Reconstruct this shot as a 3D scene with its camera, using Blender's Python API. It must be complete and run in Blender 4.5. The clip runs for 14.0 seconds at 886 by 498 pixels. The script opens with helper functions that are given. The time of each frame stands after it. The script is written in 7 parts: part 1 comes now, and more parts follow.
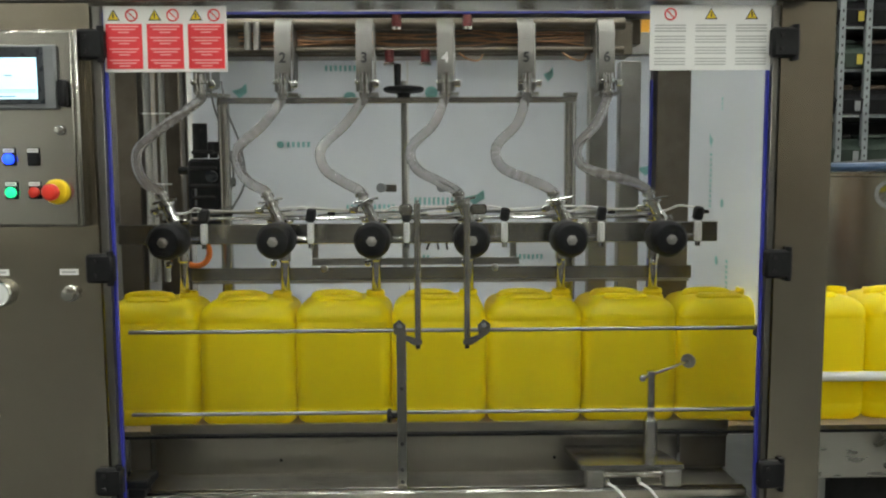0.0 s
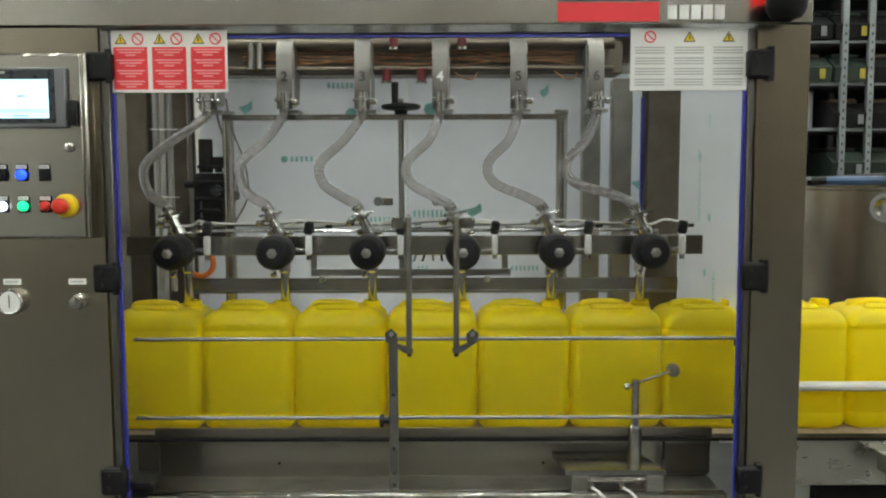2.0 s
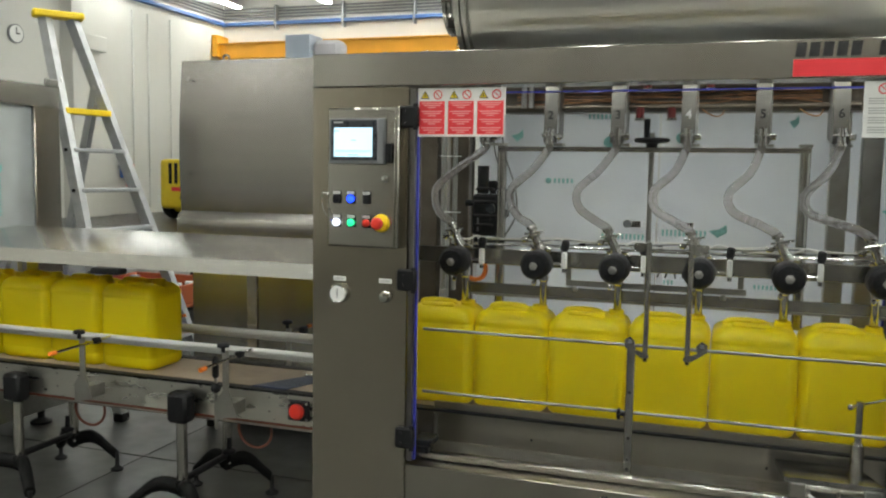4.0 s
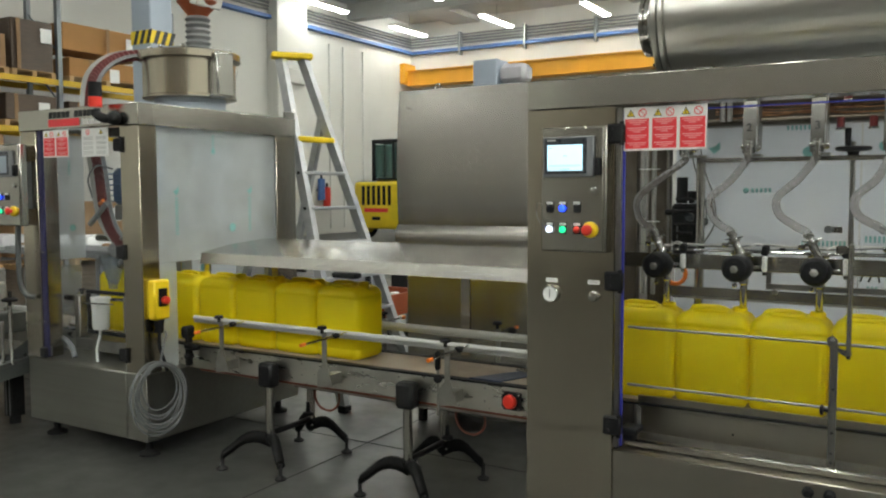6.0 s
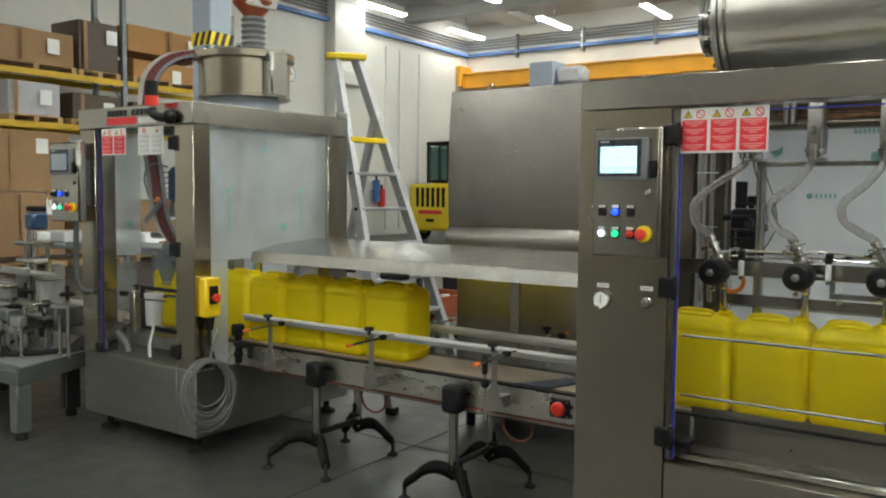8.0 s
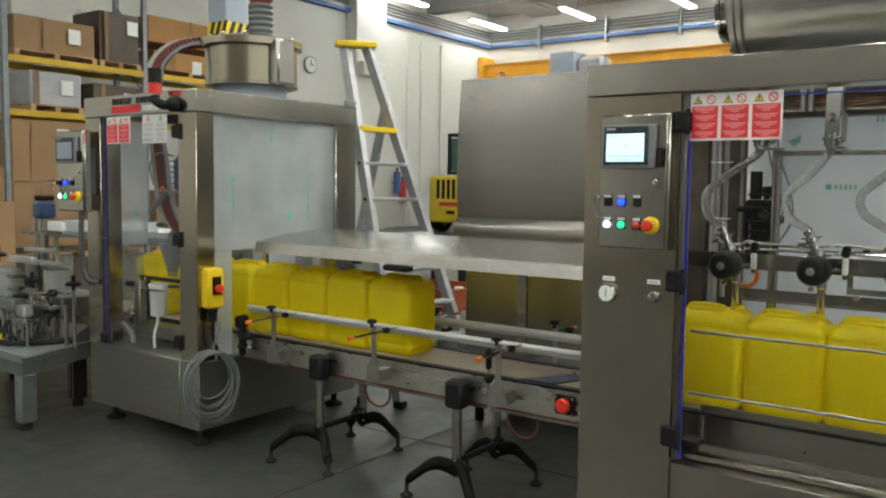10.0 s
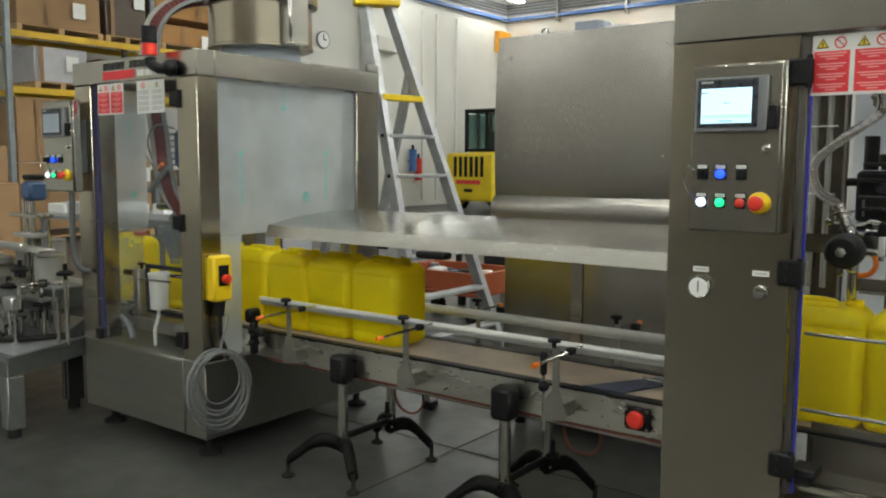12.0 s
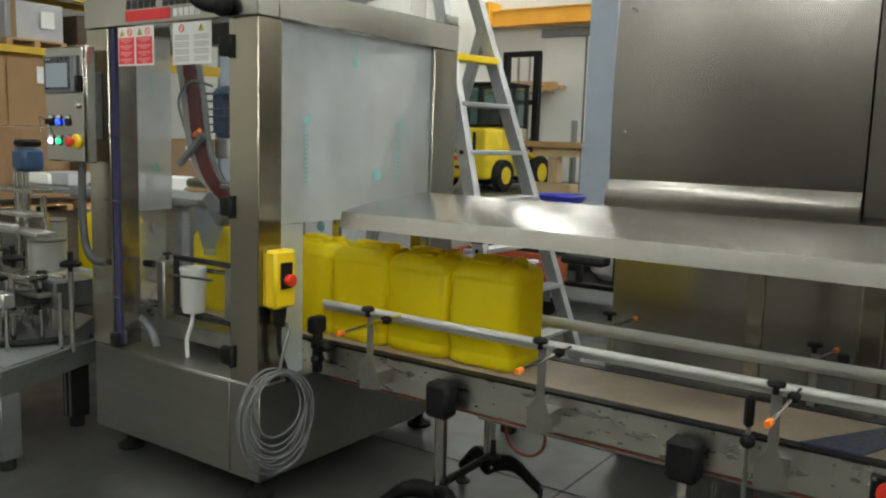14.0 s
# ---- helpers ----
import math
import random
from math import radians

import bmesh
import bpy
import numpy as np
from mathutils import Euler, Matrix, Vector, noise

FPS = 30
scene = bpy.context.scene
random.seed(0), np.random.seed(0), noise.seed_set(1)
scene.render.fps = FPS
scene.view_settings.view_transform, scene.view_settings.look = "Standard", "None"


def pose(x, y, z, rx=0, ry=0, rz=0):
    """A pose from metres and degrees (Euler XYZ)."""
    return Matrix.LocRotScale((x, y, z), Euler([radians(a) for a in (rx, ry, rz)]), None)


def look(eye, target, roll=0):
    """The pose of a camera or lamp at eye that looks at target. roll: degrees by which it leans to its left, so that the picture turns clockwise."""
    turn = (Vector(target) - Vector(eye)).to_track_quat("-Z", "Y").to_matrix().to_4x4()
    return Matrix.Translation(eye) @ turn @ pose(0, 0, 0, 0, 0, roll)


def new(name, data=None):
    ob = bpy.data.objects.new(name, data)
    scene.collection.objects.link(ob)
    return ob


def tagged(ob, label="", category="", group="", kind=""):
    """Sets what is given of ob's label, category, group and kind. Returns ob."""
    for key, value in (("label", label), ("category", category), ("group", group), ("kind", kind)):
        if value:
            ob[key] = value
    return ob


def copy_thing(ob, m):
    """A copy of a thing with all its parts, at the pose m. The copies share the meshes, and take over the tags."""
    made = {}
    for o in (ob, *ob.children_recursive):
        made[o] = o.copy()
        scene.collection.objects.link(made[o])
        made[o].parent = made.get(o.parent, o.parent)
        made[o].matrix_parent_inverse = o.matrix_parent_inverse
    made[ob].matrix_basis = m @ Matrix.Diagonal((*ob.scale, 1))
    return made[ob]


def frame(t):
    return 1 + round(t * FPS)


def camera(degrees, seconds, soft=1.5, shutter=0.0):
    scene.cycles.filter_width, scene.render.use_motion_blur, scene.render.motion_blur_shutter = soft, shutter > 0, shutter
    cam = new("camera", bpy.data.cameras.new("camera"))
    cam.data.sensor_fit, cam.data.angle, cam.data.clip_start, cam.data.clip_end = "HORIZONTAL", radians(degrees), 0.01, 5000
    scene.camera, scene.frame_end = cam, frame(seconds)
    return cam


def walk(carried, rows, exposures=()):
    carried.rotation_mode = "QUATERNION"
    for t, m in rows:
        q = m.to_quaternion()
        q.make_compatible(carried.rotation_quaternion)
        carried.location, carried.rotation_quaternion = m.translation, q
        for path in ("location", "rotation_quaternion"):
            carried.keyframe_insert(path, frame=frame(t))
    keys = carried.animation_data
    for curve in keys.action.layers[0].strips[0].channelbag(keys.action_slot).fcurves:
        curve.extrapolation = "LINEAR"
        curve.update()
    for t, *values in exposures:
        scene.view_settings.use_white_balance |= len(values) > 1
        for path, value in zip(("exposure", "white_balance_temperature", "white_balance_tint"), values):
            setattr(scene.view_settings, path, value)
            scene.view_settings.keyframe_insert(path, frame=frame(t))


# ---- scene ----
cam = camera(56.3, 14.0, soft=2.1)
PATH = [
    (0, (0.04, 0.055, 1.399), (0.072, 2.046, 1.208), -0.30),
    (0.5, (0.06, 0.037, 1.398), (0.097, 2.028, 1.221), 0.00),
    (1, (0.09, 0.023, 1.408), (0.095, 2.012, 1.207), 0.20),
    (1.5, (0.115, 0.015, 1.402), (0.131, 2.005, 1.211), 0.10),
    (2, (0.114, -0.043, 1.414), (0.106, 1.95, 1.247), -0.20),
    (2.5, (0.13, -0.163, 1.458), (0.002, 1.826, 1.289), 0.27),
    (3, (0.131, -0.303, 1.438), (-0.116, 1.674, 1.261), 1.11),
    (3.5, (0.131, -0.419, 1.499), (-0.239, 1.537, 1.303), 0.31),
    (4, (0.219, -0.512, 1.527), (-0.408, 1.379, 1.344), 0.97),
    (4.2, (0.245, -0.553, 1.525), (-0.475, 1.306, 1.361), 1.19),
    (6.3, (0.252, -0.905, 1.498), (-0.776, 0.805, 1.368), 0.04),
    (6.5, (0.254, -0.898, 1.503), (-0.78, 0.81, 1.385), 0.32),
    (7, (0.234, -0.892, 1.497), (-0.83, 0.796, 1.362), 0.64),
    (7.5, (0.228, -0.852, 1.504), (-0.884, 0.804, 1.352), 0.60),
    (7.7, (0.232, -0.843, 1.498), (-0.888, 0.809, 1.363), 0.66),
    (10, (0.254, -0.695, 1.481), (-0.919, 0.918, 1.329), 0.77),
    (10.5, (0.222, -0.614, 1.464), (-0.947, 0.999, 1.284), 0.79),
    (11, (0.101, -0.514, 1.445), (-1.052, 1.109, 1.254), 0.97),
    (11.5, (-0.05, -0.403, 1.455), (-1.174, 1.243, 1.293), 0.00),
    (12, (-0.191, -0.289, 1.456), (-1.387, 1.3, 1.252), 0.28),
    (12.5, (-0.386, -0.178, 1.459), (-1.611, 1.395, 1.302), 1.11),
    (13, (-0.605, -0.08, 1.439), (-1.8, 1.513, 1.254), 1.67),
    (13.5, (-0.908, -0.034, 1.44), (-2.01, 1.62, 1.22), 0.42),
    (14, (-1.174, 0.041, 1.442), (-2.304, 1.671, 1.18), 1.73),
]
EXPOSURES = ((0, 0.0), (4.2, -0.02), (6.3, -0.12), (10, -0.13), (14, -0.18))
walk(cam, [(t, look(eye, target, roll)) for t, eye, target, roll in PATH], EXPOSURES)

# ---------------------------------------------------------------- light
world = bpy.data.worlds.new("hall_air")
world.use_nodes = True
world.node_tree.nodes["Background"].inputs[0].default_value = (0.6, 0.7, 0.8, 1)
world.node_tree.nodes["Background"].inputs[1].default_value = 0.05
scene.world = world
TUBE_POWER = 48.0

# ---------------------------------------------------------------- materials


def material(name, base, rough=0.5, metal=0.0, var=0.08, scale=6.0, bump=0.0, bump_scale=60.0, stretch=(1, 1, 1), rough_var=0.08,
             coat=0.0, spec=0.5, aniso=None, spread=0.0, dirt=None, dirt_scale=2.0, dirt_amount=0.25):
    """A surface with two scales of colour change, a little roughness change and fine relief."""
    m = bpy.data.materials.new(name)
    m.use_nodes = True
    nt = m.node_tree
    b = nt.nodes["Principled BSDF"]
    b.inputs["Metallic"].default_value = metal
    b.inputs["Coat Weight"].default_value = coat
    b.inputs["Specular IOR Level"].default_value = spec
    co = nt.nodes.new("ShaderNodeTexCoord")
    mp = nt.nodes.new("ShaderNodeMapping")
    mp.inputs["Scale"].default_value = stretch
    nt.links.new(co.outputs["Object"], mp.inputs["Vector"])
    n1 = nt.nodes.new("ShaderNodeTexNoise")
    n1.inputs["Scale"].default_value = scale
    n1.inputs["Detail"].default_value = 6
    n2 = nt.nodes.new("ShaderNodeTexNoise")
    n2.inputs["Scale"].default_value = bump_scale
    n2.inputs["Detail"].default_value = 4
    for n in (n1, n2):
        nt.links.new(mp.outputs[0], n.inputs["Vector"])
    ramp = nt.nodes.new("ShaderNodeMapRange")
    ramp.inputs[1].default_value, ramp.inputs[2].default_value = 0.3, 0.7
    ramp.inputs[3].default_value, ramp.inputs[4].default_value = 1 - var, 1 + var
    nt.links.new(n1.outputs[0], ramp.inputs[0])
    mul = nt.nodes.new("ShaderNodeMix")
    mul.data_type, mul.blend_type = "RGBA", "MULTIPLY"
    mul.inputs[0].default_value = 1.0
    mul.inputs[6].default_value = (*base, 1)
    nt.links.new(ramp.outputs[0], mul.inputs[7])
    colour = mul.outputs[2]
    if spread:
        info = nt.nodes.new("ShaderNodeObjectInfo")
        r2 = nt.nodes.new("ShaderNodeMapRange")
        r2.inputs[3].default_value, r2.inputs[4].default_value = 1 - spread, 1 + spread
        nt.links.new(info.outputs["Random"], r2.inputs[0])
        m2 = nt.nodes.new("ShaderNodeMix")
        m2.data_type, m2.blend_type = "RGBA", "MULTIPLY"
        m2.inputs[0].default_value = 1.0
        nt.links.new(colour, m2.inputs[6])
        nt.links.new(r2.outputs[0], m2.inputs[7])
        colour = m2.outputs[2]
    if dirt:
        n3 = nt.nodes.new("ShaderNodeTexNoise")
        n3.inputs["Scale"].default_value = dirt_scale
        n3.inputs["Detail"].default_value = 8
        n3.inputs["Roughness"].default_value = 0.65
        nt.links.new(co.outputs["Object"], n3.inputs["Vector"])
        r3 = nt.nodes.new("ShaderNodeMapRange")
        r3.inputs[1].default_value, r3.inputs[2].default_value = 0.48, 0.72
        r3.inputs[4].default_value = dirt_amount
        nt.links.new(n3.outputs[0], r3.inputs[0])
        m3 = nt.nodes.new("ShaderNodeMix")
        m3.data_type = "RGBA"
        nt.links.new(r3.outputs[0], m3.inputs[0])
        nt.links.new(colour, m3.inputs[6])
        m3.inputs[7].default_value = (*dirt, 1)
        colour = m3.outputs[2]
    nt.links.new(colour, b.inputs["Base Color"])
    rr = nt.nodes.new("ShaderNodeMapRange")
    rr.inputs[1].default_value, rr.inputs[2].default_value = 0.3, 0.7
    rr.inputs[3].default_value, rr.inputs[4].default_value = max(0.02, rough - rough_var), min(1, rough + rough_var)
    nt.links.new(n2.outputs[0], rr.inputs[0])
    nt.links.new(rr.outputs[0], b.inputs["Roughness"])
    if aniso is not None:
        b.inputs["Anisotropic"].default_value = 0.6
        b.inputs["Anisotropic Rotation"].default_value = aniso
        tg = nt.nodes.new("ShaderNodeTangent")
        tg.direction_type, tg.axis = "RADIAL", "Z"
        nt.links.new(tg.outputs[0], b.inputs["Tangent"])
    if bump:
        bp = nt.nodes.new("ShaderNodeBump")
        bp.inputs["Strength"].default_value = bump
        bp.inputs["Distance"].default_value = 0.002
        nt.links.new(n2.outputs[0], bp.inputs["Height"])
        nt.links.new(bp.outputs[0], b.inputs["Normal"])
    return m


def glowing(name, colour, strength):
    m = bpy.data.materials.new(name)
    m.use_nodes = True
    b = m.node_tree.nodes["Principled BSDF"]
    b.inputs["Base Color"].default_value = (*colour, 1)
    b.inputs["Roughness"].default_value = 0.25
    b.inputs["Emission Color"].default_value = (*colour, 1)
    b.inputs["Emission Strength"].default_value = strength
    return m


def see_through(name, tint, clear, milk=(0.8, 0.85, 0.9), milky=0.0, gloss=0.03, gloss_rough=0.03, blotch=0.0, scale=3.0, through_share=0.5):
    """Clear or milky sheet: transparency, a share of diffuse and translucent light, and mirror gloss that grows towards grazing view."""
    m = bpy.data.materials.new(name)
    m.use_nodes = True
    nt = m.node_tree
    nt.nodes.remove(nt.nodes["Principled BSDF"])
    out = nt.nodes["Material Output"]
    tr = nt.nodes.new("ShaderNodeBsdfTransparent")
    tr.inputs[0].default_value = (*tint, 1)
    df = nt.nodes.new("ShaderNodeBsdfDiffuse")
    df.inputs[0].default_value = (*milk, 1)
    tl = nt.nodes.new("ShaderNodeBsdfTranslucent")
    tl.inputs[0].default_value = (*milk, 1)
    half = nt.nodes.new("ShaderNodeMixShader")
    half.inputs[0].default_value = through_share
    nt.links.new(df.outputs[0], half.inputs[1])
    nt.links.new(tl.outputs[0], half.inputs[2])
    body = nt.nodes.new("ShaderNodeMixShader")
    body.inputs[0].default_value = milky
    nt.links.new(tr.outputs[0], body.inputs[1])
    nt.links.new(half.outputs[0], body.inputs[2])
    if blotch:
        co = nt.nodes.new("ShaderNodeTexCoord")
        nz = nt.nodes.new("ShaderNodeTexNoise")
        nz.inputs["Scale"].default_value, nz.inputs["Detail"].default_value = scale, 5
        nt.links.new(co.outputs["Object"], nz.inputs["Vector"])
        mr = nt.nodes.new("ShaderNodeMapRange")
        mr.inputs[1].default_value, mr.inputs[2].default_value = 0.3, 0.7
        mr.inputs[3].default_value, mr.inputs[4].default_value = max(0, milky - blotch), min(1, milky + blotch)
        nt.links.new(nz.outputs[0], mr.inputs[0])
        nt.links.new(mr.outputs[0], body.inputs[0])
    gl = nt.nodes.new("ShaderNodeBsdfGlossy")
    gl.inputs["Roughness"].default_value = gloss_rough
    lw = nt.nodes.new("ShaderNodeLayerWeight")
    lw.inputs[0].default_value = 0.5
    steep = nt.nodes.new("ShaderNodeMath")
    steep.operation = "POWER"
    steep.inputs[1].default_value = 5.0
    nt.links.new(lw.outputs["Facing"], steep.inputs[0])
    fr = nt.nodes.new("ShaderNodeMapRange")
    fr.inputs[3].default_value, fr.inputs[4].default_value = gloss, 0.6
    nt.links.new(steep.outputs[0], fr.inputs[0])
    top = nt.nodes.new("ShaderNodeMixShader")
    nt.links.new(fr.outputs[0], top.inputs[0])
    nt.links.new(body.outputs[0], top.inputs[1])
    nt.links.new(gl.outputs[0], top.inputs[2])
    nt.links.new(top.outputs[0], out.inputs["Surface"])
    return m


def plastic_can():
    """Thin blow-moulded yellow plastic that lets some light through."""
    m = material("yellow_polyethylene", (0.95, 0.81, 0.006), 0.40, var=0.05, scale=5, bump=0.12, bump_scale=35, spread=0.03)
    nt = m.node_tree
    b = nt.nodes["Principled BSDF"]
    tl = nt.nodes.new("ShaderNodeBsdfTranslucent")
    tl.inputs[0].default_value = (0.99, 0.85, 0.012, 1)
    mx = nt.nodes.new("ShaderNodeMixShader")
    mx.inputs[0].default_value = 0.48
    nt.links.new(b.outputs[0], mx.inputs[1])
    nt.links.new(tl.outputs[0], mx.inputs[2])
    nt.links.new(mx.outputs[0], nt.nodes["Material Output"].inputs["Surface"])
    return m


def concrete_floor():
    m = material("worn_concrete", (0.046, 0.047, 0.043), 0.36, var=0.17, scale=2.2, bump_scale=7, rough_var=0.07,
                 dirt=(0.030, 0.030, 0.028), dirt_scale=0.7, dirt_amount=0.4)
    return m


def clear_hose(name, base):
    """Soft clear plastic, full of liquid, with a fine braid in its wall."""
    m = material(name, base, 0.13, var=0.10, scale=30, bump=0.5, bump_scale=160)
    b = m.node_tree.nodes["Principled BSDF"]
    b.inputs["Transmission Weight"].default_value = 0.86
    b.inputs["IOR"].default_value = 1.30
    return m


STEEL = material("brushed_steel_sideways", (0.44, 0.425, 0.385), 0.22, 1.0, var=0.02, scale=2.0, bump_scale=24, stretch=(0.5, 24, 24), rough_var=0.018, aniso=0.25)
# darker copy of STEEL: shade low under the cans is put into the colour
STEEL_LOW = material("brushed_steel_low_shaded", (0.36, 0.335, 0.29), 0.30, 1.0, var=0.02, scale=2.0, bump_scale=24, stretch=(0.5, 8, 8), rough_var=0.008, aniso=0.25)
STEEL_TOP = material("brushed_steel_sheet", (0.49, 0.478, 0.45), 0.22, 1.0, var=0.03, scale=2.0, bump_scale=24, stretch=(0.5, 24, 24), rough_var=0.025, aniso=0.0)
TANKSTEEL = material("tank_steel", (0.68, 0.665, 0.63), 0.30, 1.0, var=0.03, scale=2.0, bump_scale=20, stretch=(0.3, 6, 6), rough_var=0.02)
STEEL_HOOD = material("brushed_steel_hood", (0.315, 0.298, 0.276), 0.24, 1.0, var=0.04, scale=1.5, bump_scale=24, stretch=(0.5, 24, 24), rough_var=0.02, aniso=0.25)
STEEL_UP = material("brushed_steel_upright", (0.45, 0.408, 0.333), 0.22, 1.0, var=0.02, scale=2.0, bump_scale=24, stretch=(24, 24, 0.5), rough_var=0.018, aniso=0.0)
STEEL_ARM = material("bead_blasted_steel", (0.18, 0.172, 0.158), 0.38, 1.0, var=0.08, scale=8, bump=0.05)
STEEL_BASE = material("brushed_base_sheet", (0.36, 0.355, 0.32), 0.36, 1.0, var=0.05, scale=2, bump_scale=24, stretch=(0.5, 24, 24), rough_var=0.03)
STEEL_DULL = material("dull_steel", (0.36, 0.35, 0.325), 0.42, 1.0, var=0.10, scale=8, bump=0.10, bump_scale=40, dirt=(0.20, 0.19, 0.17), dirt_scale=9, dirt_amount=0.5)
STEEL_WORN = material("worn_steel_plate", (0.60, 0.585, 0.535), 0.30, 1.0, var=0.07, scale=3, bump_scale=9, stretch=(1, 1, 3), rough_var=0.06, dirt=(0.33, 0.31, 0.27), dirt_scale=5, dirt_amount=0.35)
CHROME = material("polished_fitting", (0.62, 0.61, 0.58), 0.14, 1.0, var=0.05, scale=20)
ALU = material("anodised_aluminium", (0.58, 0.58, 0.57), 0.40, 1.0, var=0.05, scale=12, bump=0.05)
# darker copy of ALU: the weak light at the labeller is put into its colour
ALUDIM = material("dimmed_aluminium_profile", (0.17, 0.18, 0.175), 0.5, 0.7, var=0.12, scale=9, bump=0.05)
ALU_LIGHT = material("ladder_aluminium", (0.46, 0.47, 0.48), 0.48, 0.75, var=0.10, scale=14, bump=0.05)
GREYBAR = material("pale_plastic_rail", (0.66, 0.66, 0.63), 0.38, var=0.05, scale=8)
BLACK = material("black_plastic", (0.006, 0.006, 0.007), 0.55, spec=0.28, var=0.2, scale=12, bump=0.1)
FOOTBLACK = material("black_moulded_foot", (0.005, 0.005, 0.005), 0.6, spec=0.12, var=0.2, scale=12, bump=0.1)
RUBBER = material("black_rubber", (0.012, 0.012, 0.012), 0.65, spec=0.3, var=0.25, scale=14, bump=0.15)
DARK = material("dark_screen_frame", (0.03, 0.035, 0.042), 0.3)
GREYPL = material("grey_plastic", (0.17, 0.178, 0.185), 0.45)
BLUE = material("blue_film_edge", (0.035, 0.04, 0.34), 0.4)
BLUEDIM = material("faded_blue_film", (0.03, 0.028, 0.085), 0.45, var=0.2)
# mottled brown steel; shade at the back of the chamber is put into its colour
MANIFOLD = material("shaded_brown_steel", (0.15, 0.128, 0.10), 0.40, 0.9, var=0.25, scale=7, dirt=(0.09, 0.07, 0.05), dirt_scale=6, dirt_amount=0.6)
BLUEDARK = material("blue_motor_paint", (0.035, 0.075, 0.16), 0.4, var=0.15)
BLUEMAT = material("dark_blue_sheet", (0.03, 0.042, 0.085), 0.4, var=0.2)
WHITE = material("white_label", (0.80, 0.80, 0.78), 0.45, var=0.03)
PAPER = material("grey_print", (0.45, 0.45, 0.44), 0.6)
REDLABEL = material("red_label", (0.72, 0.035, 0.045), 0.45, var=0.04)
PINK = material("pale_print_on_red", (0.82, 0.38, 0.38), 0.5)
YELLOWSIGN = material("warning_yellow", (0.82, 0.60, 0.02), 0.45)
INK = material("black_ink", (0.015, 0.015, 0.015), 0.5)
TEAL = material("teal_film_print", (0.24, 0.52, 0.51), 0.5, var=0.2, scale=40)
RED = material("red_plastic", (0.68, 0.035, 0.02), 0.35, var=0.05)
YELLOWPL = material("yellow_plastic", (0.80, 0.56, 0.01), 0.4, var=0.05)
YELLOWDULL = material("dusty_yellow_tag", (0.34, 0.27, 0.03), 0.6, var=0.2)
DARKRED = material("dark_red_plastic", (0.10, 0.009, 0.009), 0.35, var=0.1)
BROWNRED = material("brown_red_strip", (0.17, 0.05, 0.025), 0.5, var=0.2)
# off-white plastic, lowered in colour to look less lit
CUPGREY = material("dimmed_white_plastic", (0.29, 0.29, 0.27), 0.4, var=0.08)
ORANGE = material("orange_tip", (0.90, 0.22, 0.02), 0.4)
COPPER = material("copper_wiring", (0.40, 0.20, 0.09), 0.45, 0.3, var=0.35, scale=30)
BELT = material("tan_conveyor_belt", (0.36, 0.29, 0.22), 0.55, var=0.10, scale=5, bump=0.1, bump_scale=70, dirt=(0.22, 0.18, 0.14), dirt_scale=6, dirt_amount=0.5)
WHITECUP = material("white_plastic", (0.72, 0.72, 0.69), 0.35, var=0.04)
CABLE = material("grey_cable", (0.145, 0.15, 0.155), 0.45, var=0.06)
WALL = material("painted_wall", (0.68, 0.67, 0.63), 0.65, var=0.05, scale=0.7, bump=0.1, bump_scale=30, dirt=(0.45, 0.44, 0.40), dirt_scale=0.35, dirt_amount=0.35)
CEIL = material("concrete_ceiling", (0.42, 0.42, 0.40), 0.8, var=0.10, scale=0.6, bump=0.1, dirt=(0.28, 0.28, 0.27), dirt_scale=0.5, dirt_amount=0.4)
# colour of the unseen sheet that darkens and warms the steel's reflections
REFLECTBROWN = material("brown_reflection_sheet", (0.11, 0.092, 0.068), 0.6, var=0.25, scale=0.9, bump=0.1, dirt=(0.06, 0.05, 0.04), dirt_scale=0.6, dirt_amount=0.6)
COLUMN = material("blue_grey_column", (0.34, 0.39, 0.46), 0.5, var=0.08, scale=2)
BLUEPIPE = material("blue_painted_steel", (0.06, 0.14, 0.36), 0.45, var=0.08)
PIPE = material("grey_conduit", (0.30, 0.31, 0.31), 0.5, 0.4)
CRANE = material("orange_yellow_girder", (0.72, 0.34, 0.02), 0.45, var=0.08, scale=1.5)
RACK = material("yellow_rack_beam", (0.60, 0.38, 0.012), 0.45, var=0.10, scale=3)
UPRIGHT = material("galvanised_upright", (0.22, 0.24, 0.25), 0.5, 0.5, var=0.1)
CARD = material("brown_cardboard", (0.31, 0.185, 0.09), 0.75, var=0.10, scale=3, bump=0.1, spread=0.10, dirt=(0.20, 0.115, 0.055), dirt_scale=1.5, dirt_amount=0.4)
CARD_ORANGE = material("orange_brown_plywood", (0.40, 0.20, 0.062), 0.7, var=0.12, scale=3, bump=0.1, dirt=(0.28, 0.14, 0.05), dirt_scale=1.5, dirt_amount=0.4)
GREYHOSE = material("dark_grey_conduit", (0.07, 0.075, 0.075), 0.5, var=0.1)
CARD_DARK = material("dark_wrapped_cardboard", (0.075, 0.048, 0.03), 0.45, var=0.2, scale=4, stretch=(1, 1, 12))
WRAP = material("white_wrapped_load", (0.45, 0.44, 0.46), 0.4, var=0.08, scale=4)
WOOD = material("raw_timber", (0.46, 0.29, 0.13), 0.65, var=0.2, scale=5, stretch=(1, 14, 14), bump=0.15)
WOODPALE = material("pale_timber", (0.60, 0.45, 0.27), 0.65, var=0.15, scale=5, stretch=(1, 14, 14), bump=0.15)
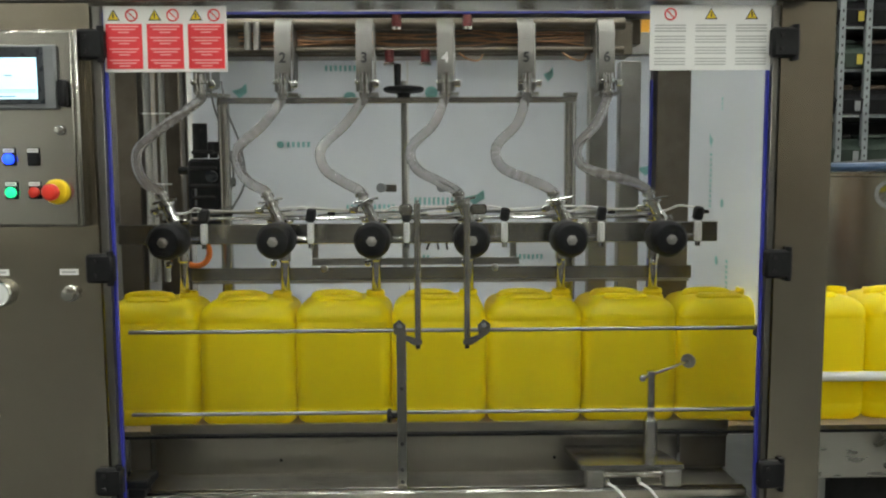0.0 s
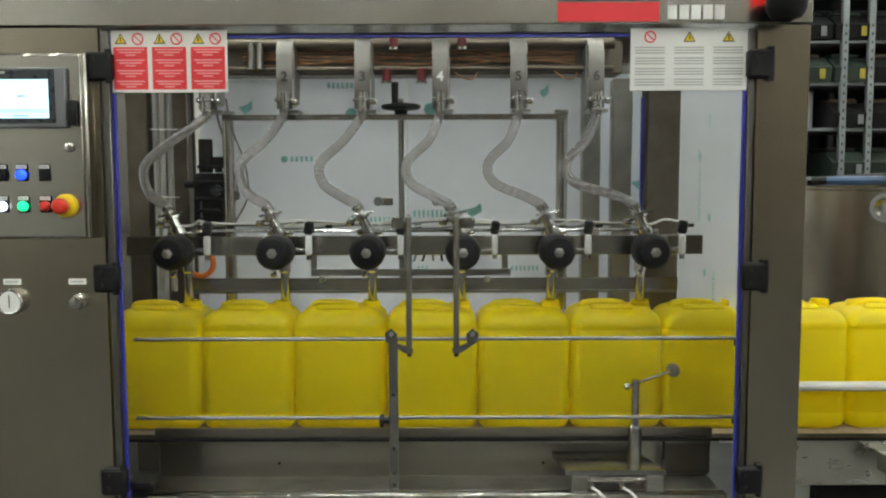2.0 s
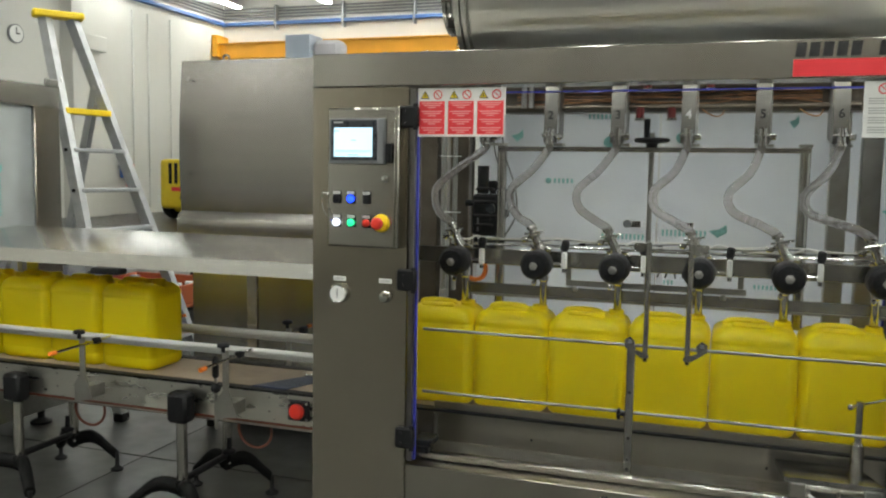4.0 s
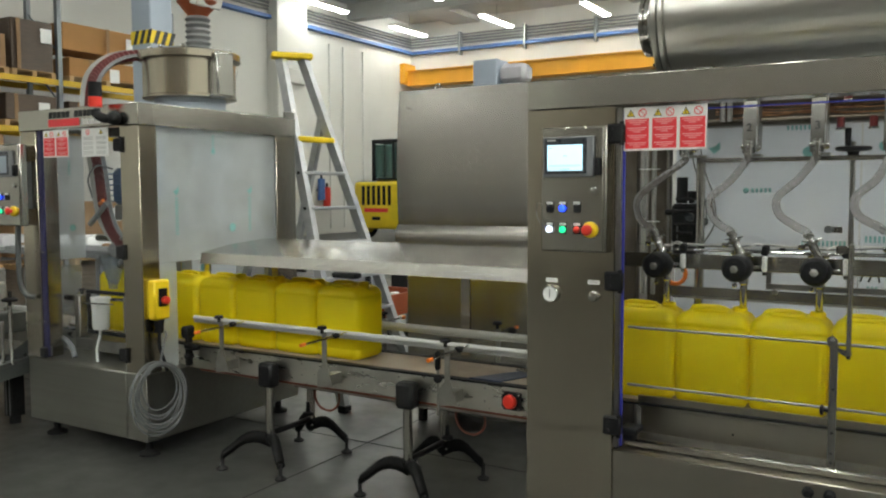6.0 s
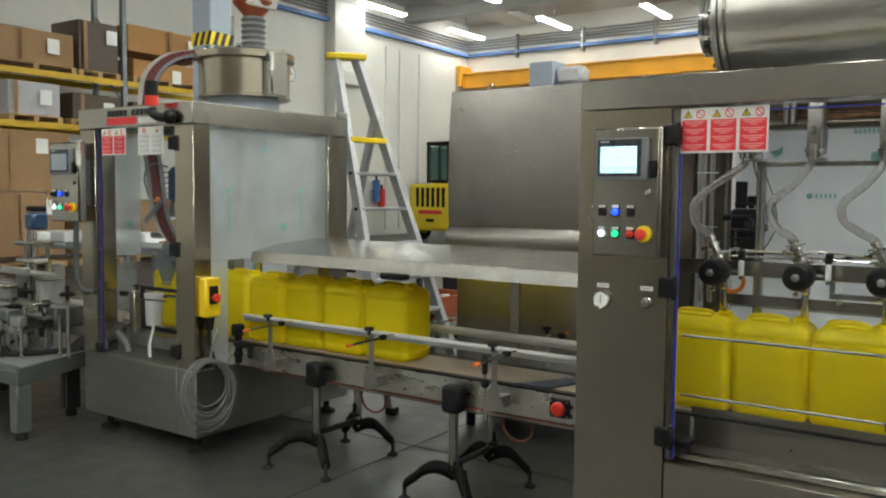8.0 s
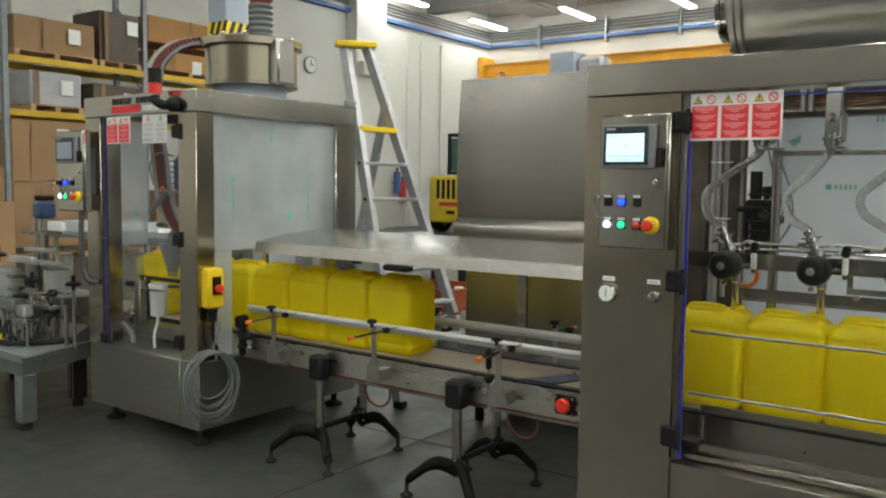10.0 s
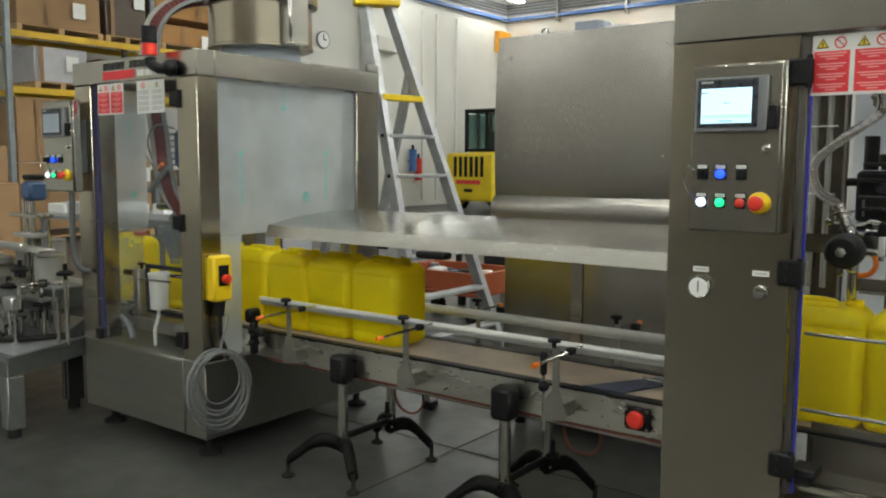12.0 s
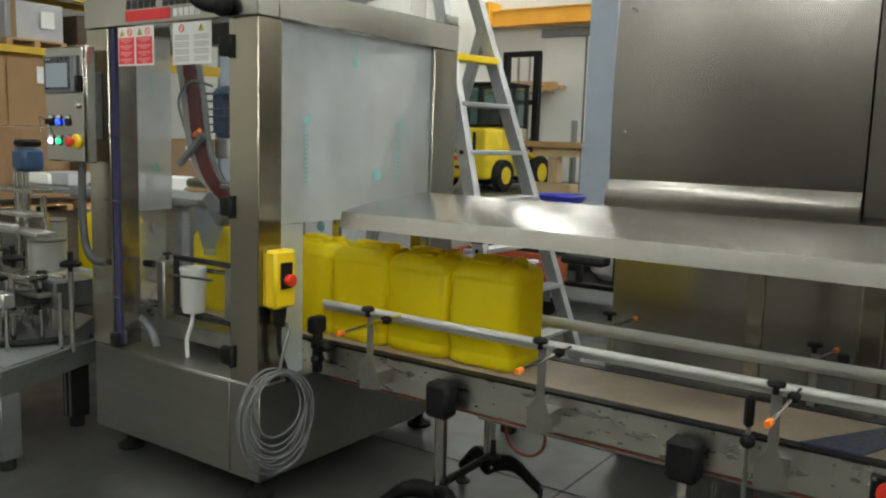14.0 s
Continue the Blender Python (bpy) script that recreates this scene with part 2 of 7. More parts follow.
TRUCK = material("truck_yellow_paint", (0.78, 0.58, 0.02), 0.35, var=0.06, scale=3, dirt=(0.45, 0.33, 0.03), dirt_scale=2, dirt_amount=0.4)
# orange darkened to brown red: the shade around the trolley is in the colour
CARTPAINT = material("orange_cart_paint", (0.26, 0.055, 0.014), 0.45, var=0.12)
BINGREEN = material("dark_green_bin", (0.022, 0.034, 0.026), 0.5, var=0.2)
FLOOR = concrete_floor()
JOINT = material("floor_joint", (0.035, 0.035, 0.033), 0.8)
CAN = plastic_can()
DOOR = see_through("clear_acrylic", (0.97, 0.975, 0.985), 1, milky=0.002, gloss=0.014)
FILM = see_through("acrylic_with_protective_film", (0.84, 0.90, 1.0), 1, (0.91, 0.945, 1.0), 0.82, gloss_rough=0.25, blotch=0.04, through_share=0.58)
FILMSIDE = see_through("hazy_film_sheet", (0.82, 0.86, 0.88), 1, (0.84, 0.89, 0.91), 0.66, gloss_rough=0.2, blotch=0.10, scale=4)
FILMTHIN = see_through("thin_film_sheet", (0.88, 0.90, 0.91), 1, (0.84, 0.89, 0.91), 0.28, gloss_rough=0.2, blotch=0.10, scale=4)
HOSE = clear_hose("clear_hose_wall", (0.74, 0.71, 0.70))
BRAID = clear_hose("hose_braid", (0.60, 0.565, 0.55))
FUNNEL = see_through("smoky_funnel", (0.80, 0.83, 0.86), 1, (0.60, 0.64, 0.68), 0.30, gloss_rough=0.15)
CABGLASS = see_through("cab_glass", (0.55, 0.68, 0.66), 1, (0.5, 0.6, 0.6), 0.08)
SCREEN = glowing("lit_screen", (0.62, 0.86, 1.0), 0.92)
SCREENBAR = glowing("lit_screen_green", (0.45, 0.85, 0.55), 0.9)
LAMPBLUE = glowing("blue_lamp", (0.015, 0.07, 1.0), 2.2)
LAMPWHITE = glowing("white_lamp", (0.80, 0.88, 1.0), 2.0)
LAMPGREEN = glowing("green_lamp", (0.015, 0.62, 0.24), 1.5)
BEACON = glowing("red_beacon", (0.9, 0.02, 0.012), 0.6)
TUBE = glowing("lit_tube", (0.965, 0.995, 0.93), TUBE_POWER)

# ---------------------------------------------------------------- mesh helpers
ORIGIN = {}


def thing(name, at, label, category, group="", kind=""):
    ob = tagged(new(name), label, category, group, kind)
    ob.location = at
    ORIGIN[ob.name] = Vector(at)
    return ob


def finish(bm, mesh_name, mats, smooth=True):
    me = bpy.data.meshes.new(mesh_name)
    bmesh.ops.recalc_face_normals(bm, faces=bm.faces)
    for f in bm.faces:
        f.smooth = smooth
    if smooth:
        for e in bm.edges:
            if len(e.link_faces) == 2 and e.calc_face_angle(0) > 0.62:
                e.smooth = False
    bm.to_mesh(me)
    bm.free()
    for m in mats if isinstance(mats, (list, tuple)) else (mats,):
        me.materials.append(m)
    return me


def part(name, bm, mats, parent, label="", smooth=True):
    """Links bm, built in world metres, as one mesh under parent."""
    o = ORIGIN[parent.name]
    bmesh.ops.translate(bm, verts=bm.verts, vec=-o)
    ob = new(name, finish(bm, name, mats, smooth))
    ob.parent = parent
    ORIGIN[ob.name] = o
    if label:
        tagged(ob, label)
    return ob


def solo(name, bm, mats, label, category, group="", kind="", at=None, smooth=True):
    """A thing that is one mesh."""
    o = Vector(at) if at else Vector((0, 0, 0))
    bmesh.ops.translate(bm, verts=bm.verts, vec=-o)
    ob = tagged(new(name, finish(bm, name, mats, smooth)), label, category, group, kind)
    ob.location = o
    ORIGIN[ob.name] = o
    return ob


def box(bm, x0, x1, y0, y1, z0, z1, r=0.0, mat=0, turn=None, seg=1):
    res = bmesh.ops.create_cube(bm, size=1.0)
    vs = res["verts"]
    c = Vector(((x0 + x1) / 2, (y0 + y1) / 2, (z0 + z1) / 2))
    for v in vs:
        v.co = Vector((v.co.x * (x1 - x0), v.co.y * (y1 - y0), v.co.z * (z1 - z0)))
    faces = {f for v in vs for f in v.link_faces}
    if r:
        es = {e for v in vs for e in v.link_edges}
        out = bmesh.ops.bevel(bm, geom=list(es), offset=r, segments=seg, profile=0.5, affect="EDGES")
        vs = list({v for f in out["faces"] for v in f.verts} | {v for v in vs if v.is_valid})
        faces = {f for v in vs for f in v.link_faces}
    for v in vs:
        v.co = (turn @ v.co if turn else v.co) + c
    for f in faces:
        f.material_index = mat
    return bm


def cyl(bm, a, b, r, r2=None, seg=16, mat=0, caps=True):
    a, b = Vector(a), Vector(b)
    d = b - a
    q = d.to_track_quat("Z", "Y").to_matrix().to_4x4()
    res = bmesh.ops.create_cone(bm, cap_ends=caps, segments=seg, radius1=r, radius2=r if r2 is None else r2, depth=d.length,
                                matrix=Matrix.Translation((a + b) / 2) @ q)
    for f in {f for v in res["verts"] for f in v.link_faces}:
        f.material_index = mat
    return bm


def ball(bm, c, r, scale=(1, 1, 1), seg=14, mat=0):
    res = bmesh.ops.create_uvsphere(bm, u_segments=seg, v_segments=max(6, seg // 2 + 2), radius=r,
                                    matrix=Matrix.Translation(c) @ Matrix.Diagonal((*scale, 1)))
    for f in {f for v in res["verts"] for f in v.link_faces}:
        f.material_index = mat
    return bm


def turned(bm, c, axis, profile, seg=24, mat=0):
    """A lathe shape: profile of (radius, distance along axis) from c."""
    q = Vector(axis).normalized().to_track_quat("Z", "Y").to_matrix()
    rings = []
    for r, h in profile:
        rings.append([bm.verts.new(Vector(c) + q @ Vector((max(r, 1e-4) * math.cos(2 * math.pi * k / seg), max(r, 1e-4) * math.sin(2 * math.pi * k / seg), h))) for k in range(seg)])
    for lo, hi in zip(rings, rings[1:]):
        for k in range(seg):
            f = bm.faces.new((lo[k], lo[(k + 1) % seg], hi[(k + 1) % seg], hi[k]))
            f.material_index = mat
    for ring in (rings[0], rings[-1]):
        f = bm.faces.new(ring)
        f.material_index = mat
    return bm


def smooth_path(points, steps=8):
    """A Catmull-Rom curve through the points."""
    pts = [Vector(p) for p in points]
    pts = [2 * pts[0] - pts[1]] + pts + [2 * pts[-1] - pts[-2]]
    out = []
    for i in range(1, len(pts) - 2):
        p0, p1, p2, p3 = pts[i - 1:i + 3]
        for s in range(steps):
            t = s / steps
            out.append(0.5 * (2 * p1 + (p2 - p0) * t + (2 * p0 - 5 * p1 + 4 * p2 - p3) * t * t + (3 * p1 - p0 - 3 * p2 + p3) * t ** 3))
    out.append(pts[-2])
    return out


def sweep(bm, pts, r, seg=10, mat=0, ribs=0.0, closed=False):
    """A tube of radius r along the points; ribs swells every other ring."""
    pts = [Vector(p) for p in pts]
    n = len(pts)
    rings, up = [], None
    for i, p in enumerate(pts):
        d = (pts[(i + 1) % n if closed else min(i + 1, n - 1)] - pts[(i - 1) % n if closed else max(i - 1, 0)]).normalized()
        if up is None:
            up = d.orthogonal().normalized()
        up = (up - d * up.dot(d)).normalized()
        side = d.cross(up)
        rad = r * (1 + ribs * (1 if i % 2 else -1))
        rings.append([bm.verts.new(p + rad * (math.cos(2 * math.pi * k / seg) * up + math.sin(2 * math.pi * k / seg) * side)) for k in range(seg)])
    pairs = list(zip(rings, rings[1:])) + ([(rings[-1], rings[0])] if closed else [])
    for lo, hi in pairs:
        for k in range(seg):
            f = bm.faces.new((lo[k], lo[(k + 1) % seg], hi[(k + 1) % seg], hi[k]))
            f.material_index = mat
    if not closed:
        for ring in (rings[0], rings[-1]):
            bm.faces.new(ring).material_index = mat
    return bm


def plate(bm, outline, y0, y1, plane="xz", mat=0):
    """A flat plate with the given outline in a plane, from y0 to y1 across it."""
    def at(a, b, d):
        return {"xz": (a, d, b), "yz": (d, a, b), "xy": (a, b, d)}[plane]
    lo = [bm.verts.new(at(a, b, y0)) for a, b in outline]
    hi = [bm.verts.new(at(a, b, y1)) for a, b in outline]
    n = len(outline)
    fs = [bm.faces.new(lo), bm.faces.new(hi)]
    for k in range(n):
        fs.append(bm.faces.new((lo[k], lo[(k + 1) % n], hi[(k + 1) % n], hi[k])))
    for f in fs:
        f.material_index = mat
    return bm


def sheet(x0, x1, y0, y1, z0, z1, axis, low=True):
    """A clear pane whose one face carries the film: slot 0 the film, slot 1 the clear rest."""
    bm = box(bmesh.new(), x0, x1, y0, y1, z0, z1, mat=1)
    face = (min if low else max)(bm.faces, key=lambda f: f.calc_center_median()[axis])
    face.material_index = 0
    return bm


def B():
    return bmesh.new()


def figure(text, size, at, turn, mat, parent, name="number"):
    """Raised lettering as a mesh."""
    cu = bpy.data.curves.new("lettering", "FONT")
    cu.body, cu.size, cu.extrude, cu.align_x, cu.align_y = text, size, 0.0006, "CENTER", "CENTER"
    cu.offset = 0.0012
    tmp = bpy.data.objects.new("lettering", cu)
    scene.collection.objects.link(tmp)
    bpy.context.view_layer.update()
    me = bpy.data.meshes.new_from_object(tmp.evaluated_get(bpy.context.evaluated_depsgraph_get()))
    bpy.data.objects.remove(tmp)
    me.transform(Matrix.Translation(Vector(at) - ORIGIN[parent.name]) @ turn)
    me.materials.clear()
    me.materials.append(mat)
    ob = new(name, me)
    ob.parent = parent
    ORIGIN[ob.name] = ORIGIN[parent.name]
    return ob


UPRIGHT_TEXT = Euler((radians(90), 0, 0)).to_matrix().to_4x4()

# ---------------------------------------------------------------- the hall
XL, XR, YF, YB, ZC = -18.4, 11.0, 28.0, -14.0, 8.3


def hall():
    bm = B()
    box(bm, XL - 0.3, XR + 0.3, YB - 0.3, YF + 0.3, -0.25, 0)
    fl = solo("floor", bm, FLOOR, "worn grey concrete floor with dark joints", "floor", kind="structure", smooth=False)
    for x in (-13.0, -7.9, -2.62, 2.6, 7.5):
        part("floor_joint", box(B(), x - 0.004, x + 0.004, YB, YF, 0.0005, 0.002), JOINT, fl)
    for y in (-4.0, 3.05, 7.6, 12.5, 17.5, 22.5):
        part("floor_joint", box(B(), XL, XR, y - 0.004, y + 0.004, 0.0025, 0.004), JOINT, fl)
    bm = B()
    box(bm, XL, XR, YB, YF, ZC, ZC + 0.3)
    for y in (-6, -1, 4, 9, 14, 19, 24):
        box(bm, XL, XR, y - 0.25, y + 0.25, ZC - 0.55, ZC)
    for x in (-15.8, -8.5, -1.2, 6.1):
        box(bm, x - 0.6, x + 0.6, YB, YF, ZC - 0.22, ZC - 0.002)
    solo("ceiling", bm, CEIL, "bare grey concrete ceiling with deep ribs", "ceiling", kind="structure", smooth=False)
    for name, b in (("wall_west", (XL - 0.3, XL, YB, YF, 0, ZC)), ("wall_east", (XR, XR + 0.3, YB, YF, 0, ZC)),
                    ("wall_north", (XL - 0.3, XR + 0.3, YF, YF + 0.3, 0, ZC)), ("wall_south", (XL - 0.3, XR + 0.3, YB - 0.3, YB, 0, ZC))):
        solo(name, box(B(), *b), WALL, "cream painted hall wall", "wall", kind="structure", smooth=False)
    # unseen brown sheet, added so that the steel fronts reflect something dark
    solo("wall_dado", box(B(), -8.0, XR - 0.01, YB + 0.003, YB + 0.05, 0, 6.8), REFLECTBROWN, "unseen brown sheet added on the hall wall for the steel to reflect", "wall", kind="structure", smooth=False)
    # pilasters and panel joints on the long wall
    for y in (9.2, 20.22):
        solo("pilaster", box(B(), XL + 0.002, XL + 0.45, y - 0.75, y + 0.75, 0, ZC - 0.6, 0.02), WALL, "cream painted concrete pilaster", "pilaster", kind="structure")
    for y in (22.6, 23.4, 24.6):
        solo("wall_conduit", cyl(B(), (XL + 0.05, y, 0.2), (XL + 0.05, y, 6.7), 0.035, seg=10), GREYBAR, "thin pale conduit running up the wall", "conduit", kind="structure")
    # blue service beam and conduits along two walls
    bm = B()
    box(bm, XL + 0.01, XL + 0.22, 12.0, YF - 0.02, 7.02, 7.15, 0.01)
    box(bm, XL + 0.23, XR - 1, YF - 0.22, YF - 0.01, 7.02, 7.15, 0.01)
    rail = solo("service_beam", bm, BLUEPIPE, "blue painted steel beam along the wall tops", "beam", kind="structure")
    for k in range(4):
        z = 7.32 + 0.11 * k
        part("conduit", cyl(B(), (XL + 0.1, 12, z), (XL + 0.1, YF - 0.1, z), 0.035, seg=8), PIPE, rail)
        part("conduit", cyl(B(), (XL + 0.1, YF - 0.1, z), (XR - 1, YF - 0.1, z), 0.035, seg=8), PIPE, rail)
    for x in (-16, -13.2, -10.4, -7.6):
        part("bracket", box(B(), x - 0.04, x + 0.04, YF - 0.25, YF - 0.01, 6.85, 7.75), PIPE, rail)
    # sliding doors on the far wall
    door = thing("door_1", (-13.2, YF, 0), "tall cream sliding hall door with dark frame", "door", kind="structure")
    part("frame", box(B(), -16.3, -9.5, YF - 0.14, YF - 0.04, 5.3, 5.6), GREYPL, door)
    for x0 in (-16.1, -14.45, -12.8, -11.15):
        part("panel", box(B(), x0, x0 + 1.58, YF - 0.10, YF - 0.02, 0.02, 5.28, 0.01), WALL, door)
        part("edge_strip", box(B(), x0 + 1.59, x0 + 1.64, YF - 0.12, YF - 0.02, 0.02, 5.28), GREYPL, door)
    # small things on the long wall
    ck = thing("wall_clock", (XL, 17.8, 5.15), "round white wall clock with dark hands", "clock")
    part("case", cyl(B(), (XL + 0.01, 17.8, 5.15), (XL + 0.07, 17.8, 5.15), 0.26, seg=28), GREYPL, ck)
    part("dial", cyl(B(), (XL + 0.071, 17.8, 5.15), (XL + 0.078, 17.8, 5.15), 0.23, seg=28), WHITE, ck)
    part("hand", box(B(), XL + 0.08, XL + 0.085, 17.785, 17.815, 5.13, 5.33), INK, ck)
    part("hand", box(B(), XL + 0.08, XL + 0.085, 17.79, 17.92, 5.14, 5.17), INK, ck)
    solo("junction_box", box(B(), XL + 0.452, XL + 0.75, 19.5, 20.6, 5.0, 5.45, 0.02), WALL, "cream wall junction box", "box", at=(XL + 0.46, 20.05, 5))
    for y, c, z in ((21.9, BLUEPIPE, 1.2), (22.2, RED, 0.9)):
        ex = thing("wall_extinguisher", (XL + 0.2, y, z), "red and blue bottle fixed on the wall", "extinguisher", "wall bottles")
        part("bottle", cyl(B(), (XL + 0.2, y, z), (XL + 0.2, y, z + 0.75), 0.13, seg=14), c, ex)
        part("valve", cyl(B(), (XL + 0.2, y, z + 0.75), (XL + 0.2, y, z + 0.9), 0.04, seg=8), BLACK, ex)
        part("bracket", box(B(), XL + 0.005, XL + 0.1, y - 0.05, y + 0.05, z + 0.3, z + 0.4), PIPE, ex)


def tubes():
    """Rows of twin fluorescent fittings under the ceiling, with unseen ones added as fill light."""
    lamp = thing("ceiling_light", (0, 0, 0), "lit white fluorescent fitting under the concrete ceiling", "light", "hall ceiling lights")
    part("housing", box(B(), -0.14, 0.14, -1.2, 1.2, 0.035, 0.10, 0.01), GREYBAR, lamp)
    for x in (-0.075, 0.075):
        part("tube", cyl(B(), (x, -1.15, 0.0), (x, 1.15, 0.0), 0.03, seg=10), TUBE, lamp)
    part("hanger", cyl(B(), (0, 0, 0.1), (0, 0, 0.69), 0.012, seg=6), PIPE, lamp)
    spots = [(-17.3 + 3.75 * i, 26.2 - 5.1 * j) for i in range(8) for j in range(2)]
    spots += [(-9.8 + 3.75 * i, 16.0 - 5.1 * j) for i in range(6) for j in range(2)]
    # unseen dense grid over the machines, added to light their fronts
    spots += [(-4.6 + 3.1 * i, 4.2 - 3.1 * j) for i in range(5) for j in range(6)]
    # unseen row added to light the filler's rear film from behind
    spots += [(-3.0 + 1.9 * i, 9.0) for i in range(6)]
    # unseen south-west fittings added to brighten the hood and the queued cans
    spots += [(-15.6 + 3.9 * i, -5.1 - 6.2 * j) for i in range(3) for j in range(2)]
    lamp.matrix_basis = pose(*spots[0], 7.6)
    for x, y in spots[1:]:
        copy_thing(lamp, pose(x, y, 7.6))


def crane():
    c = thing("overhead_crane", (-6, 26.5, 5.8), "orange yellow steel crane girder below the ceiling", "crane", kind="structure")
    bm = B()
    box(bm, XL + 0.3, 8, 27.3, 27.7, 5.75, 6.25)
    box(bm, XL + 0.3, 8, 27.2, 27.8, 6.252, 6.30)
    box(bm, XL + 0.3, 8, 27.2, 27.8, 5.70, 5.748)
    part("girder", bm, CRANE, c)
    part("end_carriage", box(B(), XL + 0.05, XL + 0.29, 27.1, 27.9, 5.8, 6.6, 0.02), CRANE, c)


def column(x, y, w, top, label, banded=True):
    c = thing("hall_column", (x, y, 0), label, "column", "hall columns", "structure")
    part("shaft", box(B(), x - w / 2, x + w / 2, y - w / 2, y + w / 2, 0, top, 0.015), COLUMN, c)
    if not banded:
        return c
    part("stripe_band", box(B(), x - w / 2 - 0.004, x + w / 2 + 0.004, y - w / 2 - 0.004, y + w / 2 + 0.004, 3.28, 3.44), YELLOWSIGN, c, "yellow and black warning band")
    for k in range(3):
        for s in (0, 1):
            u = -w / 2 + w * (k + 0.3) / 3
            if s == 0:
                plate_pts = [(x + u, 3.28), (x + u + 0.06, 3.28), (x + u + 0.12, 3.44), (x + u + 0.06, 3.44)]
                part("stripe", plate(B(), plate_pts, y - w / 2 - 0.0065, y - w / 2 - 0.0045), INK, c)
            else:
                plate_pts = [(y + u, 3.28), (y + u + 0.06, 3.28), (y + u + 0.12, 3.44), (y + u + 0.06, 3.44)]
                part("stripe", plate(B(), plate_pts, x + w / 2 + 0.0045, x + w / 2 + 0.0065, "yz"), INK, c)
    return c


hall()
tubes()
crane()
column(-8.05, 6.14, 0.34, ZC - 0.3, "blue grey steel column with a warning band")
post = column(-7.05, 13.2, 0.5, 3.95, "free-standing blue grey column with wrapped top", False)
part("wrapped_drive", box(B(), -6.8, -6.25, 13.0, 13.4, 3.5, 3.85, 0.08), WRAP, post, "plastic-wrapped drive unit")
part("foot_box", box(B(), -7.22, -6.5, 12.7, 12.92, 0, 1.45, 0.01), COLUMN, post, "grey sheet metal box at the foot")

# ---------------------------------------------------------------- filling machine
FX0, FX1, FY, FYB = -1.186, 1.088, 2.21, 3.36
VALVES = (-0.737, -0.418, -0.130, 0.165, 0.457, 0.751)
ARMS = tuple(-0.7045 + 0.2665 * k for k in range(6))


def warning_board(parent, x0, x1, z0, z1, y, red, panels=3):
    """A board of pictogram panels with bars for the small print."""
    bd = part("sign_board", box(B(), x0, x1, y - 0.003, y, z0, z1, 0.001), WHITE, parent, "red and white warning board" if red else "white warning board")
    w, h = (x1 - x0) / panels, z1 - z0
    yy = y - 0.0034
    for k in range(panels):
        a, b = x0 + w * k + 0.06 * w, x0 + w * (k + 1) - 0.06 * w
        c, mid = (a + b) / 2, z1 - 0.14 * h
        s = 0.10 * h
        tri = [(-s, -0.8 * s), (s, -0.8 * s), (0, 0.9 * s)]
        if red:
            marks = ((c - 0.24 * w, "tri"), (c + 0.2 * w, "ring"))
        else:
            marks = ((c, "ring" if k == 0 else "tri"),)
        for mx, kind in marks:
            if kind == "tri":
                part("warning_triangle", plate(B(), [(mx + u, mid + v) for u, v in tri], yy - 0.0006, yy), INK, bd)
                part("triangle_face", plate(B(), [(mx + 0.74 * u, mid + 0.74 * v - 0.04 * s) for u, v in tri], yy - 0.0014, yy - 0.0008), YELLOWSIGN, bd)
                part("mark", box(B(), mx - 0.1 * s, mx + 0.1 * s, yy - 0.0024, yy - 0.0016, mid - 0.45 * s, mid + 0.3 * s), INK, bd)
            else:
                pts = [(mx + 0.86 * s * math.cos(q * math.pi / 12), yy - 0.0008, mid + 0.86 * s * math.sin(q * math.pi / 12)) for q in range(24)]
                part("ban_ring", sweep(B(), pts, 0.0016 + 0.02 * s, 6, closed=True), REDLABEL, bd)
                part("ban_bar", sweep(B(), [(mx - 0.6 * s, yy - 0.0008, mid + 0.6 * s), (mx + 0.6 * s, yy - 0.0008, mid - 0.6 * s)], 0.0016, 6), REDLABEL, bd)
        top, bot = z1 - 0.27 * h, z0 + 0.05 * h
        if red:
            part("red_panel", box(B(), a, b, yy - 0.001, yy, bot, top), REDLABEL, bd)
        rows, y2 = 4, yy - 0.0012 if red else yy
        for r in range(rows):
            rt = top - (top - bot) * (r + 0.12) / rows
            rh = (top - bot) / rows
            for q in range(3):
                sh = (0.04, 0.12, 0.30)[q] * (b - a) if red else 0.02 * (b - a)
                zc = rt - rh * (0.10 + 0.26 * q)
                part("text_bar", box(B(), a + 0.05 * (b - a) + sh, b - 0.05 * (b - a) - sh, y2 - 0.0007, y2, zc - 0.07 * rh, zc + 0.045 * rh), PINK if red else PAPER, bd)
    return bd


def hinge(parent, x, y, z, s=1.0):
    h = part("hinge", box(B(), x - 0.036 * s, x + 0.036 * s, y - 0.03, y, z - 0.038 * s, z + 0.038 * s, 0.007), BLACK, parent, "black plastic hinge block")
    for dz in (-0.018, 0.018):
        part("bolt", cyl(B(), (x - 0.012 * s, y - 0.0335, z + dz * s), (x - 0.012 * s, y - 0.029, z + dz * s), 0.006, seg=10), RUBBER, h)
    part("pin", cyl(B(), (x + 0.026 * s, y - 0.02, z - 0.045 * s), (x + 0.026 * s, y - 0.02, z + 0.045 * s), 0.009, seg=10), BLACK, h)


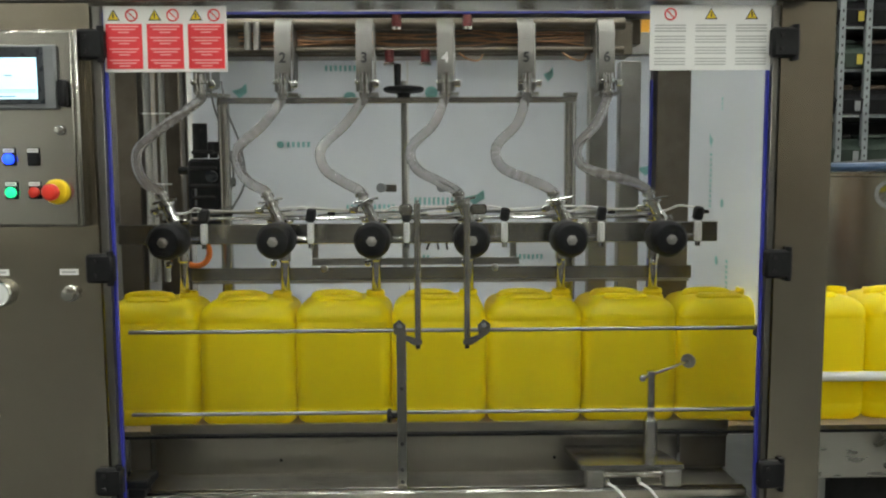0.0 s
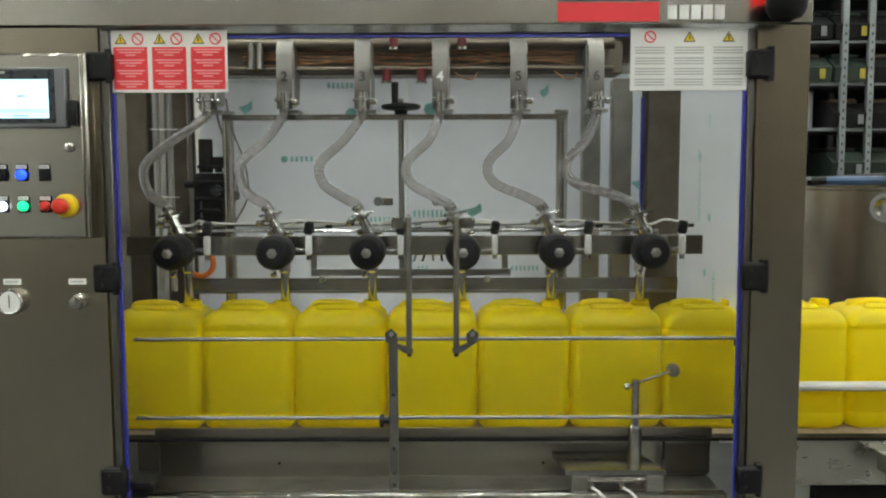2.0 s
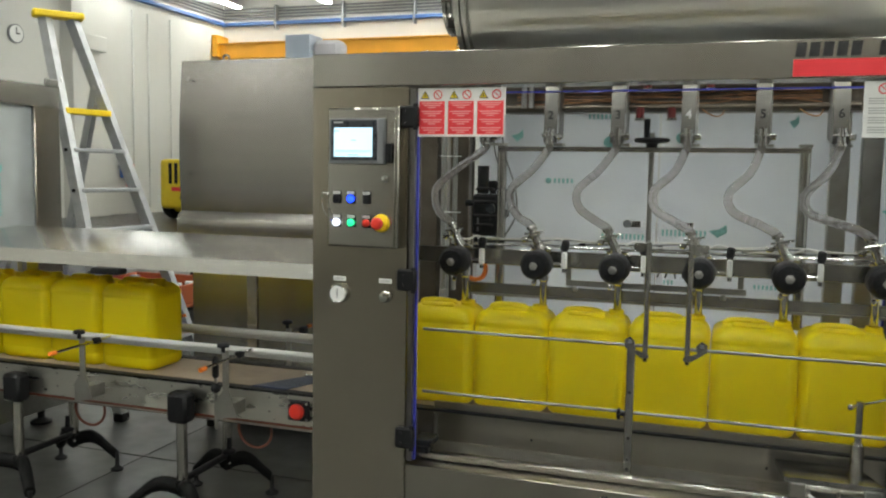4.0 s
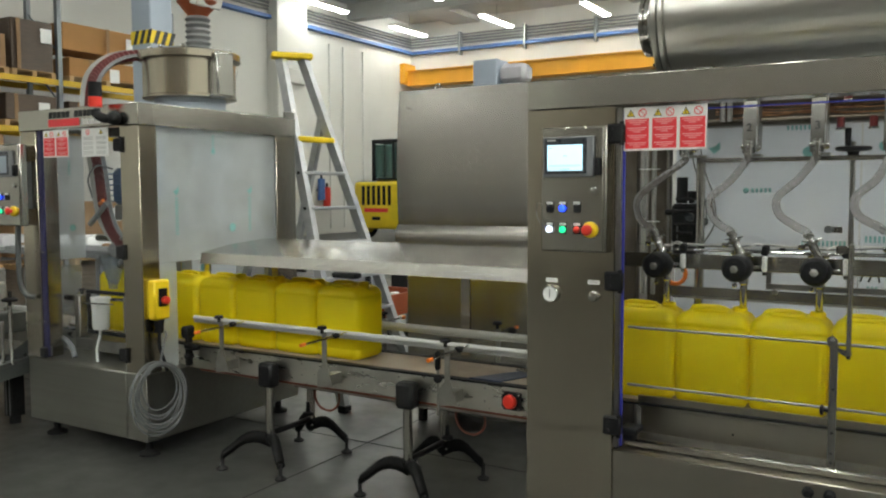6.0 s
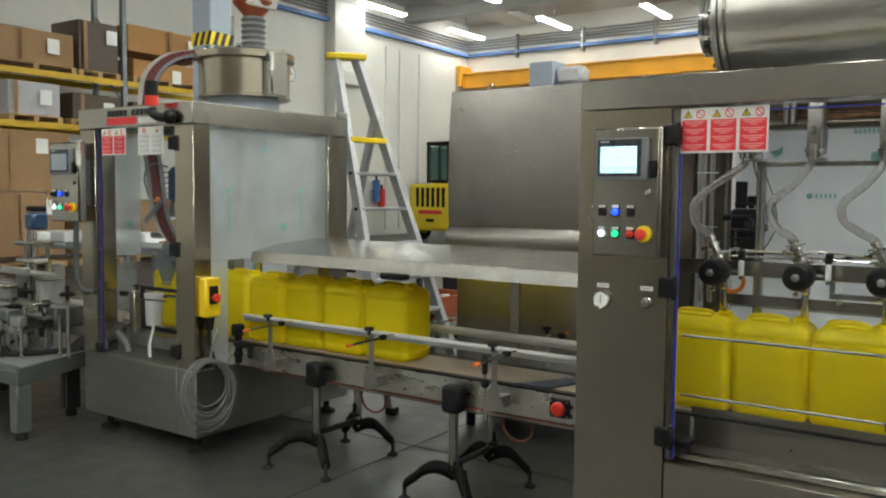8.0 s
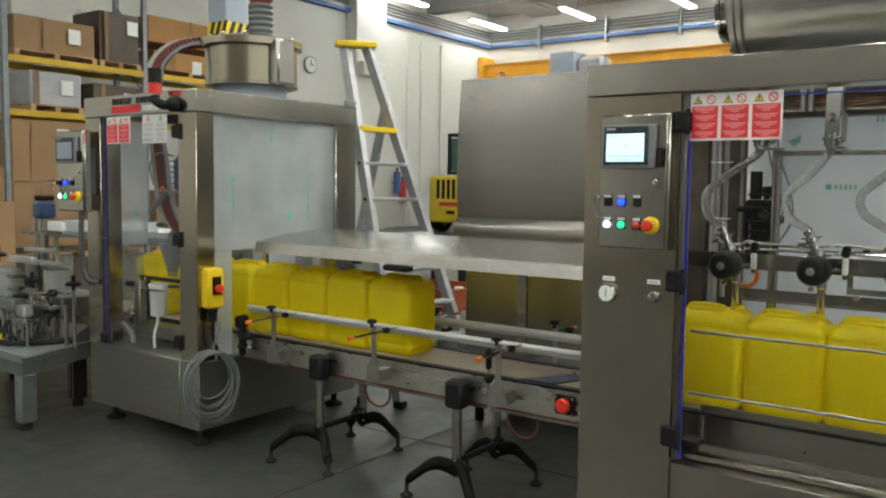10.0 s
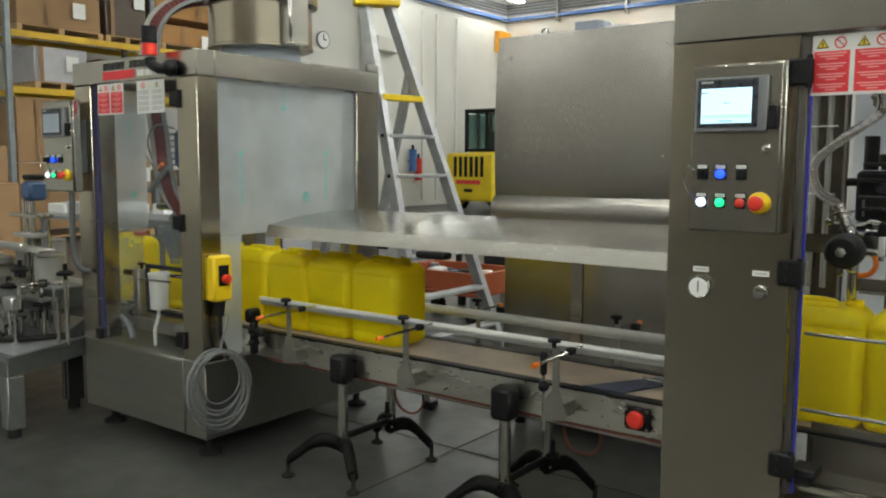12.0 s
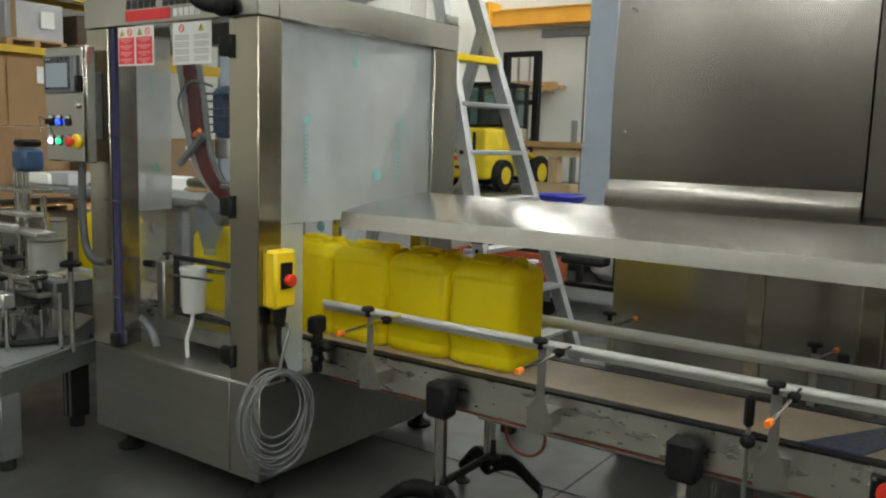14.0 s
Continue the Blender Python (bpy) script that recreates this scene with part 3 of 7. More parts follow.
def control_panel(parent, x0, x1, z0, z1, y0, y1, lit=True):
    """An operator box with touch screen, lamps, buttons and emergency stop; y0 is its face."""
    w, h = x1 - x0, z1 - z0
    bx = part("control_box", box(B(), x0, x1, y0, y1, z0, z1, 0.005), STEEL, parent, "brushed steel operator box")
    part("door_leaf", box(B(), x0 + 0.006, x1 - 0.012, y0 - 0.006, y0 - 0.001, z0 + 0.006, z1 - 0.006, 0.002), STEEL, bx)

    def at(u, v):
        return x0 + u * w, z0 + v * h
    yy = y0 - 0.0065
    (a, c), (b, d) = at(0.06, 0.60), at(0.83, 0.92)
    fr = part("screen_frame", box(B(), a, b, yy - 0.014, yy, c, d, 0.003), GREYPL, bx, "grey touch screen frame")
    part("screen_glass", box(B(), a + 0.03 * w, b - 0.10 * w, yy - 0.0165, yy - 0.0142, c + 0.05 * h * 0.5, d - 0.006, 0.001), DARK, fr)
    sx0, sx1, sz0, sz1 = a + 0.075 * w, b - 0.16 * w, c + 0.05 * h, d - 0.065 * h
    part("display", box(B(), sx0, sx1, yy - 0.0180, yy - 0.0167, sz0, sz1), SCREEN if lit else COLUMN, fr, "lit white and blue display" if lit else "dim display")
    if lit:
        part("display_strip", box(B(), sx0 + 0.004, sx1 - 0.004, yy - 0.0188, yy - 0.0182, sz0 + 0.14 * (sz1 - sz0), sz0 + 0.25 * (sz1 - sz0)), SCREENBAR, fr)
        part("display_bar", box(B(), (sx0 + sx1) / 2 - 0.02, (sx0 + sx1) / 2 + 0.02, yy - 0.0188, yy - 0.0182, sz0 + 0.05 * (sz1 - sz0), sz0 + 0.075 * (sz1 - sz0)), DARK, fr)
        part("display_mark", box(B(), (sx0 + sx1) / 2 - 0.008, (sx0 + sx1) / 2 + 0.012, yy - 0.0188, yy - 0.0182, sz0 + 0.55 * (sz1 - sz0), sz0 + 0.59 * (sz1 - sz0)), PAPER, fr)
        part("display_mark", box(B(), sx0 + 0.002, sx0 + 0.02, yy - 0.0188, yy - 0.0182, sz0 + 0.86 * (sz1 - sz0), sz0 + 0.9 * (sz1 - sz0)), PAPER, fr)
    part("maker_plate", box(B(), a + 0.07 * w, a + 0.2 * w, yy - 0.0172, yy - 0.0166, d - 0.035 * h, d - 0.022 * h), PAPER, fr)
    px, pz = at(0.885, 0.68)
    part("door_handle", box(B(), px - 0.011, px + 0.011, yy - 0.022, yy, pz - 0.033, pz + 0.033, 0.005), BLACK, bx)
    px, pz = at(0.83, 0.495)
    part("key_lock", turned(B(), (px, yy, pz), (0, -1, 0), [(0.013, 0), (0.013, 0.006), (0.008, 0.008), (0.008, 0.012), (0.003, 0.0125)], 16), CHROME, bx)

    def button(u, v, mat, kind):
        px, pz = at(u, v)
        pl = part("button_plate", box(B(), px - 0.0155, px + 0.0155, yy - 0.004, yy, pz - 0.017, pz + 0.028, 0.002), BLACK, bx)
        part("button_label", box(B(), px - 0.0135, px + 0.0135, yy - 0.0055, yy - 0.0042, pz + 0.016, pz + 0.026), WHITE, pl)
        part("label_bar", box(B(), px - 0.010, px + 0.010, yy - 0.0064, yy - 0.0057, pz + 0.0195, pz + 0.0225), PAPER, pl)
        if kind == "lamp":
            part("lamp_cap", turned(B(), (px, yy - 0.004, pz), (0, -1, 0), [(0.0135, 0), (0.0135, 0.008), (0.010, 0.012), (0.002, 0.014)], 18), mat, pl)
        elif kind == "switch":
            part("switch_knob", turned(B(), (px, yy - 0.004, pz), (0, -1, 0), [(0.013, 0), (0.013, 0.01), (0.011, 0.012)], 16), BLACK, pl)
            part("switch_bar", box(B(), px - 0.004, px + 0.004, yy - 0.03, yy - 0.016, pz - 0.012, pz + 0.012, 0.002), BLACK, pl)
        else:
            part("blank", box(B(), px - 0.013, px + 0.013, yy - 0.009, yy - 0.0042, pz - 0.014, pz + 0.013, 0.002), BLACK, pl)
    button(0.155, 0.350, BLACK, "switch")
    button(0.355, 0.350, LAMPBLUE, "lamp")
    button(0.575, 0.350, BLACK, "blank")
    button(0.155, 0.180, LAMPWHITE, "lamp")
    button(0.36, 0.180, LAMPGREEN, "lamp")
    button(0.575, 0.180, RED, "lamp")
    px, pz = at(0.775, 0.182)
    es = part("emergency_collar", turned(B(), (px, yy, pz), (0, -1, 0), [(0.032, 0), (0.032, 0.006), (0.028, 0.012), (0.014, 0.016)], 28), YELLOWPL, bx, "yellow emergency stop collar")
    part("emergency_knob", turned(B(), (px, yy - 0.016, pz), (0, -1, 0), [(0.012, 0), (0.012, 0.014), (0.021, 0.017), (0.021, 0.028), (0.015, 0.034), (0.003, 0.036)], 24), RED, es)
    px, pz = at(0.10, 0.33)
    part("key_cord", sweep(B(), smooth_path([(px, yy - 0.025, pz + 0.02), (px - 0.025, yy - 0.03, pz + 0.03), (px - 0.035, yy - 0.02, pz - 0.01), (px - 0.015, yy - 0.025, pz - 0.05), (px + 0.005, yy - 0.02, pz - 0.07)]), 0.002, 6), CHROME, bx)
    return bx


def logo(parent, x0, x1, z0, z1, y):
    """The maker's mark as plain blocks: a dark band, a red bar and a pale block."""
    h = z1 - z0
    n, w = 12, (x1 - x0)
    for k in range(n):
        if k == 5:
            continue
        a = x0 + w * k / n
        part("mark_block", plate(B(), [(a + 0.004, z0 + 0.58 * h), (a + w / n - 0.006, z0 + 0.58 * h), (a + w / n - 0.002, z1), (a + 0.008, z1)], y - 0.002, y - 0.0003), INK, parent)
    part("mark_bar", box(B(), x0, x0 + 0.60 * w, y - 0.002, y - 0.0003, z0, z0 + 0.5 * h), REDLABEL, parent, "red bar of the maker's mark")
    for k in range(5):
        a = x0 + 0.65 * w + 0.07 * w * k
        part("mark_block", box(B(), a, a + 0.055 * w, y - 0.002, y - 0.0003, z0 + 0.05 * h, z0 + 0.42 * h, 0.0005), WHITE, parent)


def film_print(parent, plane, d, marks):
    """Teal print on protective film: short bars and round blots."""
    for a, b, w, h, kind in marks:
        if kind == "dot":
            pts = [(a + w * math.cos(q * math.pi / 8), b + w * math.sin(q * math.pi / 8)) for q in range(16)]
            part("film_mark", plate(B(), pts, d - 0.0006, d, plane), TEAL, parent)
        elif kind == "leaf":
            pts = [(a - w, b), (a, b - h), (a + w, b - 0.2 * h), (a + 0.9 * w, b + h), (a + 0.2 * w, b + 0.3 * h)]
            part("film_mark", plate(B(), pts, d - 0.0006, d, plane), TEAL, parent)
        else:
            n = max(3, int(max(w, h) / 0.017))
            for k in range(n):
                if w > h:
                    q = (a - w / 2 + w * k / n, a - w / 2 + w * (k + 0.55) / n, b - h / 2, b + h / 2)
                else:
                    q = (a - w / 2, a + w / 2, b - h / 2 + h * k / n, b - h / 2 + h * (k + 0.55) / n)
                part("film_mark", plate(B(), [(q[0], q[2]), (q[1], q[2]), (q[1], q[3]), (q[0], q[3])], d - 0.0006, d, plane), TEAL, parent)


def filling_machine():
    M = thing("filling_machine", (-0.05, 2.8, 0), "stainless steel filling machine with clear door and six valves", "filling machine")
    # frame
    pl = part("left_cabinet", plate(B(), [(FX0, FY), (-0.818, FY), (-0.818, FY + 0.032), (-0.93, FY + 0.032), (-0.93, 2.47), (FX0, 2.47)], 0.09, 1.822, "xy"), STEEL_UP, M, "tall brushed steel front cabinet", smooth=False)
    part("right_pillar", plate(B(), [(0.948, FY), (FX1, FY), (FX1, 2.45), (1.052, 2.45), (1.052, FY + 0.032), (0.948, FY + 0.032)], 0.09, 1.822, "xy"), STEEL_UP, M, smooth=False)
    hd = part("header", box(B(), FX0 - 0.002, FX1 + 0.004, FY - 0.004, FY + 0.12, 1.826, 1.942, 0.003), STEEL, M, "brushed steel header beam")
    for x0, x1 in ((FX0, FX0 + 0.09), (FX1 - 0.09, FX1)):
        part("roof_beam", box(B(), x0, x1, FY + 0.122, FYB - 0.062, 1.826, 1.94, 0.003), STEEL, M)
    part("roof_edge", box(B(), FX0, FX1, FYB - 0.06, FYB, 1.838, 1.923, 0.002), STEEL_DULL, M)
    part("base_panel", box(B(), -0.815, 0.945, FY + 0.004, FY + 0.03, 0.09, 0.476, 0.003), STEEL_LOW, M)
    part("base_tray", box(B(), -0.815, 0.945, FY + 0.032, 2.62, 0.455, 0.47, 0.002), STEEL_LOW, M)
    part("sill_lip", box(B(), -0.79, 0.93, 2.30, 2.33, 0.472, 0.503, 0.006), STEEL, M)
    part("sill_ledge", box(B(), -0.72, 0.93, 2.36, 2.46, 0.472, 0.49, 0.003), STEEL_DULL, M)
    for x in (-0.15, -0.08):
        part("drain_knob", turned(B(), (x + 0.05, FY + 0.003, 0.44), (0, -1, 0), [(0.02, 0), (0.02, 0.015), (0.012, 0.03), (0.003, 0.032)], 14), BLACK, M)
    for x, y in ((FX0 + 0.08, FY + 0.1), (FX1 - 0.07, FY + 0.1), (FX0 + 0.08, FYB - 0.1), (FX1 - 0.07, FYB - 0.1)):
        part("foot", turned(B(), (x, y, 0), (0, 0, 1), [(0.05, 0), (0.05, 0.015), (0.02, 0.03), (0.02, 0.09)], 14), RUBBER, M)
    logo(hd, 0.412, 0.862, 1.832, 1.932, FY - 0.0045)
    # rear posts; the outer ones take steel with the chamber's shade in its colour
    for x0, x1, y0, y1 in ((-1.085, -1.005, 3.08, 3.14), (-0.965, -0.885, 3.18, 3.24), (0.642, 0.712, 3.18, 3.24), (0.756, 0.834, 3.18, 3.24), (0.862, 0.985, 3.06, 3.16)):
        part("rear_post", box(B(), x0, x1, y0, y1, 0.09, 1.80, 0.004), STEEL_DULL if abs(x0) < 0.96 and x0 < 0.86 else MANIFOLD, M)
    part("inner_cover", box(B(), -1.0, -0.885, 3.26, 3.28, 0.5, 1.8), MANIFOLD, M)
    part("blue_edge_strip", box(B(), 0.850, 0.858, 3.10, 3.12, 0.6, 1.72), BLUE, M)
    part("blue_edge_strip", box(B(), -0.66, 0.62, 3.30, 3.305, 1.820, 1.828), BLUE, M)
    for x in (-0.98, -0.93):
        part("white_tube", cyl(B(), (x + 0.02, 3.05, 1.0), (x + 0.02, 3.05, 1.85), 0.011, seg=10), CUPGREY, M)
    part("tube_tie", box(B(), -0.98, -0.88, 3.035, 3.045, 1.60, 1.605), WHITECUP, M)
    part("tube_tie", box(B(), -0.98, -0.88, 3.035, 3.045, 1.35, 1.355), WHITECUP, M)
    # rear and side sheets, still in their printed film
    rp = part("rear_sheet", sheet(-0.885, -0.046, FYB - 0.01, FYB - 0.004, 0.5, 1.836, 1), (FILM, DOOR), M, "acrylic sheet in printed protective film", smooth=False)
    part("rear_sheet", sheet(-0.040, 0.975, FYB - 0.01, FYB - 0.004, 0.5, 1.836, 1), (FILM, DOOR), M, "acrylic sheet in printed protective film", smooth=False)
    yb = FYB - 0.0106
    film_print(rp, "xz", yb, [(-0.30, 1.825 - 0.03, 0.13, 0.022, "bar"), (-0.27, 1.68, 0.025, 0, "dot"), (0.05, 1.70, 0.025, 0, "dot"), (-0.47, 1.50, 0.10, 0.022, "bar"), (-0.545, 1.50, 0.014, 0, "dot"),
                              (-0.19, 1.25, 0.20, 0.026, "bar"), (0.08, 1.275, 0.20, 0.03, "bar"), (0.22, 1.29, 0.04, 0.03, "leaf"), (-0.70, 1.71, 0.03, 0.03, "leaf"),
                              (0.44, 1.05, 0.12, 0.02, "bar"), (0.02, 1.05, 0.05, 0.02, "bar"), (0.51, 1.77, 0.02, 0.03, "leaf"), (0.68, 1.26, 0.02, 0, "dot"), (0.9, 1.40, 0.035, 0.03, "leaf")])
    sp = part("side_sheet", sheet(1.036, 1.042, 2.47, FYB - 0.06, 0.92, 1.80, 0), (FILM, DOOR), M, "acrylic side sheet in printed protective film", smooth=False)
    film_print(sp, "yz", 1.0355, [(2.98, 1.36, 0.022, 0.20, "bar"), (2.98, 1.50, 0.02, 0.028, "leaf"), (2.86, 1.28, 0.016, 0, "dot"), (2.88, 1.62, 0.016, 0.05, "bar"), (2.80, 1.02, 0.022, 0.16, "bar"), (2.90, 1.08, 0.016, 0, "dot")])
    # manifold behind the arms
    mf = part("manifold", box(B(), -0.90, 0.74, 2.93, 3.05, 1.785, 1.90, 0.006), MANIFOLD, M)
    # added strip that blocks the view of the crane above the manifold
    part("cable_duct", box(B(), -0.90, 0.80, 3.06, 3.14, 1.842, 1.93, 0.004), MANIFOLD, M, "dark strip added to close the view above the manifold")
    # added strip of roof, kept narrow to let light reach the rear film
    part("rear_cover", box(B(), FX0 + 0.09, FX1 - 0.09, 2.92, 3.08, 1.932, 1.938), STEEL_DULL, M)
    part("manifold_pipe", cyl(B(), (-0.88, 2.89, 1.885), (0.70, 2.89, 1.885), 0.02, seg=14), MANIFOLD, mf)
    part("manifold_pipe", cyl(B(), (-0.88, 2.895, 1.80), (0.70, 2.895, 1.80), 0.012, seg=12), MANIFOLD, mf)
    rnd = random.Random(4)
    for k in range(7):
        z = 1.825 + 0.006 * k
        pts = [(-0.6 + 0.13 * i, 2.915 + rnd.uniform(-0.006, 0.006), z + rnd.uniform(-0.012, 0.012)) for i in range(10)]
        part("wire", sweep(B(), smooth_path(pts, 3), 0.0025, 5), COPPER, mf)
    for x in (0.17, 0.52):
        part("wire", sweep(B(), smooth_path([(x - 0.05, 2.90, 1.81), (x, 2.88, 1.77), (x + 0.04, 2.89, 1.765), (x + 0.06, 2.90, 1.80)]), 0.003, 5), COPPER, mf)
    for x, z in ((-0.065, 1.89), (0.17, 1.89), (-0.09, 1.775), (0.03, 1.775)):
        v = part("coupling", cyl(B(), (x, 2.86, z - 0.02), (x, 2.86, z + 0.02), 0.016, seg=12), DARKRED, mf, "dark red coupling")
        part("collar", cyl(B(), (x, 2.86, z - 0.03), (x, 2.86, z - 0.021), 0.020, seg=12), CHROME, v)
    for x in (-0.56, -0.53):
        part("valve_stub", cyl(B(), (x, 2.87, 1.80), (x, 2.87, 1.89), 0.012, seg=10), STEEL_DULL, mf)
    # valve beam, drip tray, lifting frame
    part("valve_beam", box(B(), -0.935, 0.952, 2.655, 2.667, 1.168, 1.232, 0.002), STEEL, M)
    part("beam_tube", cyl(B(), (-0.7, 2.64, 1.25), (0.8, 2.64, 1.25), 0.006, seg=8), CHROME, M)
    tr = B()
    box(tr, -0.73, 0.885, 2.70, 2.706, 1.045, 1.088)
    box(tr, -0.73, 0.885, 2.707, 2.80, 1.045, 1.050)
    box(tr, -0.73, 0.885, 2.801, 2.807, 1.045, 1.075)
    part("drip_tray", tr, STEEL, M)
    part("tray_edge", box(B(), -0.72, 0.875, 2.692, 2.698, 1.038, 1.047), STEEL_DULL, M, "thin folded edge of the drip tray")
    for x in (-0.30, 0.25):
        part("tray_bolt", turned(B(), (x, 2.699, 1.085), (0, -1, 0), [(0.012, 0), (0.012, 0.01), (0.004, 0.014)], 10), STEEL_DULL, M)
    part("tray_hanger", box(B(), -0.34, 0.33, 2.72, 2.73, 1.092, 1.115), STEEL_DULL, M)
    for x in (-0.34, 0.30):
        part("hanger_leg", box(B(), x, x + 0.02, 2.72, 2.73, 1.117, 1.17), STEEL_DULL, M)
    for x in (-0.655, 0.522):
        part("frame_upright", cyl(B(), (x, 2.90, 0.95), (x, 2.90, 1.645), 0.02, seg=14), STEEL, M)
        part("frame_cap", cyl(B(), (x, 2.90, 1.646), (x, 2.90, 1.656), 0.026, seg=14), STEEL_DULL, M)
    part("frame_bar", box(B(), -0.67, 0.54, 2.875, 2.885, 1.622, 1.642, 0.002), STEEL, M)
    sp = part("spindle", cyl(B(), (-0.045, 2.92, 1.05), (-0.045, 2.92, 1.70), 0.010, seg=12), STEEL_DULL, M)
    part("handwheel", turned(B(), (-0.045, 2.92, 1.662), (0, 0, 1), [(0.02, -0.02), (0.025, -0.004), (0.062, 0.0), (0.070, 0.006), (0.070, 0.014), (0.062, 0.018), (0.02, 0.014)], 24), BLACK, sp, "black handwheel")
    part("wheel_handle", cyl(B(), (-0.065, 2.90, 1.68), (-0.065, 2.90, 1.755), 0.011, 0.013, seg=12), BLACK, sp)
    for x in (-0.12, 0.08):
        part("sensor", cyl(B(), (x, 2.86, 1.34), (x, 2.80, 1.34), 0.016, seg=12), GREYPL, M)
        part("sensor_bracket", box(B(), x + 0.01, x + 0.05, 2.84, 2.845, 1.325, 1.35), CHROME, M)
    # air service unit at the left of the chamber
    au = part("air_unit", box(B(), -0.785, -0.67, 2.90, 2.98, 1.26, 1.44, 0.012), BLACK, M, "black air treatment unit")
    part("air_unit_bowl", cyl(B(), (-0.755, 2.93, 1.255), (-0.755, 2.93, 1.15), 0.028, seg=14), BLACK, au)
    part("air_unit_bowl", cyl(B(), (-0.70, 2.93, 1.255), (-0.70, 2.93, 1.15), 0.028, seg=14), BLACK, au)
    part("air_unit_top", cyl(B(), (-0.745, 2.93, 1.442), (-0.745, 2.93, 1.56), 0.025, seg=14), BLACK, au)
    part("air_unit_gauge", cyl(B(), (-0.70, 2.885, 1.38), (-0.70, 2.90, 1.38), 0.02, seg=14), DARK, au)
    part("red_ring_valve", sweep(B(), [(-0.735 + 0.045 * math.cos(q * math.pi / 10), 2.80, 1.13 + 0.045 * math.sin(q * math.pi / 10)) for q in range(20)], 0.010, 8, closed=True), ORANGE, M, "orange ring handle")
    for z, w in ((1.30, 0.030), (1.34, 0.045), (1.40, 0.038), (1.455, 0.03), (1.20, 0.02)):
        part("air_unit_band", box(B(), -0.735 - w, -0.72 + w, 2.885, 2.99, z, z + 0.014, 0.004), RUBBER, au)
    part("air_unit_knob", turned(B(), (-0.70, 2.93, 1.442), (0, 0, 1), [(0.014, 0), (0.014, 0.02), (0.021, 0.022), (0.021, 0.05), (0.016, 0.056)], 16), BLACK, au)
    part("air_unit_port", cyl(B(), (-0.67, 2.93, 1.36), (-0.63, 2.93, 1.36), 0.016, seg=12), BLACK, au)
    part("air_unit_port", cyl(B(), (-0.82, 2.93, 1.40), (-0.785, 2.93, 1.40), 0.014, seg=12), BLACK, au)
    part("air_unit_sticker", box(B(), -0.761, -0.753, 2.899, 2.8998, 1.28, 1.35), CABLE, au)
    for k in range(2):
        x = -0.73 + 0.04 * k
        part("air_hose", sweep(B(), smooth_path([(x + 0.03, 2.90, 1.70), (x + 0.05, 2.89, 1.60), (x + 0.09, 2.90, 1.48), (x + 0.10, 2.90, 1.36), (x + 0.05, 2.90, 1.26)]), 0.004, 6), CABLE, M)
    # arms with their numbers, hoses and valves
    for k, (ax, vx) in enumerate(zip(ARMS, VALVES)):
        arm = B()
        prof = [(2.96, 1.905), (2.90, 1.905), (2.86, 1.895), (2.835, 1.87), (2.826, 1.84), (2.822, 1.72), (2.818, 1.66)]
        prof += [(y + 0.006, z - 0.004) for y, z in reversed(prof)]
        plate(arm, prof, ax - 0.027, ax + 0.027, "yz")
        a = part("valve_arm", arm, STEEL_ARM, M, "bent steel arm with a number")
        part("gusset", plate(B(), [(2.83, 1.66), (2.93, 1.68), (2.95, 1.89), (2.84, 1.88)], ax + (0.029 if k < 5 else -0.033), ax + (0.033 if k < 5 else -0.029), "yz"), STEEL_DULL, a)
        part("gusset_foot", box(B(), ax - 0.02, ax + 0.045, 2.84, 2.92, 1.645, 1.655), STEEL_DULL, a)
        if k:
            figure(str(k + 1), 0.046, (ax, 2.8205, 1.765), UPRIGHT_TEXT, WHITE if k == 3 else INK, a)
        ft = part("hose_tail", turned(B(), (ax + 0.002, 2.805, 1.715), (0, 0, -1), [(0.010, 0), (0.018, 0.004), (0.018, 0.02), (0.024, 0.022), (0.024, 0.034), (0.017, 0.036), (0.016, 0.055), (0.020, 0.058), (0.020, 0.068), (0.013, 0.07), (0.013, 0.085)], 18), CHROME, a, "chrome hose tail")
        part("wing_nut", box(B(), ax + 0.025, ax + 0.05, 2.795, 2.803, 1.668, 1.69, 0.004), CHROME, ft)
        part("clamp_ball", ball(B(), (ax - 0.022, 2.797, 1.685), 0.009), CHROME, ft)
        mid = (ax + vx) / 2 + (0.0, 0.020, 0.006, 0.010, 0.0, -0.022)[k]
        pts = smooth_path([(ax + 0.002, 2.805, 1.655), (ax - 0.005, 2.80, 1.625), (mid - 0.085, 2.75, 1.545), (mid - 0.155, 2.70, 1.470), (mid - 0.145 + 0.05 * (vx - ax), 2.66, 1.405), (vx - 0.095, 2.625, 1.362), (vx - 0.048, 2.60, 1.338), (vx - 0.028, 2.59, 1.315)], 9)
        hose = sweep(B(), pts, 0.0162, 14, ribs=0.04)
        hose.faces.ensure_lookup_table()
        for i, f in enumerate(hose.faces):
            f.material_index = (i // 14) % 2
        part("hose", hose, (HOSE, BRAID), M, "clear braided filling hose")
        # valve
        d = Vector((0.42, -0.05, -0.90)).normalized()
        v = part("valve_inlet", turned(B(), (vx - 0.042, 2.597, 1.332), d, [(0.014, 0), (0.020, 0.002), (0.020, 0.012), (0.015, 0.014), (0.015, 0.03), (0.027, 0.032), (0.027, 0.046), (0.017, 0.05), (0.017, 0.075), (0.022, 0.08), (0.022, 0.10)], 18), CHROME, M, "chrome inlet elbow of the valve")
        part("clamp_wing", box(B(), vx - 0.075, vx - 0.048, 2.585, 2.60, 1.268, 1.288, 0.005), CHROME, v)
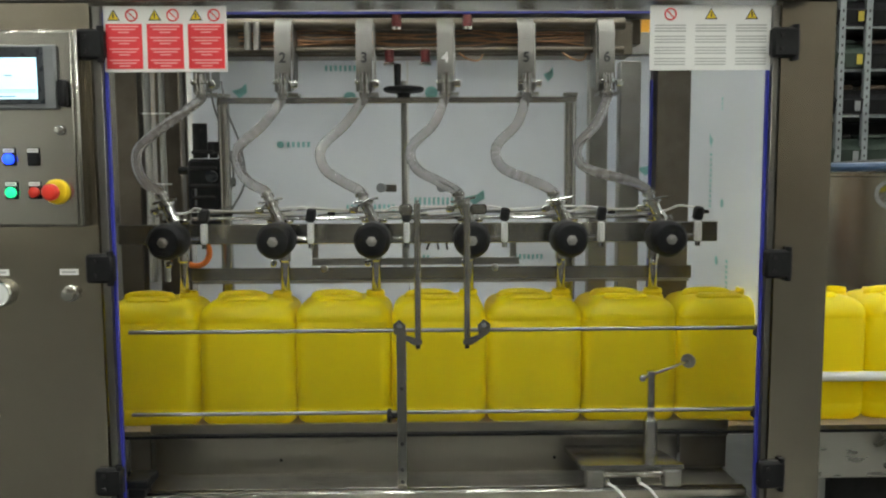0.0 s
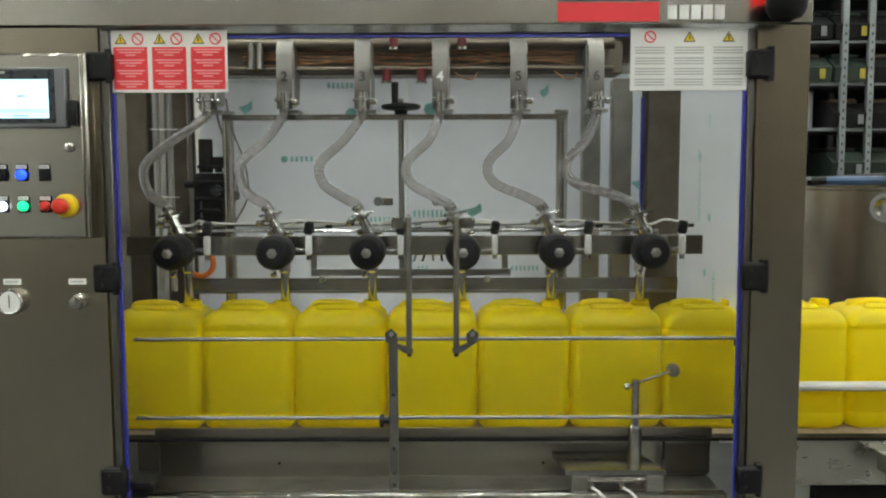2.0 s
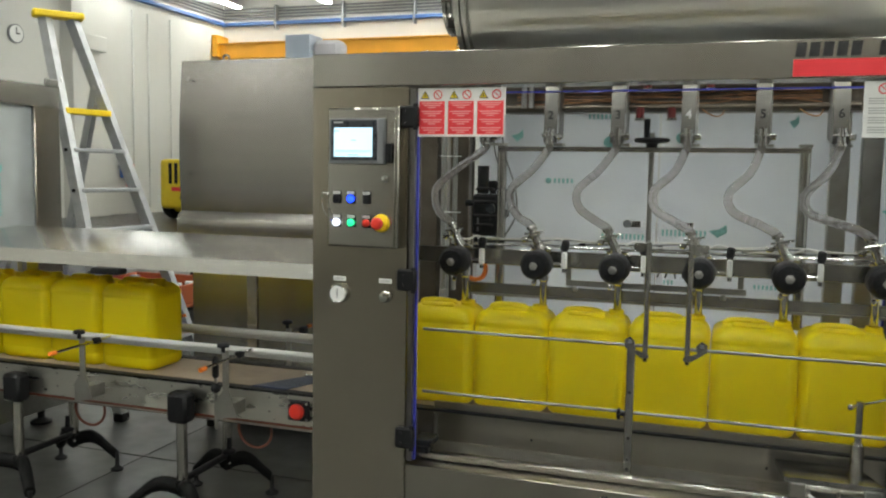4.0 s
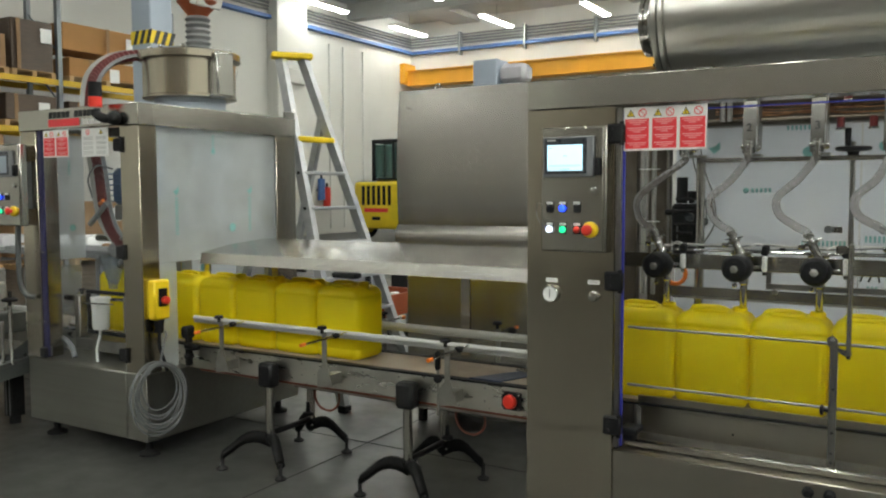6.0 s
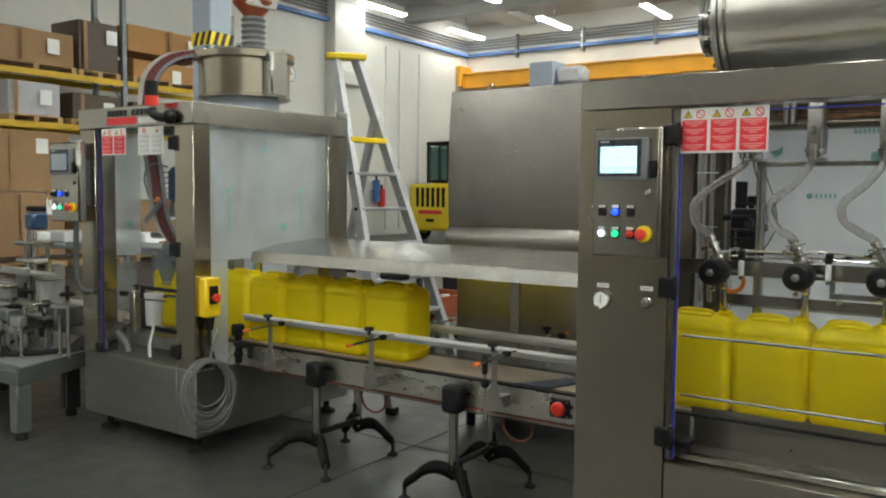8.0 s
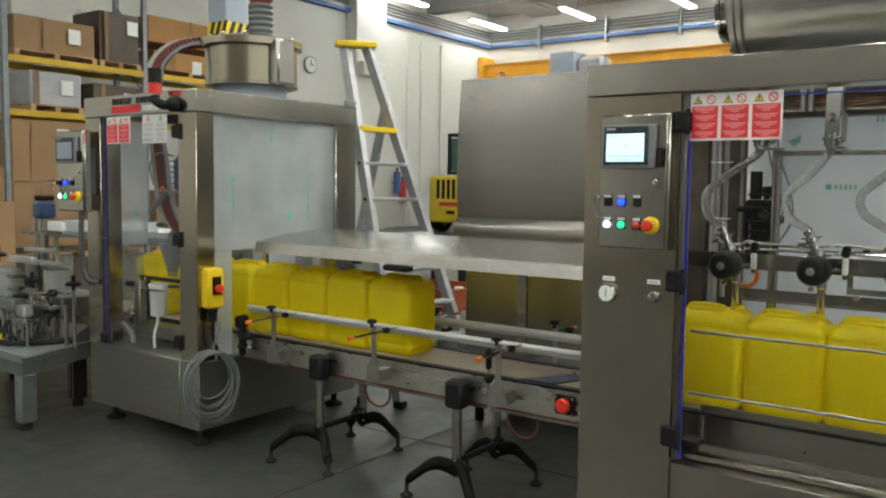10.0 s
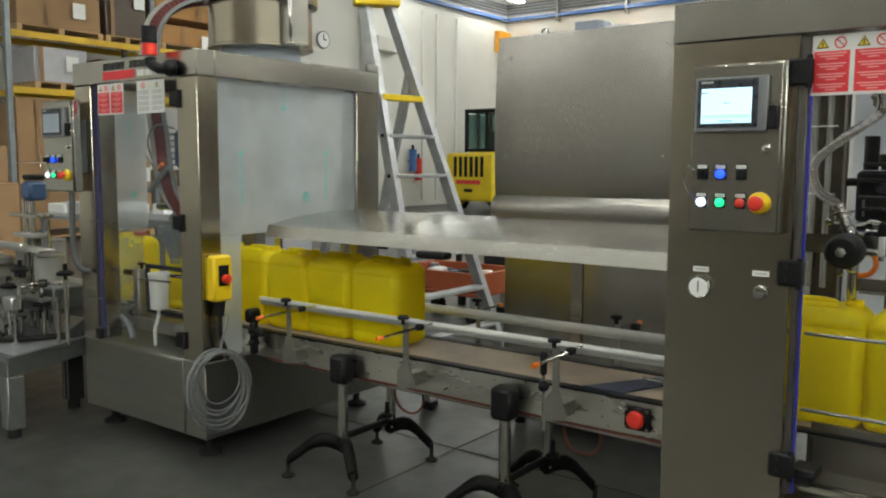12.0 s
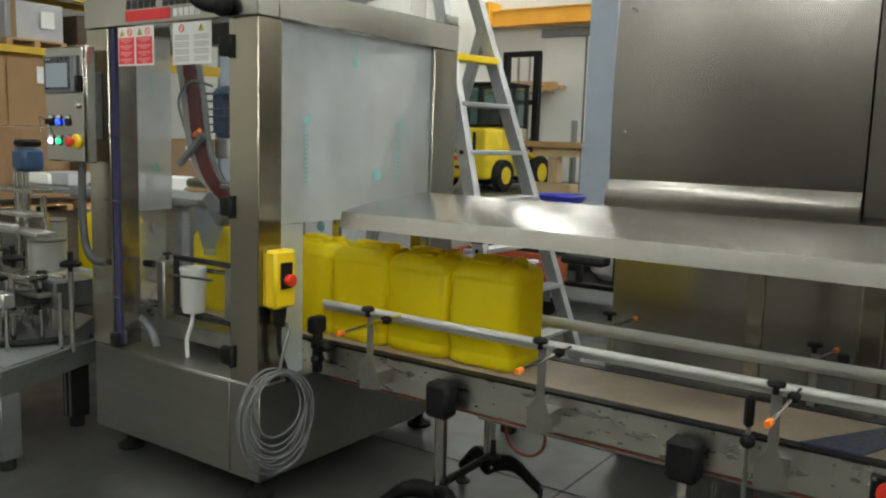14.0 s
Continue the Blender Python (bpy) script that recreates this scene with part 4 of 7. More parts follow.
        part("clamp_screw", cyl(B(), (vx - 0.06, 2.575, 1.30), (vx + 0.015, 2.565, 1.315), 0.004, seg=8), CHROME, v)
        vb = part("valve_body", turned(B(), (vx, 2.60, 1.255), (0, 0, -1), [(0.018, 0), (0.024, 0.004), (0.024, 0.02), (0.020, 0.03), (0.020, 0.075), (0.026, 0.08), (0.026, 0.095), (0.018, 0.10)], 18), CHROME, M, "chrome valve body")
        part("valve_yoke", box(B(), vx - 0.04, vx + 0.04, 2.59, 2.62, 1.238, 1.25, 0.003), STEEL, vb)
        part("nozzle", turned(B(), (vx, 2.67, 1.165), (0, 0, -1), [(0.019, 0), (0.019, 0.05), (0.015, 0.055), (0.015, 0.155), (0.012, 0.16)], 16), CHROME, vb)
        part("nozzle_neck", box(B(), vx - 0.018, vx + 0.018, 2.60, 2.675, 1.145, 1.175, 0.006), CHROME, vb)
        dr = part("valve_drive", turned(B(), (vx, 2.585, 1.191), (0, -1, 0), [(0.040, 0), (0.050, 0.004), (0.054, 0.015), (0.055, 0.085), (0.052, 0.102), (0.043, 0.115), (0.02, 0.120), (0.004, 0.120)], 32), BLACK, M, "black round pneumatic valve drive")
        part("drive_nut", turned(B(), (vx, 2.466, 1.191), (0, -1, 0), [(0.016, 0), (0.016, 0.004), (0.010, 0.006), (0.010, 0.012), (0.004, 0.013)], 6), STEEL_DULL, dr)
        part("drip_cup", box(B(), vx - 0.028, vx - 0.012, 2.57, 2.60, 1.105, 1.125, 0.004), CHROME, dr)
        so = part("solenoid", box(B(), vx + 0.092, vx + 0.110, 2.53, 2.555, 1.18, 1.24, 0.004), WHITECUP, M, "white solenoid with black plug")
        part("plug", box(B(), vx + 0.088, vx + 0.116, 2.53, 2.56, 1.243, 1.285, 0.006, turn=Euler((0, 0.15, 0)).to_matrix()), BLACK, so)
        part("stem", cyl(B(), (vx + 0.06, 2.545, 1.195), (vx + 0.093, 2.545, 1.195), 0.006, seg=8), CHROME, so)
        part("lock_nut", cyl(B(), (vx + 0.101, 2.542, 1.165), (vx + 0.101, 2.542, 1.18), 0.008, seg=8), CHROME, so)
        part("plug_lead", sweep(B(), smooth_path([(vx + 0.1, 2.56, 1.28), (vx + 0.06, 2.60, 1.285), (vx + 0.02, 2.63, 1.268), (vx - 0.06, 2.64, 1.272)]), 0.0035, 6), WHITECUP, so)
        part("cable_knot", box(B(), vx + 0.14, vx + 0.165, 2.63, 2.642, 1.258, 1.27, 0.003), BLACK, so)
    for k in range(4):
        pts = [(-0.68 + 0.11 * i, 2.635 - 0.004 * k, 1.262 + 0.006 * k + 0.006 * math.sin(1.7 * i + k)) for i in range(14)]
        part("signal_cable", sweep(B(), smooth_path(pts, 3), 0.003, 5), WHITECUP if k % 2 else CABLE, M)
    for x, y in ((0.0, 1.15), (0.03, 1.14)):
        part("loose_cable", sweep(B(), smooth_path([(x, 2.85, 1.13), (x + 0.02, 2.83, 1.17), (x + 0.06, 2.83, 1.165), (x + 0.07, 2.85, 1.13)]), 0.004, 6), BLACK if x else CABLE, M)
    # guide rods in front of the cans
    for z in (0.951, 0.716):
        part("guide_rod", cyl(B(), (-0.80, 2.345, z), (1.115, 2.345, z), 0.0058, seg=10), STEEL_DULL, M)
        part("rod_clamp", box(B(), 0.955, 0.982, 2.33, 2.36, z - 0.026, z + 0.006, 0.004), BLACK, M)
    part("rod_knob", turned(B(), (0.968, 2.33, 0.83), (0, -1, 0), [(0.006, 0), (0.014, 0.008), (0.014, 0.016), (0.006, 0.02)], 12), BLACK, M)
    gp = part("guide_post", box(B(), -0.055, -0.027, 2.325, 2.331, 0.49, 0.955, 0.002), STEEL, M)
    for z in (0.79, 0.63, 0.555, 0.52):
        part("post_hole", cyl(B(), (-0.041, 2.3245, z), (-0.041, 2.3235, z), 0.006, seg=12), INK, gp)
    part("post_knob", turned(B(), (-0.055, 2.34, 0.708), (-1, 0, 0), [(0.008, 0), (0.008, 0.015), (0.02, 0.017), (0.02, 0.026), (0.01, 0.029)], 12), BLACK, gp)
    for x, eye_x in ((0.006, -0.045), (0.142, 0.188)):
        r = part("stop_rod", cyl(B(), (x, 2.315, 0.918), (x, 2.315, 1.308), 0.0095, seg=14), STEEL, M)
        part("rod_tip", cyl(B(), (x, 2.315, 1.309), (x, 2.315, 1.316), 0.005, seg=8), CHROME, r)
        part("rod_foot", cyl(B(), (x, 2.315, 0.905), (x, 2.315, 0.917), 0.007, seg=8), BLACK, r)
        s = 1 if eye_x > x else -1
        part("bracket", plate(B(), [(x - s * 0.012, 0.918), (x + s * 0.012, 0.916), (eye_x + s * 0.016, 0.95), (eye_x + s * 0.018, 0.975), (eye_x, 0.988), (eye_x - s * 0.018, 0.972), (eye_x - s * 0.015, 0.945), (x - s * 0.012, 0.93)], 2.305, 2.311), STEEL, r)
        part("bracket_bolt", cyl(B(), (eye_x, 2.3045, 0.972), (eye_x, 2.303, 0.972), 0.007, seg=12), GREYPL, r)
        part("top_bracket", box(B(), x - 0.05 if s < 0 else x + 0.01, x - 0.012 if s < 0 else x + 0.055, 2.32, 2.326, 1.275, 1.305, 0.006), STEEL, r)
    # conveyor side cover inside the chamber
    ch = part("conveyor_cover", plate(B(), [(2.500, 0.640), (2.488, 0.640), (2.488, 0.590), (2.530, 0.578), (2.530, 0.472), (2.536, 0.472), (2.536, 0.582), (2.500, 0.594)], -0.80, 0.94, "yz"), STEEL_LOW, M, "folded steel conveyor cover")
    for x in (-0.42, 0.42):
        part("cover_screw", cyl(B(), (x, 2.529, 0.515), (x, 2.526, 0.515), 0.005, seg=8), INK, ch)
    part("corner_block", box(B(), -0.80, -0.73, 2.25, 2.34, 0.535, 0.56, 0.004), BLACK, M)
    part("corner_block", box(B(), -0.79, -0.745, 2.26, 2.32, 0.505, 0.533, 0.004), BLACK, M)
    # dark plate that stands in for a dark reflection at the cover's end
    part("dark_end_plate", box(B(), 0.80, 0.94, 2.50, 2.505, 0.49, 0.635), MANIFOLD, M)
    # sensing arm on its sliding plate
    pb = part("slide_plate", plate(B(), [(0.46, 2.30), (0.75, 2.30), (0.70, 2.47), (0.44, 2.47)], 0.556, 0.572, "xy"), STEEL, M, "steel plate carrying a sensing arm")
    part("slide_cylinder", cyl(B(), (0.50, 2.32, 0.540), (0.74, 2.32, 0.540), 0.012, seg=12), CHROME, pb)
    for x in (0.50, 0.72):
        part("slide_block", box(B(), x - 0.025, x + 0.025, 2.30, 2.34, 0.505, 0.554, 0.004), STEEL_DULL, pb)
    for x in (0.53, 0.62):
        part("fitting", cyl(B(), (x, 2.295, 0.535), (x, 2.275, 0.528), 0.008, seg=8), CHROME, pb)
        part("air_tube", sweep(B(), smooth_path([(x, 2.278, 0.53), (x + 0.03, 2.26, 0.51), (x + 0.06, 2.255, 0.46), (x + 0.065, 2.245, 0.40)]), 0.004, 6), WHITECUP, pb)
    ps = part("arm_post", turned(B(), (0.683, 2.41, 0.572), (0, 0, 1), [(0.021, 0), (0.021, 0.095), (0.015, 0.103), (0.0115, 0.105), (0.0115, 0.225), (0.013, 0.227), (0.013, 0.24), (0.006, 0.242)], 18), STEEL, M, "round steel post")
    part("arm_rod", cyl(B(), (0.648, 2.385, 0.797), (0.825, 2.528, 0.812), 0.0055, seg=10), CHROME, ps)
    part("rod_nut", ball(B(), (0.652, 2.388, 0.797), 0.011), CHROME, ps)
    part("touch_disc", cyl(B(), (0.826, 2.529, 0.812), (0.832, 2.536, 0.813), 0.022, seg=18), STEEL_DULL, ps)
    part("drain_pipe", cyl(B(), (0.79, 2.49, 0.49), (0.79, 2.49, 0.60), 0.006, seg=8), CHROME, M)
    # door
    for x0, x1 in ((-0.813, -0.792), (0.927, 0.944)):
        part("door_stile", box(B(), x0, x1, FY + 0.002, FY + 0.03, 0.49, 1.815, 0.002), STEEL_ARM, M)
    dp = part("door_pane", box(B(), -0.786, 0.921, FY + 0.024, FY + 0.029, 0.50, 1.797), DOOR, M, "clear acrylic door", smooth=False)
    dp.visible_shadow = False
    for x in (-0.7885, 0.9235):
        part("blue_edge", box(B(), x - 0.0032, x + 0.0032, FY + 0.018, FY + 0.031, 0.49, 1.802), BLUE, dp, "blue film left on the door edge")
    part("blue_edge", box(B(), -0.785, 0.920, FY + 0.018, FY + 0.031, 1.798, 1.803), BLUE, dp)
    for x in (-0.815, 0.955):
        for z in (1.719, 1.148, 0.577):
            hinge(M, x, FY + 0.012, z)
    warning_board(M, -0.790, -0.476, 1.652, 1.818, FY + 0.02, True)
    warning_board(M, 0.612, 0.928, 1.652, 1.818, FY + 0.02, False)
    # operator side
    control_panel(M, -1.108, -0.836, 1.259, 1.750, 2.168, FY - 0.001)
    g = part("gauge", turned(B(), (-1.077, FY, 1.085), (0, -1, 0), [(0.036, 0), (0.036, 0.02), (0.033, 0.024), (0.030, 0.022), (0.003, 0.0215)], 28), CHROME, M, "round pressure gauge with white dial")
    part("dial", cyl(B(), (-1.077, FY - 0.0221, 1.085), (-1.077, FY - 0.0226, 1.085), 0.029, seg=24), WHITE, g)
    part("needle", box(B(), -1.0785, -1.0755, FY - 0.0236, FY - 0.0228, 1.070, 1.104), INK, g)
    k = part("regulator_knob", turned(B(), (-0.895, FY, 1.083), (0, -1, 0), [(0.022, 0), (0.022, 0.006), (0.017, 0.008), (0.019, 0.024), (0.016, 0.03), (0.003, 0.031)], 20), CHROME, M)
    for x in (-1.077, -0.898):
        pl = part("name_plate", box(B(), x - 0.024, x + 0.024, FY - 0.003, FY - 0.0005, 1.131, 1.147), WHITE, M)
        part("text_bar", box(B(), x - 0.018, x + 0.018, FY - 0.0038, FY - 0.0032, 1.136, 1.142), PAPER, pl)
    # beacon on the header
    bc = part("beacon_base", turned(B(), (0.995, 2.145, 1.818), (0, 0, 1), [(0.012, 0), (0.036, 0.008), (0.050, 0.03), (0.052, 0.055), (0.046, 0.06)], 24), BLACK, M, "black beacon base")
    part("beacon_lens", turned(B(), (0.995, 2.145, 1.879), (0, 0, 1), [(0.047, 0), (0.048, 0.04), (0.040, 0.055), (0.02, 0.064), (0.003, 0.066)], 24), BEACON, bc, "lit red beacon lens")
    part("beacon_arm", box(B(), 0.975, 1.015, 2.185, FY - 0.005, 1.83, 1.86, 0.006), BLACK, bc)
    for x in (-0.30, -0.13):
        part("lifting_eye", sweep(B(), [(x - 0.75 + 0.022 * math.cos(q * math.pi / 8), 2.55, 1.968 + 0.022 * math.sin(q * math.pi / 8)) for q in range(16)], 0.007, 8, closed=True), CHROME, M)
    return M


filling_machine()

# ---------------------------------------------------------------- steel cabinet and tank behind the line


def rear_cabinet():
    c = thing("steel_cabinet", (-1.95, 3.9, 0), "tall brushed steel cabinet with a deep hood", "cabinet")
    bow = [(3.462 + 0.036 * ((1.195 + 0.0775 * i - 1.60) / 0.53) ** 2, 1.195 + 0.0775 * i) for i in range(13)]
    part("hood", plate(B(), bow + [(4.25, 2.125), (4.25, 1.195)], -2.67, -1.655, "yz"), STEEL_HOOD, c, "brushed steel hood")
    part("side_panel", box(B(), -1.652, -1.20, 3.476, 4.25, 1.196, 2.12, 0.004), STEEL_HOOD, c)
    flare = [(3.470, 1.292), (3.462, 1.282), (3.449, 1.272), (3.440, 1.258), (3.435, 1.238), (3.433, 1.21), (3.434, 1.158)]
    part("hood_lip", plate(B(), flare + [(y + 0.006, z - 0.002) for y, z in reversed(flare)], -2.67, -1.655, "yz"), STEEL_HOOD, c, "bent lower lip of the hood")
    part("lower_body", box(B(), -2.66, -1.20, 3.56, 4.25, 0.10, 1.193, 0.004), STEEL, c)
    part("corner_post", box(B(), -1.63, -1.545, 3.50, 3.558, 0.08, 1.148, 0.006), STEEL_UP, c)
    for x in (-2.60, -1.72):
        for z in (1.50, 2.02):
            part("screw", cyl(B(), (x, 3.470, z), (x, 3.455, z), 0.006, seg=10), CHROME, c)
    for x, y in ((-2.6, 3.65), (-1.28, 3.65), (-2.6, 4.18), (-1.28, 4.18)):
        part("foot", cyl(B(), (x, y, 0), (x, y, 0.1), 0.03, seg=12), RUBBER, c)
    for x in (-2.45,):
        part("lifting_eye", sweep(B(), [(x + 0.02 * math.cos(q * math.pi / 8), 3.6, 2.148 + 0.02 * math.sin(q * math.pi / 8)) for q in range(16)], 0.006, 8, closed=True), CHROME, c)


def overhead_tank():
    t = thing("product_tank", (-0.1, 3.72, 1.94), "horizontal polished steel tank above the machine", "tank")
    zc, y, r = 2.415, 3.72, 0.305
    part("shell", turned(B(), (-0.99, y, zc), (1, 0, 0), [(r - 0.01, 0), (r, 0.01), (r, 2.15), (r - 0.02, 2.2), (0.1, 2.26), (0.01, 2.27)], 56), TANKSTEEL, t)
    part("flange", turned(B(), (-1.05, y, zc), (1, 0, 0), [(r - 0.04, 0), (r + 0.03, 0.004), (r + 0.03, 0.03), (r + 0.012, 0.034), (r + 0.03, 0.04), (r + 0.03, 0.06), (r, 0.062)], 48), TANKSTEEL, t)
    part("end_dish", turned(B(), (-1.052, y, zc), (-1, 0, 0), [(r - 0.03, 0), (r - 0.05, 0.02), (0.18, 0.05), (0.01, 0.06)], 40), TANKSTEEL, t)
    part("end_flange", turned(B(), (-1.11, y, zc), (-1, 0, 0), [(0.17, 0), (0.17, 0.02), (0.155, 0.022), (0.17, 0.03), (0.17, 0.05), (0.02, 0.052)], 36), CHROME, t)
    for k in range(14):
        a = 2 * math.pi * k / 14
        part("bolt", cyl(B(), (-1.062, y + (r + 0.012) * math.cos(a), zc + (r + 0.012) * math.sin(a)), (-1.05, y + (r + 0.012) * math.cos(a), zc + (r + 0.012) * math.sin(a)), 0.011, seg=6), CHROME, t)
    for x in (-0.8, 0.7):
        part("saddle", box(B(), x - 0.04, x + 0.04, y - 0.2, y + 0.2, 0.05, zc - r + 0.03, 0.005), STEEL_DULL, t)


rear_cabinet()
overhead_tank()

# ---------------------------------------------------------------- conveyor and its cans
BELT_Z = 0.612


def conveyor():
    c = thing("conveyor", (-1.5, 2.68, 0), "long low belt conveyor on black tripod feet", "conveyor")
    part("belt", box(B(), -6.6, 2.6, 2.515, 2.845, 0.59, BELT_Z, 0.006), BELT, c, "tan conveyor belt")
    for y0, y1 in ((2.470, 2.476), (2.886, 2.892)):
        part("side_plate", box(B(), -6.6, -1.20, y0, y1, 0.478, 0.603, 0.001), STEEL_WORN, c, "worn steel side plate")
        part("side_plate", box(B(), 1.10, 2.6, y0, y1, 0.462, 0.603, 0.001), STEEL_WORN, c, "worn steel side plate")
    part("wear_strip", box(B(), -6.6, 2.6, 2.468, 2.513, 0.604, 0.613), BLACK, c)
    part("wear_strip", box(B(), -6.6, 2.6, 2.848, 2.894, 0.604, 0.613), BLACK, c)
    part("return_belt", box(B(), -6.6, -1.2, 2.52, 2.84, 0.482, 0.490), BELT, c)
    part("red_return_edge", box(B(), -3.4, -1.25, 2.478, 2.50, 0.464, 0.472), BROWNRED, c)
    for x in [-3.30, -3.12, -2.62, -2.44, -2.22, -2.0, -1.72, -1.52, -1.24]:
        for z in (0.525, 0.585):
            part("bolt", turned(B(), (x, 2.469, z), (0, -1, 0), [(0.0055, 0), (0.0055, 0.002), (0.002, 0.003)], 10), STEEL_DULL, c)
    for x in (1.15, 1.42):
        for z in (0.50, 0.585):
            part("bolt", turned(B(), (x, 2.469, z), (0, -1, 0), [(0.011, 0), (0.011, 0.004), (0.004, 0.007)], 10), CHROME, c)
    # guide rails and their clamps
    for y, m, n in ((2.522, GREYBAR, "front_rail"), (2.862, GREYBAR, "rear_rail")):
        part(n, cyl(B(), (-3.48, y, 0.762), (-1.20, y, 0.762), 0.017 if y > 2.6 else 0.013, seg=14), m, c, "pale plastic guide rail")
        part("rail_core", box(B(), -3.48, -1.20, y - 0.003, y + 0.003, 0.735, 0.750), ALU, c)
    part("front_rail", cyl(B(), (1.10, 2.522, 0.762), (2.6, 2.522, 0.762), 0.015, seg=14), GREYBAR, c)
    part("rear_rail", cyl(B(), (1.10, 2.862, 0.762), (2.6, 2.862, 0.762), 0.015, seg=14), GREYBAR, c)
    for x in (-3.105, -2.386, -1.664, 1.47):
        b = part("rail_bracket", plate(B(), [(x - 0.045, 0.50), (x + 0.055, 0.515), (x + 0.03, 0.58), (x + 0.014, 0.62), (x + 0.014, 0.79), (x - 0.014, 0.79), (x - 0.014, 0.62), (x - 0.045, 0.58)], 2.366, 2.372), STEEL_DULL, c, "bent steel rail bracket")
        part("bracket_spacer", box(B(), x - 0.02, x + 0.03, 2.373, 2.469, 0.515, 0.57), STEEL_DULL, b)
        part("clamp_rod", cyl(B(), (x + 0.030, 2.185, 0.760), (x + 0.034, 2.505, 0.768), 0.006, seg=10), CHROME, b)
        part("rod_tip", cyl(B(), (x + 0.029, 2.152, 0.759), (x + 0.030, 2.185, 0.760), 0.0095, seg=10), ORANGE, b, "orange rod cap")
        part("rod_head", box(B(), x + 0.018, x + 0.050, 2.40, 2.437, 0.754, 0.780, 0.006), BLACK, b)
        part("clamp_knob", turned(B(), (x, 2.352, 0.785), (0, 0, 1), [(0.009, 0), (0.009, 0.02), (0.024, 0.022), (0.026, 0.03), (0.02, 0.038), (0.004, 0.039)], 14), BLACK, b)
    for x in (-3.09, -2.385, -1.672):
        b = part("rail_bracket", box(B(), x - 0.012, x + 0.012, 2.905, 2.911, 0.50, 0.79, 0.002), STEEL_DULL, c)
        part("bracket_spacer", box(B(), x - 0.012, x + 0.012, 2.893, 2.904, 0.51, 0.56), STEEL_DULL, b)
        part("clamp_rod", cyl(B(), (x - 0.01, 2.88, 0.765), (x + 0.04, 3.02, 0.78), 0.006, seg=8), CHROME, b)
        part("rod_tip", cyl(B(), (x + 0.04, 3.02, 0.78), (x + 0.047, 3.04, 0.782), 0.009, seg=8), ORANGE, b)
        part("clamp_knob", turned(B(), (x, 2.895, 0.79), (0, 0, 1), [(0.009, 0), (0.009, 0.02), (0.024, 0.022), (0.026, 0.03), (0.02, 0.038), (0.004, 0.039)], 14), BLACK, b)
    # photocell arm beside the third clamp
    part("photocell", box(B(), -1.757, -1.73, 2.40, 2.43, 0.655, 0.75, 0.010), BLACK, c)
    part("photocell_post", cyl(B(), (-1.742, 2.415, 0.44), (-1.742, 2.415, 0.66), 0.007, seg=8), STEEL_DULL, c)
    part("photocell_joint", ball(B(), (-1.742, 2.415, 0.615), 0.022), BLACK, c)
    part("small_sensor", box(B(), -1.60, -1.565, 2.87, 2.90, 0.775, 0.805, 0.004), RUBBER, c)
    part("hold_bracket", box(B(), -3.45, -3.40, 2.38, 2.46, 0.66, 0.73, 0.012), BLACK, c)
    part("hold_bracket", box(B(), -3.44, -3.34, 2.39, 2.45, 0.595, 0.635, 0.012), BLACK, c)
    part("hold_bracket", box(B(), -3.44, -3.40, 2.39, 2.45, 0.535, 0.575, 0.012), BLACK, c)
    part("hold_bracket", box(B(), -3.435, -3.405, 2.40, 2.44, 0.50, 0.70, 0.006), BLACK, c)
    # stop button and transfer sheet at the machine end
    sb = part("stop_plate", box(B(), -1.428, -1.328, 2.452, 2.469, 0.502, 0.588, 0.006), BLACK, c)
    part("stop_button", turned(B(), (-1.378, 2.452, 0.545), (0, -1, 0), [(0.03, 0), (0.033, 0.006), (0.033, 0.018), (0.025, 0.026), (0.004, 0.028)], 26), RED, sb, "round red stop button")
    for dx in (-0.04, 0.04):
        for dz in (-0.033, 0.033):
            part("screw", cyl(B(), (-1.378 + dx, 2.452, 0.545 + dz), (-1.378 + dx, 2.448, 0.545 + dz), 0.006, seg=8), CHROME, sb)
    part("transfer_sheet", plate(B(), [(-1.62, 2.50), (-1.46, 2.50), (-1.36, 2.74), (-1.44, 2.80)], 0.6135, 0.619, "xy"), BLUEMAT, c, "dark blue sheet lying on the belt")
    for k in range(3):
        part("guide_pin", cyl(B(), (-1.42 + 0.05 * k, 2.60 + 0.1 * k, 0.66), (-1.22 + 0.02 * k, 2.60 + 0.1 * k, 0.65), 0.005, seg=8), CHROME, c)
    # supports
    for x, feet in ((-2.812, ((-3.02, 2.272), (-2.635, 2.305))), (-1.92, ((-2.145, 2.335), (-1.75, 2.30)))):
        for y, s in ((2.425, 1), (2.77, -1)):
            part("clamp_block", box(B(), x - 0.05, x + 0.05, y - 0.045, y + 0.035, 0.450, 0.580, 0.014), BLACK, c, "black plastic clamp block")
            lg = part("leg", cyl(B(), (x, y, 0.17), (x, y, 0.455), 0.023, seg=16), STEEL, c, "round steel leg")
            part("hub", turned(B(), (x, y, 0.13), (0, 0, 1), [(0.026, 0), (0.034, 0.01), (0.034, 0.055), (0.026, 0.065)], 16), FOOTBLACK, lg)
            part("hub_screw", cyl(B(), (x + 0.028, y - 0.028, 0.165), (x + 0.034, y - 0.034, 0.165), 0.006, seg=8), CHROME, lg)
            ends = feet if s > 0 else tuple((fx + 0.02, 2 * 2.575 - fy) for fx, fy in feet)
